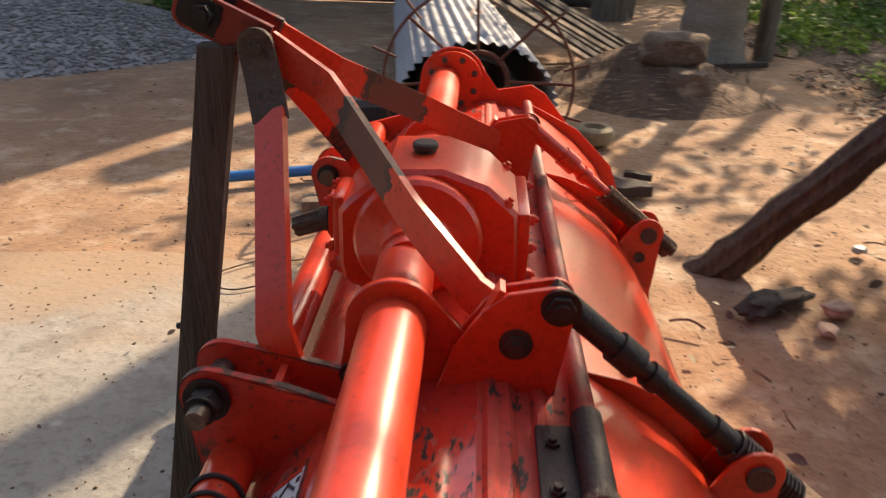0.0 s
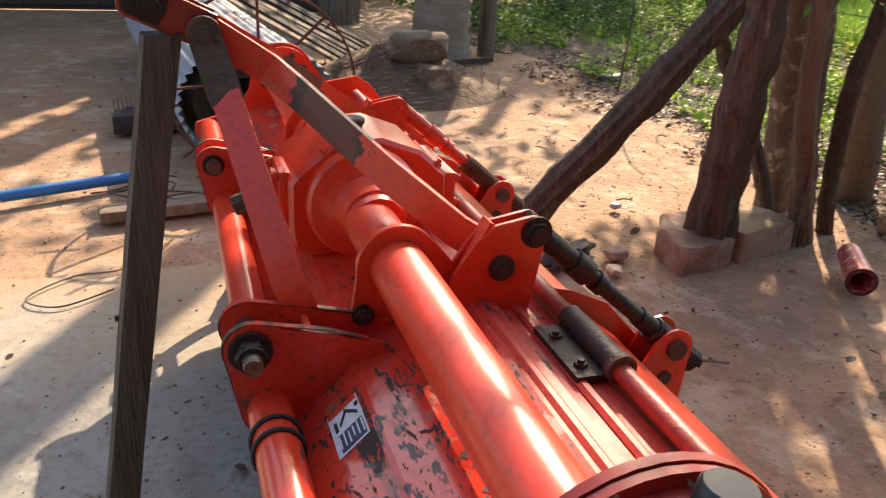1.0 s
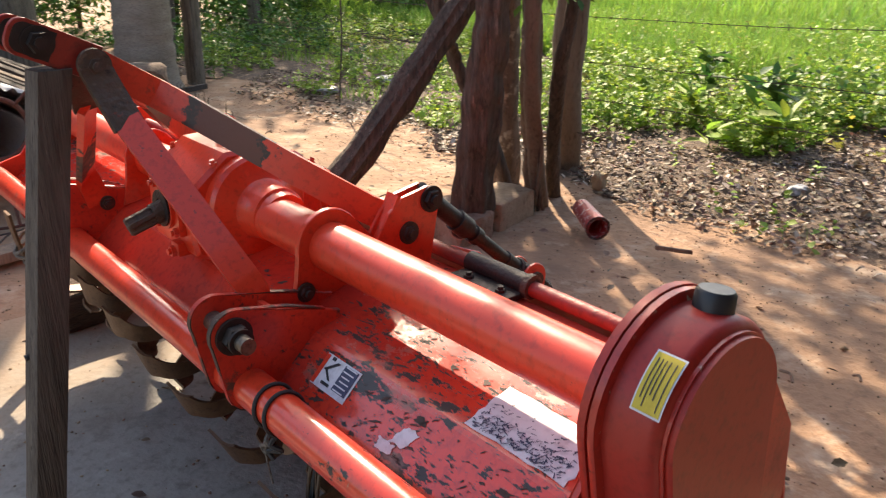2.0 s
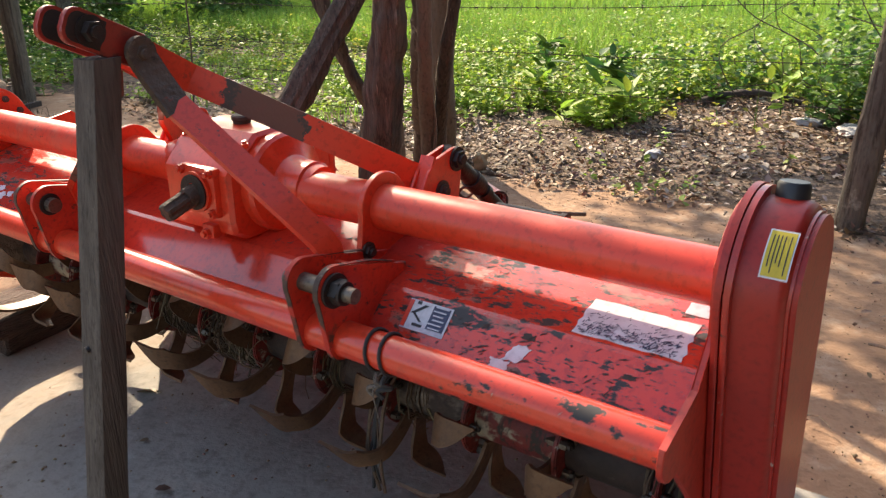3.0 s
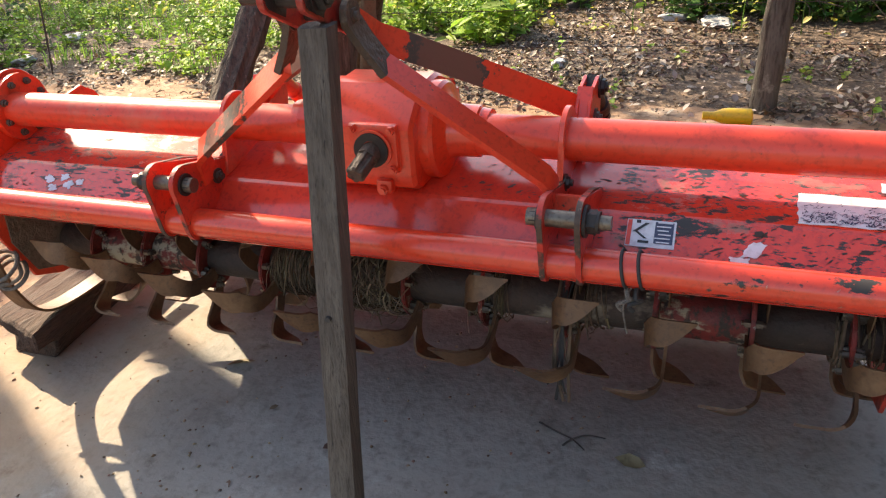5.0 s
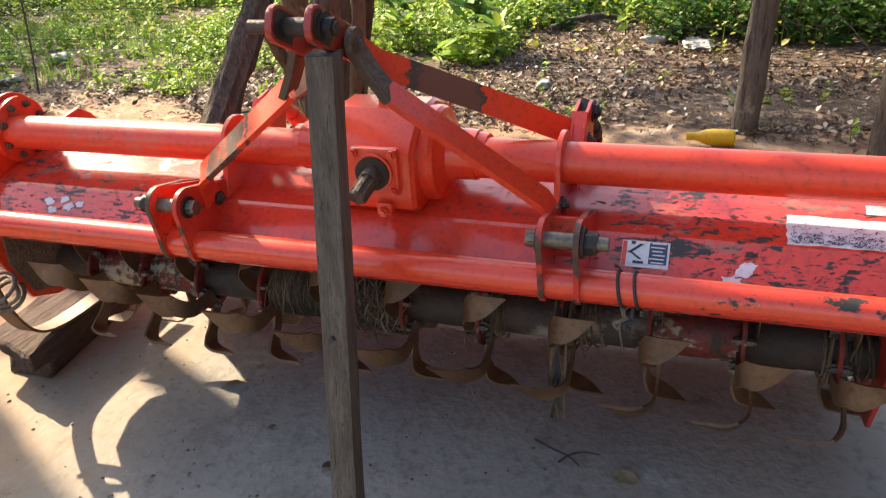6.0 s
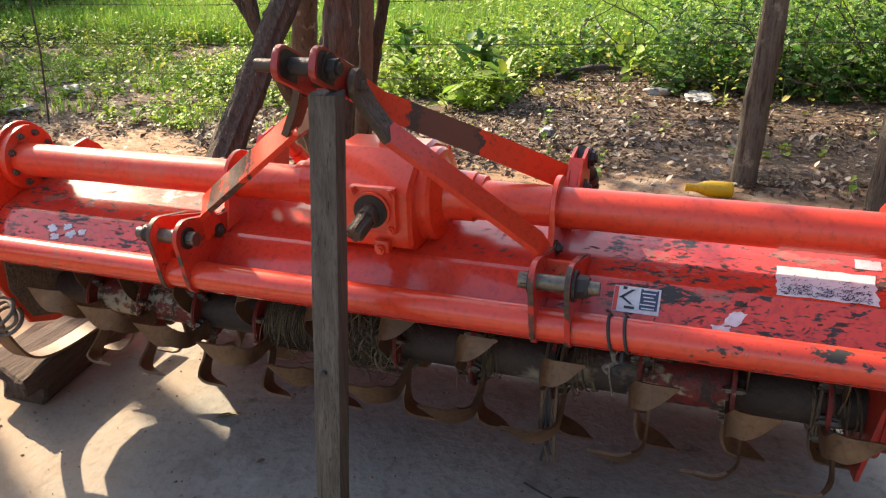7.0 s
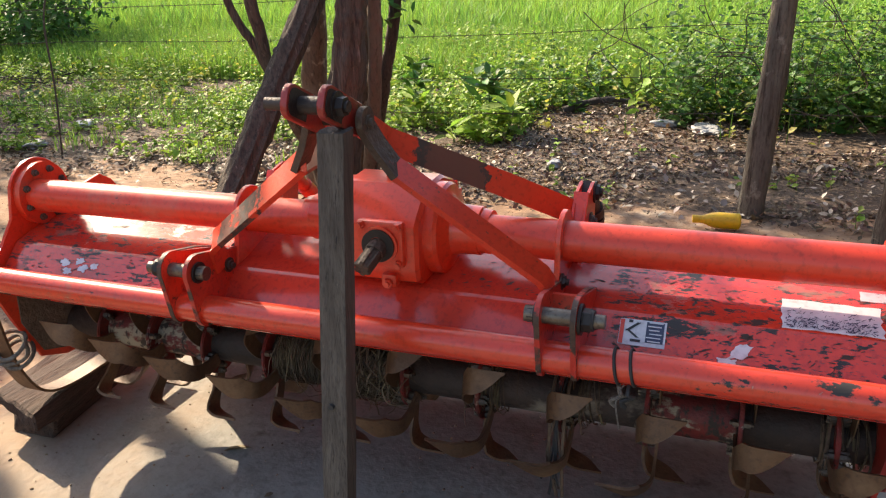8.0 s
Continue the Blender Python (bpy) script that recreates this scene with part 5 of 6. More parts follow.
bm.faces.new(a)
for k in range(len(a)):
    bm.faces.new((a[k], b[k], b[(k + 1) % len(a)], a[(k + 1) % len(a)]))
bmesh.ops.bevel(bm, geom=bm.edges[:], offset=0.012, segments=1, affect="EDGES")
bmesh.ops.triangulate(bm, faces=bm.faces[:])
bmesh.ops.subdivide_edges(bm, edges=bm.edges[:], cuts=3, use_grid_fill=True)
for v in bm.verts:
    v.co += 0.012 * noise.noise_vector(v.co * 9) + 0.008 * noise.noise_vector(v.co * 27)
solid("footing_block", bm, block_mat, "chipped reddish footing block set in the soil", "block", angle=50)
bm = box(B(), (1.92, 1.17, 0.022), (0.36, 0.22, 0.17), pose(0, 0, 0, 0, 0, 17), 0.014)
bmesh.ops.subdivide_edges(bm, edges=bm.edges[:], cuts=4, use_grid_fill=True)
for v in bm.verts:
    v.co += 0.010 * noise.noise_vector(v.co * 9) + 0.006 * noise.noise_vector(v.co * 27)
solid("footing_block", bm, pale_block, "pale sandy footing block beside the red one", "block", angle=50)

tree = thing("tree", "tree of several pale and brown stems grown close together", "tree", at=(2.45, 1.5, 0))


def stem(parent, name, pts, radii, mat, n=16, rough=0.25, ridges=5, seed=1.0):
    ob = mesh_object(name, sweep(B(), smooth_path(pts, 6), radii, n, rough, ridges, seed), mat, parent, angle=60)
    ob.location = -parent.location
    return ob


stem(tree, "trunk", [(2.40, 1.60, -0.1), (2.379, 1.577, 0.05), (2.291, 1.511, 0.42), (2.216, 1.453, 0.76), (2.14, 1.39, 1.15), (2.2, 1.4, 2.2), (2.9, 1.9, 3.2)], (0.080, 0.058), bark_mottled, 24, 0.14, 3, 2.0)
stem(tree, "trunk", [(2.95, 1.63, -0.1), (2.90, 1.60, 0.02), (2.745, 1.492, 0.5), (2.69, 1.434, 0.91), (2.64, 1.37, 1.4), (2.70, 1.40, 2.2), (3.2, 1.4, 3.2)], (0.098, 0.072), bark_tan, 24, 0.12, 2, 6.0)
stem(tree, "trunk", [(2.30, 1.22, -0.1), (2.11, 1.11, 0.26), (1.902, 0.969, 0.65), (1.815, 0.905, 0.94), (1.76, 0.87, 1.3), (1.7, 0.82, 2.2)], (0.043, 0.028), bark_tan, 14, 0.2, 3, 8.0)
stem(tree, "trunk", [(2.45, 1.27, -0.1), (2.31, 1.18, 0.30), (2.147, 1.024, 0.70), (2.122, 0.965, 0.90), (2.085, 0.90, 1.2), (2.02, 0.80, 2.2)], (0.038, 0.026), bark_dark, 14, 0.2, 2, 11.0)
stem(tree, "trunk", [(2.33, 1.30, -0.1), (2.17, 1.19, 0.3), (1.99, 1.06, 0.65), (1.90, 0.985, 0.95), (1.84, 0.94, 1.3), (1.8, 0.9, 2.2)], (0.056, 0.036), bark_mottled, 12, 0.25, 2, 12.0)
stem(tree, "trunk", [(2.28, 1.42, -0.1), (2.12, 1.44, 0.3), (1.95, 1.46, 0.58), (1.86, 1.50, 0.80), (1.79, 1.50, 1.02), (1.72, 1.51, 1.3), (1.6, 1.55, 2.2)], (0.036, 0.028), bark_dark, 12, 0.25, 3, 14.0)
stem(tree, "branch", [(1.875, 1.49, 0.76), (1.82, 1.56, 0.95), (1.76, 1.66, 1.2), (1.6, 1.8, 2.0)], (0.026, 0.018), bark_dark, 12, 0.25, 0, 16.0)
stem(tree, "branch", [(1.90, 1.48, 0.72), (1.84, 1.45, 0.80), (1.76, 1.40, 0.86)], (0.030, 0.02), bark_dark, 12, 0.25, 0, 15.0)
for k in range(3):
    stem(tree, "creeper", [(2.22 - 0.03 * k, 1.14 + 0.01 * k, -0.05), (2.05, 1.06 - 0.02 * k, 0.35), (1.87 - 0.01 * k, 0.95 - 0.012 * k, 0.75), (1.80, 0.885 - 0.01 * k, 1.1), (1.7, 0.8, 2.2)], (0.009, 0.006), (bark_tan, bark_dark)[k % 2], 6, 0.2, 0, k)
# limbs above view, reaching towards the clumps that cast the shade
for a, b in (((2.9, 1.9, 3.2), (4.6, 3.0, 3.6)), ((3.2, 1.4, 3.2), (5.4, 3.6, 3.7)), ((2.9, 1.9, 3.2), (2.4, 2.4, 4.2))):
    stem(tree, "limb", [a, ((a[0] + b[0]) / 2, (a[1] + b[1]) / 2, (a[2] + b[2]) / 2 + 0.15), b], (0.07, 0.03), bark_pale, 10, 0.2, 0, 20)


def crown(parent, clumps, count, size, mat, seed):
    r = np.random.default_rng(seed)
    pts = []
    for cx, cy, cz, rad in clumps:
        q = r.normal(0, 1, (count, 3))
        q = q / np.linalg.norm(q, axis=1)[:, None] * (r.random(count) ** 0.45)[:, None] * np.array([rad, rad, rad * 0.55])
        pts.append(q + np.array([cx, cy, cz]))
    p = np.concatenate(pts)
    ob = leaves("crown", mat, p - np.array(parent.location), r.uniform(0.6, 1.3, len(p)) * size, r.uniform(0, 6.28, len(p)), r.uniform(-60, 30, len(p)), seed)
    ob.parent = parent
    return ob


# unseen leaf clumps, set along the sun's path to shade tiller, soil and litter
crown(tree, [(4.3, 2.9, 3.5, 0.7), (5.4, 3.4, 3.6, 0.8), (6.2, 4.3, 3.7, 0.9), (5.0, 4.4, 3.9, 0.8), (2.6, 2.4, 4.2, 0.8), (6.0, 2.9, 3.5, 0.6)], 420, 0.15, leaf_green, 3)
crown(tree, [(3.9, 4.5, 3.0, 0.55), (3.4, 4.4, 3.0, 0.45), (3.7, 5.0, 3.1, 0.5)], 300, 0.14, leaf_green, 5)
crown(tree, [(2.5, 4.0, 3.3, 0.75), (1.7, 3.3, 3.5, 0.5), (2.9, 3.2, 3.6, 0.5)], 42, 0.14, leaf_green, 4)
crown(tree, [(1.85, 2.75, 3.4, 0.6), (1.5, 2.3, 3.5, 0.4)], 46, 0.14, leaf_green, 7)
crown(tree, [(2.05, 3.55, 3.5, 0.36), (2.45, 3.35, 3.5, 0.42), (2.30, 3.80, 3.55, 0.36)], 95, 0.13, leaf_green, 9)
crown(tree, [(2.75, 3.7, 3.4, 0.5), (3.2, 3.9, 3.2, 0.5), (4.4, 4.0, 3.2, 0.6)], 95, 0.14, leaf_green, 6)
r = np.random.default_rng(8)
top = spread(70, 1.95, 2.35, 0.78, 1.10, 8)
top[:, 2] = r.uniform(1.0, 1.6, 70)
hang = leaves("foliage", leaf_green, top - np.array([2.45, 1.5, 0]), r.uniform(0.06, 0.12, 70), r.uniform(0, 6.28, 70), r.uniform(-70, 10, 70), 8)
hang.parent = tree
bm = B()
tube(bm, (1.62, 0.985, 1.19), (1.61, 1.0, 1.38), 0.013, 0.016, n=12)
tube(bm, (1.63, 0.972, 1.10), (1.62, 0.985, 1.19), 0.005, n=8)
tool = solid("hand_tool", bm, orange_plastic, "hand tool with an orange handle stuck on the log", "tool")

# ---- fence: posts and barbed wire ----
def lean_post(base, lean, r, h, mat, label, seed):
    pts = [(base[0] + lean[0] * z, base[1] + lean[1] * z, z) for z in np.linspace(-0.08, h, 14)]
    return solid("fence_post", sweep(B(), pts, (r, r * 0.88), 14, 0.18, 3, seed), mat, label, "fence post", "fence posts", angle=50)


lean_post((2.74, -0.83), (0.10, -0.05), 0.068, 1.9, bark_pale, "weathered brown wooden fence post leaning in the soil", 31.0)
lean_post((2.47, -1.45), (0.04, -0.04), 0.070, 1.9, bark_pale, "grey mottled fence post at the edge of the yard", 37.0)
lean_post((3.02, 7.6), (0.0, 0.02), 0.06, 1.7, bark_dark, "dark fence post among the weeds", 41.0)
bm = sweep(B(), smooth_path([(2.90, 4.05, -0.05), (2.91, 4.00, 0.5), (2.90, 3.98, 0.95), (2.93, 3.92, 1.18), (2.95, 3.84, 1.22)], 5), 0.007, 8)
solid("wire_stake", bm, wire_mat, "thin rusty wire stake holding the fence", "stake", "fence posts")
for k, h in enumerate((1.10, 0.87, 0.62, 0.42, 0.22)):
    bm = B()
    line = [(3.02, 7.6), (2.90, 4.0), (2.74 + 0.10 * h, -0.83 - 0.05 * h), (2.5, -6.5)]
    pts = []
    for (x0, y0), (x1, y1) in zip(line, line[1:]):
        for j in range(24):
            t = j / 24
            y = y0 + (y1 - y0) * t
            sag = 0.03 * max(-2.0, min(4.2, 2.6 - y)) - 0.02 * math.sin(math.pi * t) + 0.012 * noise.noise((y0 + t * 5, h * 9, 0))
            pts.append(Vector((x0 + (x1 - x0) * t, y0 + (y1 - y0) * t, h + sag)))
    sweep(bm, pts, 0.0020, 5)
    for j in range(len(pts) - 1):
        for q in (0.25, 0.75):
            c = pts[j].lerp(pts[j + 1], q)
            for e in range(3):
                d = Vector((noise.noise((j, q, e)), 0.5 * noise.noise((e, j, q)), noise.noise((q, e, j + 0.5)))).normalized() * 0.016
                tube(bm, c - d, c + d, 0.0014, n=4)
    solid("barbed_wire", bm, wire_mat, "rusty barbed wire strung between fence posts", "wire", "barbed wires")

# ---- bits on the soil ----
far_p, near_p = Vector((2.175, 0.855, 0.060)), Vector((2.040, 0.640, 0.042))
d = (near_p - far_p).normalized()
can = thing("tin_can", "dented red and white printed tin can lying on soil", "can", at=(2.11, 0.75, 0))
part("body", tube(B(), far_p - can.location, near_p - can.location, 0.045, 0.056, n=28, inner=0.044), red_tin, can)
part("bottom", tube(B(), far_p - can.location + d * 0.01, far_p - can.location + d * 0.014, 0.043, n=28), recess_shade, can)
part("rim", tube(B(), near_p - can.location - d * 0.004, near_p - can.location, 0.058, n=28, inner=0.046), recess_shade, can)
bottle = thing("plastic_bottle", "yellow plastic bottle lying on the soil", "bottle", at=(2.46, -0.635, 0))
bottle.scale = (0.9, 0.9, 0.9)
part("body", revolve(B(), (0.02, -0.16, 0.03), (-0.1, 1, 0.02), [(0, 0.035), (0.008, 0.046), (0.12, 0.047), (0.16, 0.040), (0.20, 0.024), (0.23, 0.021)], 24), yellow_plastic, bottle)
part("cap", tube(B(), (-0.003, 0.068, 0.0346), (-0.007, 0.10, 0.0352), 0.023, n=18), yellow_plastic, bottle)


def lump(name, mat, at, size, turn, label, category, seed, amount=0.25):
    bm = B()
    bmesh.ops.create_icosphere(bm, subdivisions=3, radius=1)
    for v in bm.verts:
        f = 1 + amount * noise.noise(v.co * 1.6 + Vector((seed, 0, 0))) + amount * 0.4 * noise.noise(v.co * 5 + Vector((0, seed, 0)))
        c = Vector((max(-0.8, min(0.8, v.co.x)), max(-0.8, min(0.8, v.co.y)), max(-0.75, min(0.75, v.co.z)))) * f
        v.co = Vector((c.x * size[0], c.y * size[1], c.z * size[2]))
    ob = solid(name, bm, mat, label, category, angle=40)
    ob.matrix_basis = pose(*at, 0, 0, turn)
    return ob


def slab(name, mat, at, size, turn, label, category, tilt=0, warp=0.006, seed=0.0):
    bm = box(B(), (0, 0, 0), size, None, 0.004)
    bmesh.ops.subdivide_edges(bm, edges=bm.edges[:], cuts=2, use_grid_fill=True)
    for v in bm.verts:
        v.co += warp * noise.noise_vector(v.co * 14 + Vector((seed, 0, 0)))
    ob = solid(name, bm, mat, label, category)
    ob.matrix_basis = pose(*at, tilt, 0, turn)
    return ob


lump("bark_piece", dark_plank, (1.07, 1.16, 0.020), (0.17, 0.055, 0.036), 32, "broken dark piece of bark on the soil", "bark", 2.0, 0.45)
lump("brick_chip", brick_mat, (1.27, 1.13, 0.018), (0.062, 0.042, 0.026), 20, "pale brick chip lying on the soil", "brick", 3.0)
lump("brick_chip", brick_mat, (1.19, 1.00, 0.010), (0.045, 0.035, 0.014), 70, "flat pale brick chip lying on the soil", "brick", 8.0)
lump("white_chip", cloth_white, (1.56, 1.66, 0.012), (0.034, 0.028, 0.016), 40, "white chip lying on the soil", "chip", 5.0)
lump("soil_clod", pebble_mat, (2.70, 1.17, 0.03), (0.055, 0.045, 0.06), 10, "brown soil clod near the tree", "clod", 6.0, 0.4)
slab("wood_scrap", plank_mat, (2.15, 0.30, 0.012), (0.012, 0.16, 0.02), 30, "short wood splinter on the soil", "wood")
slab("wood_scrap", dark_plank, (0.74, 2.22, 0.03), (0.20, 0.10, 0.05), 10, "dark offcut of wood on the soil", "wood")
slab("wood_scrap", dark_plank, (0.80, 2.33, 0.06), (0.13, 0.04, 0.03), -20, "small dark wood chip on the soil", "wood", seed=4)
slab("wood_scrap", plank_mat, (0.69, 2.28, 0.06), (0.02, 0.14, 0.015), 60, "thin split stick on the soil", "wood", 15)
tyre = thing("small_tyre", "dusty khaki small tyre lying flat", "tyre", at=(0.68, 3.05, 0))
part("tread", revolve(B(), (0, 0, 0.0), (0, 0, 1), [(0, 0.085), (0.012, 0.105), (0.045, 0.115), (0.08, 0.105), (0.092, 0.085), (0.092, 0.06), (0.06, 0.05)], 32), tyre_mat, tyre)
part("rim", revolve(B(), (0, 0, 0.03), (0, 0, 1), [(0, 0.048), (0.035, 0.048), (0.036, 0.02), (0.046, 0.018)], 24), tyre_mat, tyre)

# hollow brick, tray, fork head
# brick coloured dark for the shade it lies in
hollow = thing("hollow_brick", "hollow brick behind the tailboard, coloured dark for its shade", "brick", at=(0.78, 0.07, 0))
ob = part("body", box(B(), (0, 0, 0), (0.11, 0.20, 0.095), None, 0.012), old_stone, hollow)
ob.matrix_basis = pose(0, 0, 0.040, 0, 0, 24)
for u in (-0.033, 0.0, 0.033):
    for w in (-0.022, 0.022):
        # dark disc on the solid face takes the place of a shaded hole
        ob = part("hole", tube(B(), (u, -0.1015, w), (u, -0.097, w), 0.012, n=14), recess_shade, hollow, "dark disc standing for a shaded opening")
        ob.matrix_basis = pose(0, 0, 0.040, 0, 0, 24)
lump("wood_scrap", dark_plank, (0.73, -0.06, 0.02), (0.10, 0.055, 0.04), 40, "dark wood offcut behind the tailboard", "wood", 21.0, 0.3)
tray = thing("plastic_tray", "white plastic tray lying on shaded soil", "tray", at=(-2.22, 5.53, 0))
bm = B()
box(bm, (0, 0, 0.01), (0.34, 0.22, 0.012), None, 0.004)
for x, y, a, b in ((0, 0.11, 0.34, 0.012), (0, -0.11, 0.34, 0.012), (0.17, 0, 0.012, 0.22), (-0.17, 0, 0.012, 0.22)):
    box(bm, (x, y, 0.035), (a, b, 0.055), None, 0.003)
part("basin", bm, white_paper, tray)
fork = thing("fork_head", "rusty fork head leaning on a dark block", "fork", at=(-0.61, 3.50, 0))
part("block", box(B(), (0, 0, 0.04), (0.10, 0.09, 0.09), None, 0.006), dark_plank, fork)
for k in range(5):
    part("tine", tube(B(), (-0.10 + 0.025 * k, -0.05, 0.03), (-0.10 + 0.022 * k, -0.06, 0.155 + 0.01 * (k % 2)), 0.004, 0.0025, n=6), bright_steel, fork)
part("bar", tube(B(), (-0.11, -0.05, 0.035), (0.02, -0.05, 0.035), 0.006, n=8), bright_steel, fork)

# blue pipe, planks, loose wire by the pad
bm = tube(B(), (-1.12, 2.19, 0.026), (-0.58, 2.39, 0.026), 0.026, n=24, inner=0.022)
solid("blue_pipe", bm, blue_pvc, "blue plastic water pipe lying on the soil", "pipe")
slab("plank", plank_mat, (-0.24, 1.99, 0.022), (0.95, 0.11, 0.045), 10, "grey weathered plank lying on the soil", "plank")
slab("plank", dark_plank, (-0.55, 3.35, 0.05), (0.34, 0.18, 0.10), 5, "dark wooden block on the ground", "plank")
rng = random.Random(4)
for k in range(5):
    c = Vector((-0.58 + 0.10 * k, 2.14 + 0.05 * math.sin(k * 2), 0.02))
    pts = [c + Vector((0.16 * math.cos(a + k) * (1 + 0.2 * math.sin(3 * a)), 0.09 * math.sin(a + k), 0.02 + 0.02 * math.sin(2 * a + k))) for a in np.linspace(0, 4.6, 26)]
    solid("loose_wire", sweep(B(), pts, 0.004, 6), wire_mat, "coil of loose grey wire on the soil", "wire", "loose wires")
pts = smooth_path([(-0.48, 1.70, 0.01), (-0.58, 1.38, 0.012), (-0.76, 1.33, 0.012), (-0.89, 1.18, 0.012), (-0.78, 1.10, 0.012), (-0.62, 1.20, 0.012)], 8)
solid("loose_wire", sweep(B(), pts, 0.003, 5), wire_mat, "bent wire lying at the edge of the pad", "wire", "loose wires")

# iron cage wheel and the rolled roofing sheet behind the tiller
wheel = thing("cage_wheel", "rusty iron cage wheel with round bars and spikes", "wheel", at=(0.02, 2.44, 0))
WC = Vector((0.01, 0, 0.435))


def hoop(c, r, y, n=48):
    return [c + Vector((r * math.cos(a), y, r * math.sin(a))) for a in np.linspace(0, 2 * math.pi, n)]


part("rim", sweep(B(), hoop(WC, 0.445, 0.0), 0.0075, 8), rust_iron, wheel)
part("hub_ring", sweep(B(), hoop(WC + Vector((0, 0.08, 0)), 0.14, 0.0), 0.012, 8), rust_iron, wheel)
for k in range(8):
    a = radians(45 * k + 2)
    o = Vector((math.cos(a), 0, math.sin(a)))
    part("spoke", tube(B(), WC + o * 0.13 + Vector((0, 0.08, 0)), WC + o * 0.445, 0.0075, n=8), rust_iron, wheel)
for k in range(12):
    a = radians(30 * k + 12)
    o = Vector((math.cos(a), 0, math.sin(a)))
    part("spike", tube(B(), WC + o * 0.40 + Vector((0, -0.02, 0)), WC + o * 0.52 + Vector((0, 0.02, 0)), 0.0065, n=6), rust_iron, wheel)

bm = B()
rows = []
for j in range(7):
    y = 2.62 + 0.55 * j
    row = []
    for k in range(240):
        t = k / 239
        a = radians(-62 + 318 * t)
        rr = 0.36 + 0.035 * t
        rip = 0.011 * math.sin(t * 2 * math.pi * 36)
        edge = 0.04 * noise.noise((t * 5, 0, 0)) if j == 0 else 0
        row.append(bm.verts.new((0.04 - 0.06 * j + (rr + rip) * 1.03 * math.cos(a), y + edge, 0.30 + (rr + rip) * 0.80 * math.sin(a))))
    rows.append(row)
for a, b in zip(rows, rows[1:]):
    for k in range(239):
        bm.faces.new((a[k], a[k + 1], b[k + 1], b[k]))
# inner turns, added to keep light out of the roll's mouth
rows = []
for j in range(4):
    y = 2.75 + 1.0 * j
    rows.append([bm.verts.new((0.04 - 0.109 * (j + 0.24) + (0.12 + 0.20 * t) * math.cos(9.5 * t + 1), y + 0.05 * math.sin(7 * t), 0.30 + (0.12 + 0.20 * t) * 0.78 * math.sin(9.5 * t + 1))) for t in np.linspace(0, 1, 70)])
for a, b in zip(rows, rows[1:]):
    for k in range(69):
        bm.faces.new((a[k], a[k + 1], b[k + 1], b[k]))
roll = solid("rolled_roofing_sheet", bm, zinc, "rolled corrugated zinc roofing sheet lying on the ground", "roofing sheet", angle=80)
roll.data.materials[0] = zinc
for k in range(7):
    w = 0.085 + 0.03 * math.sin(k * 2.1)
    low = Vector((1.0 + 0.05 * k, 4.88 + 0.13 * k, 0.02 + 0.012 * k))
    high = Vector((-0.36 + 0.05 * k, 5.0 + 0.14 * k, 0.77 + 0.03 * math.sin(k * 1.7)))
    bm = bar(B(), [low, low.lerp(high, 0.5), high], w, 0.024, (0.25, 1, 0.1))
    solid("board", bm, plank_mat if k in (0, 3) else dark_plank, "pale weathered board leaning on the rolled sheet" if k in (0, 3) else "dark old board leaning on the rolled sheet", "board", "stacked boards")
slab("plank", dark_plank, (2.10, 5.28, 0.012), (0.55, 0.05, 0.045), 20, "dark plank lying before the palm", "plank")

# earth mound with its two blocks, palm trunk and far trunks
bm = B()
G = 36
gv = []
for j in range(G + 1):
    row = []
    for i in range(G + 1):
        u, w = -1 + 2 * i / G, -1 + 2 * j / G
        r = math.hypot(u, w)
        h = 0.40 * max(0, 1 - r ** 1.3) * (1 + 0.5 * noise.noise((u * 3, w * 3, 1))) + 0.05 * noise.noise((u * 9, w * 9, 4)) * max(0, 1.1 - r)
        row.append(bm.verts.new((1.28 + 0.78 * u, 4.50 + 0.85 * w, 0.85 * h - 0.03)))
    gv.append(row)
for j in range(G):
    for i in range(G):
        bm.faces.new((gv[j][i], gv[j][i + 1], gv[j + 1][i + 1], gv[j + 1][i]))
solid("earth_mound", bm, earth, "mound of dark earth and dry straw", "mound", angle=80)
lump("stone_block", old_stone, (1.34, 4.30, 0.30), (0.27, 0.17, 0.145), 8, "weathered grey squared block lying on the earth mound", "block", 51.0, 0.16)
lump("earth_block", old_stone, (1.40, 4.00, 0.10), (0.17, 0.13, 0.15), 15, "brown weathered block leaning on the earth mound", "block", 13.0, 0.2)
palm = thing("palm_tree", "grey ringed palm trunk beyond the mound", "palm", at=(1.96, 5.70, 0))
bm = B()
rings = []
for k in range(120):
    z = 6.0 * k / 119
    r = 0.255 - 0.030 * z + 0.016 * abs(math.sin(z * 19)) ** 0.6 + 0.01 * noise.noise((z * 9, 0, 0))
    r += 0.25 * max(0, 0.28 - z)
    rings.append([bm.verts.new((r * math.cos(a) * (1 + 0.03 * noise.noise((a, z, 0))) + 0.02 * z, r * math.sin(a), z - 0.1)) for a in np.linspace(0, 2 * math.pi, 24, endpoint=False)])
for a, b in zip(rings, rings[1:]):
    for k in range(24):
        bm.faces.new((a[k], a[(k + 1) % 24], b[(k + 1) % 24], b[k]))
bm.faces.new(rings[-1])
part("trunk", bm, palm_mat, palm)
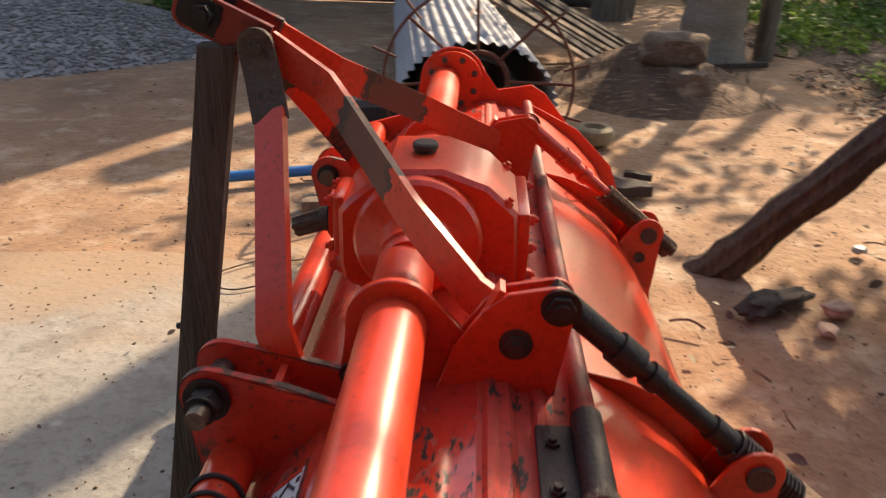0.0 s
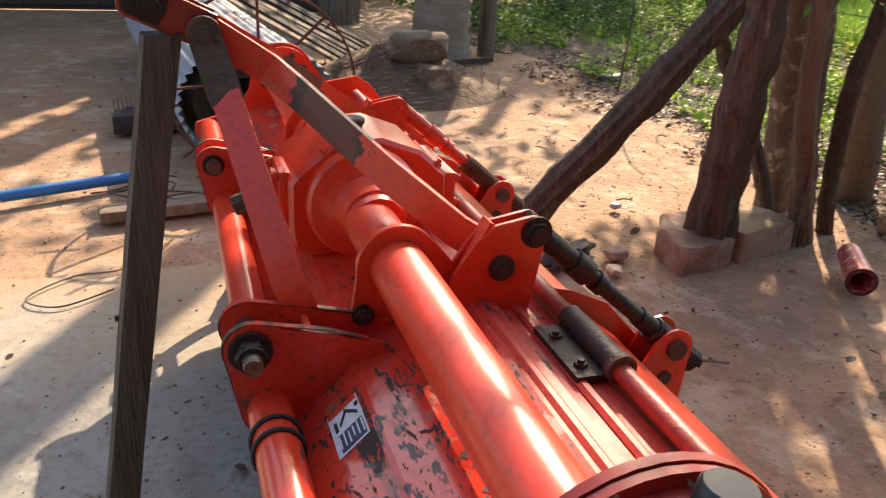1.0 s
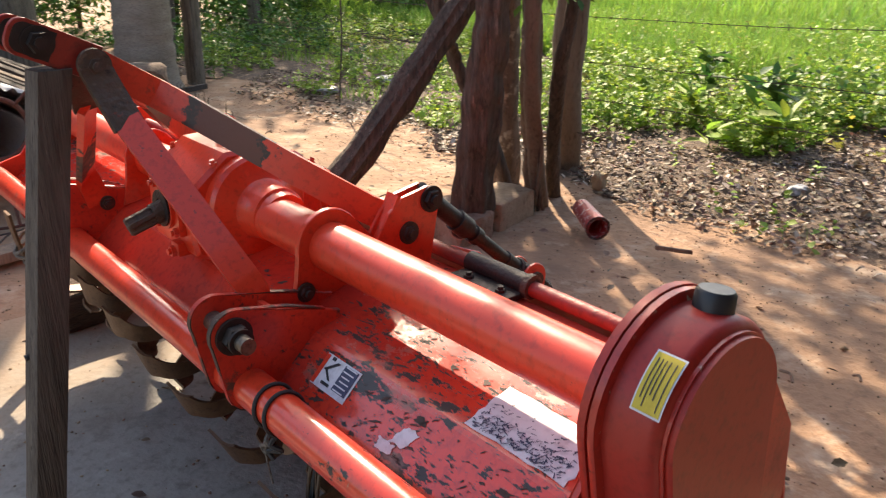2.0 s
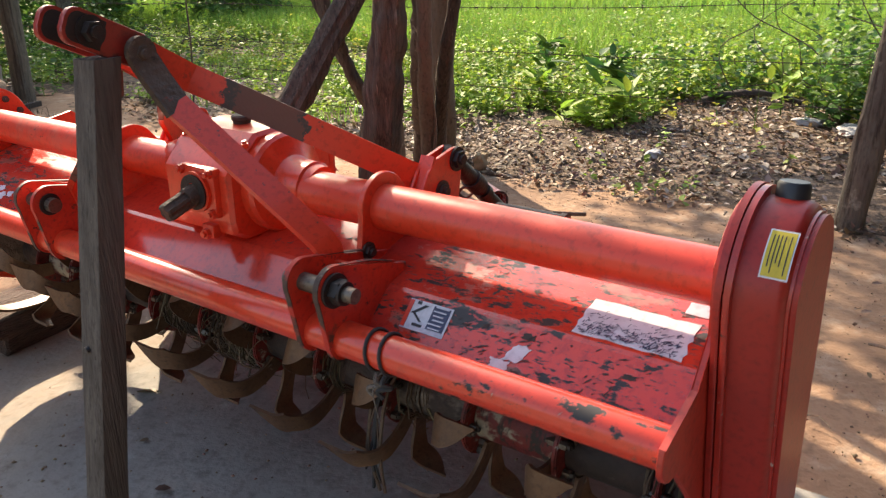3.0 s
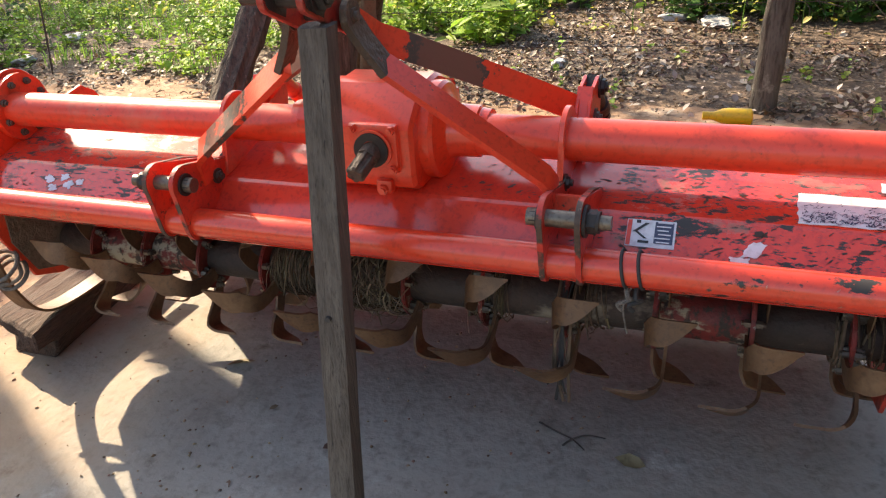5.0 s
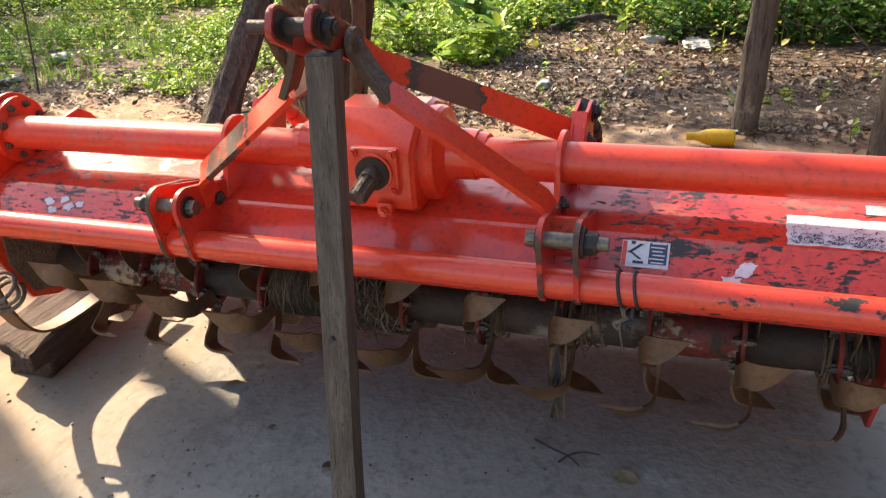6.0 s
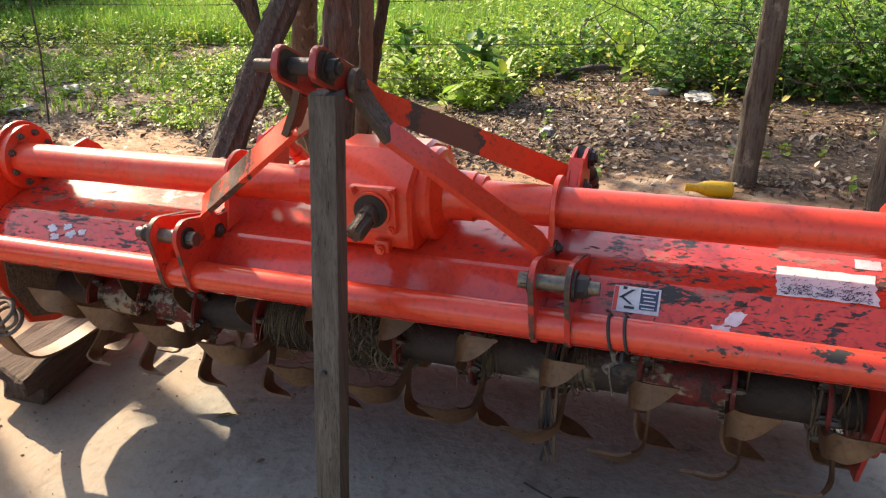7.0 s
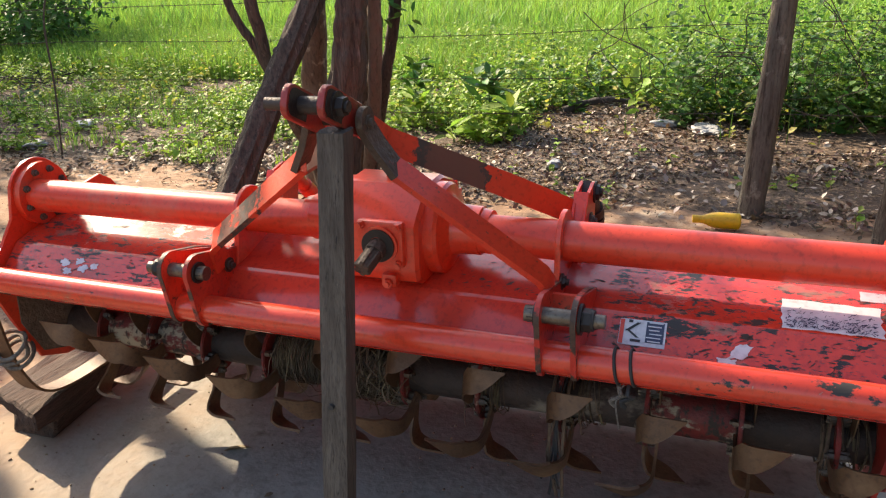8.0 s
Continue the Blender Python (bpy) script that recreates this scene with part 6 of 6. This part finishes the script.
for k in range(14):
    a = 2 * math.pi * k / 14 + 0.17
    o = Vector((math.cos(a), math.sin(a), 0))
    pts = smooth_path([Vector((0.12, 0, 5.85)), Vector((0.12, 0, 6.5)) + o * 0.9, Vector((0.12, 0, 6.4)) + o * 2.0, Vector((0.12, 0, 5.5)) + o * 2.9], 8)
    bm = B()
    for j in range(2, len(pts) - 1):
        p, dd = pts[j], (pts[j + 1] - pts[j - 1]).normalized()
        side = dd.cross(Vector((0, 0, 1))).normalized()
        for s in (-1, 1):
            for q in (0.0, 0.5):
                c = p.lerp(pts[j + 1], q)
                tip = c + side * (s * 0.55 * math.sin(math.pi * min(1, (j + 1) / len(pts)))) + dd * 0.25 - Vector((0, 0, 0.18))
                bm.faces.new([bm.verts.new(c), bm.verts.new(c + dd * 0.05), bm.verts.new(tip)])
    sweep(bm, pts, (0.025, 0.006), 5)
    part("frond", bm, leaf_green, palm)
for x, y, r, lean, sd in ((1.45, 7.9, 0.24, 0.0, 61.0), (2.44, 5.74, 0.085, 0.07, 67.0), (0.55, 8.3, 0.12, 0.0, 71.0), (4.6, 8.6, 0.09, -0.03, 73.0)):
    far_tree = thing("tree", "far tree trunk with rough grey bark", "tree", at=(x, y, 0))
    # the lean bends one trunk above view to move its shadow
    part("trunk", sweep(B(), [(lean * max(0, z - 1.2) * 1.5, 0, z) for z in np.linspace(-0.1, 4.2, 16)], (r, r * 0.7), 14, 0.2, 3, sd), bark_pale, far_tree)
    # crowns out of view, placed to shade the ground behind the yard
    crown(far_tree, [(x + 0.5, y + 0.6, 3.0, 1.1), (x - 0.6, y + 0.9, 3.2, 1.0), (x + 0.2, y + 1.5, 2.9, 1.0)] + ([(x + 1.5, y + 2.0, 3.2, 1.1), (x + 0.8, y + 2.6, 3.4, 1.1)] if r > 0.2 else []), 120, 0.18, leaf_green, int(sd))

# unseen tree, added so its crown shades the back ground and field
big = thing("tree", "unseen leafy tree added to shade the ground behind the yard", "tree", at=(7.2, 11.8, 0))
part("trunk", sweep(B(), [(0, 0, z) for z in np.linspace(-0.1, 4.0, 16)], (0.28, 0.18), 16, 0.2, 3, 81.0), bark_pale, big)
crown(big, [(7.0, 11.5, 4.6, 1.7), (5.6, 11.0, 4.4, 1.4), (8.6, 12.0, 4.6, 1.6), (6.6, 13.0, 4.8, 1.6), (4.6, 12.4, 4.4, 1.3)], 520, 0.22, leaf_green, 81)
crown(big, [(3.6, 11.4, 3.3, 1.2), (4.3, 12.2, 3.5, 1.2), (3.2, 12.3, 3.4, 1.1), (2.7, 10.9, 3.3, 0.9)], 230, 0.2, leaf_green, 83)
crown(big, [(12.5, 15.5, 4.6, 2.4), (14.5, 17.5, 4.8, 2.4), (11.0, 14.5, 4.5, 1.8)], 330, 0.30, leaf_green, 82)
for k in range(9):
    x, y = 2.2 + 0.95 * k, 10.2 + 1.0 * math.sin(k * 1.7)
    bush = thing("bush", "dark dense bush at the back of the yard", "bush", "back bushes", at=(x, y, 0))
    crown(bush, [(x, y, 0.75, 0.95), (x + 0.4, y + 0.3, 1.4, 0.8), (x - 0.4, y - 0.1, 0.35, 0.7)], 420, 0.13, leaf_green, 200 + k)
    part("stem", sweep(B(), [(0, 0, -0.05), (0.03, 0.02, 0.6), (0.0, 0.1, 1.3)], (0.04, 0.02), 8, 0.2), bark_dark, bush)

# unseen dark house and porch roof, added to block sky light from behind
house = thing("house", "unseen dark house added to block sky light behind the pad", "house", at=(0.0, -4.6, 0))
part("wall", box(B(), (0.0, 0.0, 2.2), (16.0, 0.2, 4.4)), wall_mat, house)
part("wall", box(B(), (-8.0, -2.5, 2.2), (0.2, 4.8, 4.4)), wall_mat, house)
part("roof", box(B(), (0.0, -1.2, 5.0), (17.0, 5.2, 0.12), pose(0, 0, 0, -14, 0, 0)), rust_iron, house, "rusty sheet roof")
part("porch_roof", box(B(), (3.2, 1.35, 3.0), (9.6, 2.7, 0.05), pose(0, 0, 0, -8, 0, 0)), rust_iron, house, "unseen roof added to block sky light")
for x in (-1.3, 3.0):
    part("porch_post", box(B(), (x, 2.45, 1.4), (0.10, 0.10, 2.8), None, 0.008), wall_mat, house)
# shed wall, bamboo fence, gravel
bm = B()
box(bm, (-2.90, 8.6, 2.5), (8.6, 0.16, 5.0))
shed = solid("shed", bm, wall_mat, "tall dark old wooden shed standing in shade", "shed", smooth=False)
for k in range(56):
    bo = part("board", box(B(), (-7.1 + 0.152 * k, 8.50, 2.4 + 0.03 * noise.noise((k, 0, 0))), (0.142, 0.03, 4.7), None, 0.004), wall_mat, shed)
part("roof", box(B(), (-2.95, 9.4, 5.2), (8.7, 3.4, 0.06), pose(0, 0, 0, 8, 0, 0)), rust_iron, shed, "rusty sheet roof")
pf = thing("bamboo_fence", "low yellowish bamboo fence behind the gravel", "fence", at=(-4.4, 6.6, 0))
for k in range(26):
    part("slat", tube(B(), (-1.6 + 0.11 * k, 0.02 * noise.noise((k, 3, 0)), -0.02), (-1.6 + 0.11 * k, 0.02, 0.62 + 0.05 * noise.noise((k, 1, 0))), 0.018, n=8), bamboo, pf)
for z in (0.18, 0.48):
    part("rail", tube(B(), (-1.7, 0.03, z), (1.25, 0.03, z), 0.02, n=8), bamboo, pf)

bm = B()
gv = []
for j in range(G + 1):
    row = []
    for i in range(G + 1):
        u, w = -1.1 + 2.2 * i / G, -1.1 + 2.2 * j / G
        h = 0.46 * max(-0.1, 1 - math.hypot(u, w) ** 1.4) * (1 + 0.3 * noise.noise((u * 2, w * 2, 7)))
        row.append(bm.verts.new((-3.62 + 1.40 * u, 5.55 + 1.4 * w, h - 0.02)))
    gv.append(row)
for j in range(G):
    for i in range(G):
        bm.faces.new((gv[j][i], gv[j][i + 1], gv[j + 1][i + 1], gv[j + 1][i]))
solid("gravel_mound", bm, gravel_mat, "mound of grey crushed gravel", "gravel", kind="stuff", angle=80)
r = np.random.default_rng(21)
u = r.uniform(-1.08, 1.08, 16000)
w = r.uniform(-1.08, 1.0, 16000)
h = np.array([0.46 * max(-0.03, 1 - math.hypot(a, b) ** 1.4) * (1 + 0.3 * noise.noise((a * 2, b * 2, 7))) for a, b in zip(u, w)])
keep = (np.hypot(u, w) < 1.0 + 0.08 * r.random(16000))
at = np.stack([-3.62 + 1.40 * u, 5.55 + 1.4 * w, h - 0.012], -1)[keep]
tagged(stones("loose_gravel", gravel_mat, at, r.uniform(0.008, 0.021, len(at)), 22), "loose blue-grey crushed stones on the heap", "gravel", kind="stuff")

# ---- plants and litter ----
def littered(name, n, area, size, mat, seed, label, thr=-1.0, lift=0.008, tilt=18):
    p = spread(n, *area, seed, GZ + lift)
    if thr > -1:
        p = patchy(p, 1.1, thr, seed)
    r = np.random.default_rng(seed + 1)
    p[:, 2] += r.random(len(p)) * 0.02
    return tagged(leaves(name, mat, p, r.uniform(size[0], size[1], len(p)), r.uniform(0, 6.28, len(p)), r.normal(0, tilt, len(p)), seed, 0.55, 0.12), label, "leaves", kind="stuff")


littered("leaf_litter", 34000, (2.55, 6.2, -4.0, 2.6), (0.010, 0.056), dry_leaf, 31, "thick litter of dry brown leaves under the fence", -0.12, 0.008, 24)
littered("pale_leaf_litter", 3000, (2.6, 6.2, -3.6, 2.6), (0.015, 0.070), pale_leaf, 37, "bleached dry leaves scattered under the fence", -0.1, 0.014, 30)
littered("far_leaf_litter", 10000, (2.45, 5.0, 1.7, 8.0), (0.012, 0.06), dry_leaf, 41, "dry leaves among the weeds", -0.1)
littered("yard_leaves", 160, (0.7, 2.8, -1.6, 4.0), (0.02, 0.06), dry_leaf, 43, "a few dry leaves blown over the soil", -1)
littered("pad_leaves", 26, (-1.6, 0.5, -0.4, 2.2), (0.015, 0.04), dry_leaf, 44, "a few dry leaf bits on the pad", -1, 0.02)
leaf_one = leaves("dry_leaf", dry_leaf, np.array([[-0.045, 0.60, 0.004]]), np.array([0.085]), np.array([-1.1]), np.array([4.0]), 3)
tagged(leaf_one, "curled brown dry leaf lying on the pad", "leaf")
leaf_two = leaves("dry_leaf", dry_leaf, np.array([[-0.142, -0.603, 0.004]]), np.array([0.075]), np.array([1.45]), np.array([3.0]), 5)
tagged(leaf_two, "flat brown ribbed leaf lying on the pad", "leaf")
for pts in ([(-0.052, -0.329, 0.004), (-0.078, -0.382, 0.004), (-0.094, -0.421, 0.004), (-0.125, -0.456, 0.004)], [(-0.124, -0.404, 0.005), (-0.093, -0.423, 0.005), (-0.071, -0.456, 0.005), (-0.071, -0.498, 0.005)]):
    solid("twig", sweep(B(), smooth_path(pts, 4), (0.0028, 0.0016), 5), dark_plank, "thin dark twig lying on the pad", "twig")
r = np.random.default_rng(51)
p = spread(15000, -2.6, 3.4, -1.8, 5.0, 52, GZ + 0.004)
inside = (p[:, 0] < 0.62) & (p[:, 1] < 1.4)
p = p[~inside]
tagged(stones("soil_crumbs", pebble_mat, p, r.uniform(0.0015, 0.0055, len(p)) * (1 + 1.5 * (r.random(len(p)) > 0.97)), 53), "small stones and soil crumbs on the yard", "pebbles", kind="stuff")
p = spread(9000, 2.7, 6.0, -3.0, 2.6, 57, GZ + 0.012)
tagged(stones("litter_crumbs", plank_mat, p, r.uniform(0.003, 0.012, len(p)), 58, 0.4), "bits of bark and soil among the leaf litter", "litter", kind="stuff")
p = spread(700, -1.9, 0.6, -0.5, 1.4, 54, 0.002)
tagged(stones("grit", pebble_mat, p, r.uniform(0.002, 0.006, len(p)), 55), "grit scattered on the concrete pad", "grit", kind="stuff")
bm = B()
rng = random.Random(9)
for k in range(110):
    x, y = rng.uniform(0.7, 5.6), rng.uniform(-2.5, 5.5)
    a, L = rng.uniform(0, 6.3), rng.uniform(0.03, 0.12) if x < 2.7 else rng.uniform(0.05, 0.35)
    z = 0.004
    sweep(bm, smooth_path([(x, y, z), (x + L * 0.5 * math.cos(a), y + L * 0.5 * math.sin(a), z + 0.01), (x + L * math.cos(a + 0.3), y + L * math.sin(a + 0.3), z)], 3), rng.uniform(0.0015, 0.005), 4)
solid("twigs", bm, plank_mat, "dry twigs scattered over the soil", "twigs", kind="stuff", smooth=False)
for x, y, s, t in ((4.78, -0.48, 0.20, 20), (4.95, -0.15, 0.12, 80), (3.9, 4.75, 0.14, 30), (3.1, 4.5, 0.10, 10), (3.6, 2.9, 0.07, 50), (3.45, 0.4, 0.07, 0)):
    lump("plastic_scrap", cloth_white, (x, y, 0.02), (s, s * 0.6, 0.03), t, "crumpled dirty white plastic scrap among leaves", "plastic", x * 7, 0.5)


def weeds(name, n, area, height, size, mat, seed, label, thr=-0.2, per=9, scale=0.7):
    """Low leafy plants: thin stems with leaves up them."""
    base = patchy(spread(n, *area, seed, GZ), scale, thr, seed)
    r = np.random.default_rng(seed + 7003)
    m = len(base)
    h = r.uniform(height[0], height[1], m)
    lean = r.normal(0, 0.25, (m, 2))
    at, sz, yw, tl = [], [], [], []
    for q in range(per):
        f = (q + 1) / per
        pos = base + np.stack([lean[:, 0] * h * f, lean[:, 1] * h * f, h * f], -1)
        at.append(pos + r.normal(0, 0.012, (m, 3)))
        sz.append(r.uniform(size[0], size[1], m) * (1.15 - 0.5 * f))
        yw.append(r.uniform(0, 6.28, m))
        tl.append(r.uniform(-25, 45, m))
    ob = leaves(name, mat, np.concatenate(at), np.concatenate(sz), np.concatenate(yw), np.concatenate(tl), seed, 0.78)
    st = base.copy()
    tagged(ob, label, "weeds", kind="stuff")
    sob = blades(name + "_stems", leaf_green, st, h, seed + 1, 0.0025, 0.3)
    tagged(sob, "thin green stems of the weeds", "stems", kind="stuff")
    return ob


weeds("weeds_by_fence", 5200, (5.3, 10.0, -5.0, 3.4), (0.06, 0.44), (0.025, 0.105), leaf_bright, 61, "bright green leafy weeds behind the fence", -0.22, 8, 1.3)
weeds("weeds_at_litter_edge", 1300, (3.7, 5.6, 0.9, 3.6), (0.05, 0.34), (0.025, 0.09), leaf_bright, 64, "green weeds growing over the edge of the leaf litter", -0.05, 7, 1.2)
weeds("dark_weeds_by_fence", 1100, (5.2, 8.0, -5.0, 1.6), (0.12, 0.55), (0.035, 0.11), leaf_green, 62, "dark green leafy weeds behind the fence", 0.0, 9, 1.1)
weeds("yellowed_weeds", 1300, (4.4, 9.0, -4.0, 7.0), (0.06, 0.42), (0.025, 0.075), leaf_yellow, 63, "yellowed weed leaves among the green", -0.1, 5, 0.9)
weeds("low_weeds", 6000, (2.95, 9.0, 2.0, 9.5), (0.03, 0.24), (0.02, 0.07), leaf_bright, 67, "low green weeds on dry ground", 0.0, 8, 1.4)
weeds("sunlit_weeds", 3600, (5.6, 11.0, 2.8, 10.0), (0.06, 0.34), (0.025, 0.085), leaf_bright, 65, "sunlit yellow-green weeds at the edge of the field", -0.12, 8, 0.8)
weeds("shrub_on_fence", 820, (4.9, 6.4, -4.0, -0.1), (0.20, 1.0), (0.03, 0.10), leaf_green, 71, "dark leafy shrub grown through the wire fence", -0.15, 16, 1.2)
weeds("weeds_by_mound", 700, (2.6, 5.5, 5.6, 11.0), (0.10, 0.55), (0.04, 0.09), leaf_green, 73, "green weeds beyond the earth mound", -0.15)
weeds("seedlings", 60, (2.6, 4.0, -2.5, 2.4), (0.05, 0.16), (0.03, 0.06), leaf_bright, 79, "small green seedlings among dry leaves", -0.1, 6)
weeds("weeds_far_left", 260, (-5.5, -3.0, 6.8, 8.2), (0.05, 0.2), (0.04, 0.08), leaf_green, 83, "weeds beside the bamboo fence", -0.3)
for x, y, h, n, sd in ((4.25, 0.95, 0.24, 26, 1), (4.55, 1.18, 0.46, 40, 2), (4.0, 1.30, 0.14, 10, 3), (4.55, 1.78, 0.24, 20, 4), (5.1, 2.05, 0.46, 34, 5), (5.2, 0.1, 0.3, 16, 6)):
    plant = thing("broadleaf_plant", "low plant with long glossy green leaves" if sd not in (2, 5) else "dark leafy plant behind the litter", "plant", at=(x, y, 0))
    r = np.random.default_rng(sd)
    z = r.uniform(0.25, 1, n) * h
    at = np.stack([r.normal(0, 0.04, n), r.normal(0, 0.04, n), z], -1)
    ob = leaves("foliage", leaf_green if sd in (2, 5) else leaf_bright, at, r.uniform(0.12, 0.24, n), r.uniform(0, 6.28, n), r.uniform(-15, 50, n), sd, 0.38)
    ob.parent = plant
    part("stalk", sweep(B(), smooth_path([(0, 0, -0.02), (0.01, 0.01, h * 0.5), (-0.01, 0.02, h)], 4), (0.007, 0.004), 6), leaf_green, plant)
branch_pts = smooth_path([(5.35, 0.75, 0.02), (5.45, 0.5, 0.09), (5.5, 0.3, 0.10), (5.62, 0.05, 0.03)], 6)
solid("dead_branch", sweep(B(), branch_pts, (0.035, 0.02), 10, 0.5, 2, 3.3), dark_plank, "black rotten branch lying on leaf litter", "branch")
bm = B()
rng = random.Random(31)
for k in range(80):
    x, y = rng.uniform(4.9, 6.6), rng.uniform(6.9, 9.0)
    a, q, h = rng.uniform(0, 6.3), rng.uniform(0.2, 0.8), rng.uniform(0.0, 0.16)
    sweep(bm, [(x, y, h), (x + q * 0.5 * math.cos(a), y + q * 0.5 * math.sin(a), h + rng.uniform(-0.05, 0.15)), (x + q * math.cos(a + 0.2), y + q * math.sin(a + 0.2), max(0.0, h - 0.1))], rng.uniform(0.002, 0.008), 5)
solid("brush_pile", bm, dark_plank, "pile of dark dry brushwood among the weeds", "brushwood", kind="stuff", smooth=False)
# vines hanging on the fence
bm = B()
rng = random.Random(14)
for k in range(46):
    y0 = rng.uniform(-3.6, 0.1)
    x0 = 4.3 + rng.uniform(0, 1.6)
    p = [Vector((x0, y0, rng.uniform(0, 0.2)))]
    for j in range(6):
        p.append(p[-1] + Vector((rng.uniform(-0.1, 0.1), rng.uniform(-0.28, 0.28), rng.uniform(0.0, 0.3))))
    sweep(bm, smooth_path(p, 4), rng.uniform(0.002, 0.005), 4)
solid("vine_stems", bm, bark_dark, "thin brown vine stems tangled on the fence", "vines", kind="stuff", smooth=False)

# darker leaf mould under the litter, turf of the field, both lying on the soil
def ground_patch(name, x0, x1, y0, y1, z, mat, label, wob, cells=90):
    bm = B()
    rows = []
    for j in range(cells + 1):
        row = []
        for i in range(cells + 1):
            x, y = x0 + (x1 - x0) * (i / cells) ** 1.6, y0 + (y1 - y0) * j / cells
            e = wob * noise.noise((y * 0.9, 3, z * 50)) + wob * 0.5 * noise.noise((y * 2.7, 7, 1))
            x += e * max(0, 1 - 4 * i / cells)
            edge = i in (0, cells) or j in (0, cells)
            inner = min(1.0, min(i, cells - i, j, cells - j) * 0.055)
            row.append(bm.verts.new((x, y, z + 0.012 * noise.noise((x * 2, y * 2, 3)) + (1 - inner) * (0.034 * noise.noise((x * 4, y * 4, 9)) + 0.016 * noise.noise((x * 15, y * 15, 5)) - 0.026) - (0.05 if edge else 0))))
        rows.append(row)
    for a, b in zip(rows, rows[1:]):
        for k in range(cells):
            bm.faces.new((a[k], a[k + 1], b[k + 1], b[k]))
    return solid(name, bm, mat, label, "ground", kind="structure", angle=80)


# runs on beneath the weeds to darken the shaded gaps between them
ground_patch("leaf_mould", 2.75, 9.0, -5, 9.5, -0.004, mould, "leaf mould under fence and weeds, darkened for shade", 0.45)
ground_patch("turf", 8.4, 150, -90, 150, 0.05, turf, "green turf of the field reaching the horizon", 0.5, 60)

# field of grass beyond the fence
def field(name, n, area, hmin, hmax, width, seed, label):
    p = spread(n, *area, seed, GZ)
    r = np.random.default_rng(seed + 7004)
    return tagged(blades(name, grass_mat, p, r.uniform(hmin, hmax, n), seed, width, 0.6), label, "grass", kind="stuff")


field("grass_near", 110000, (6.6, 12, -6, 14), 0.08, 0.46, 0.0055, 91, "bright green grass in the sunlit field")
field("grass_middle", 110000, (11, 26, -12, 30), 0.25, 0.65, 0.012, 93, "tall bright grass further out in the field")
field("grass_far", 60000, (26, 75, -40, 75), 0.35, 0.8, 0.05, 95, "far grass of the field")
p = patchy(spread(9000, 3.0, 5.4, 2.2, 9.5, 97, GZ), 0.9, 0.0, 97)
r = np.random.default_rng(97)
tagged(blades("verge_grass", grass_mat, p, r.uniform(0.04, 0.16, len(p)), 98, 0.004, 0.9), "short grass along the verge", "grass", kind="stuff")
p = spread(160, 0.6, 1.95, 3.9, 5.2, 99, 0.0)
p[:, 2] = [0.31 * max(0, 1 - math.hypot((a - 1.28) / 0.78, (b - 4.50) / 0.85) ** 1.3) for a, b in p[:, :2]]
tagged(blades("mound_straw", straw_mat, p, r.uniform(0.04, 0.12, 160), 100, 0.003, 1.4), "dry straw on the mound", "straw", kind="stuff")
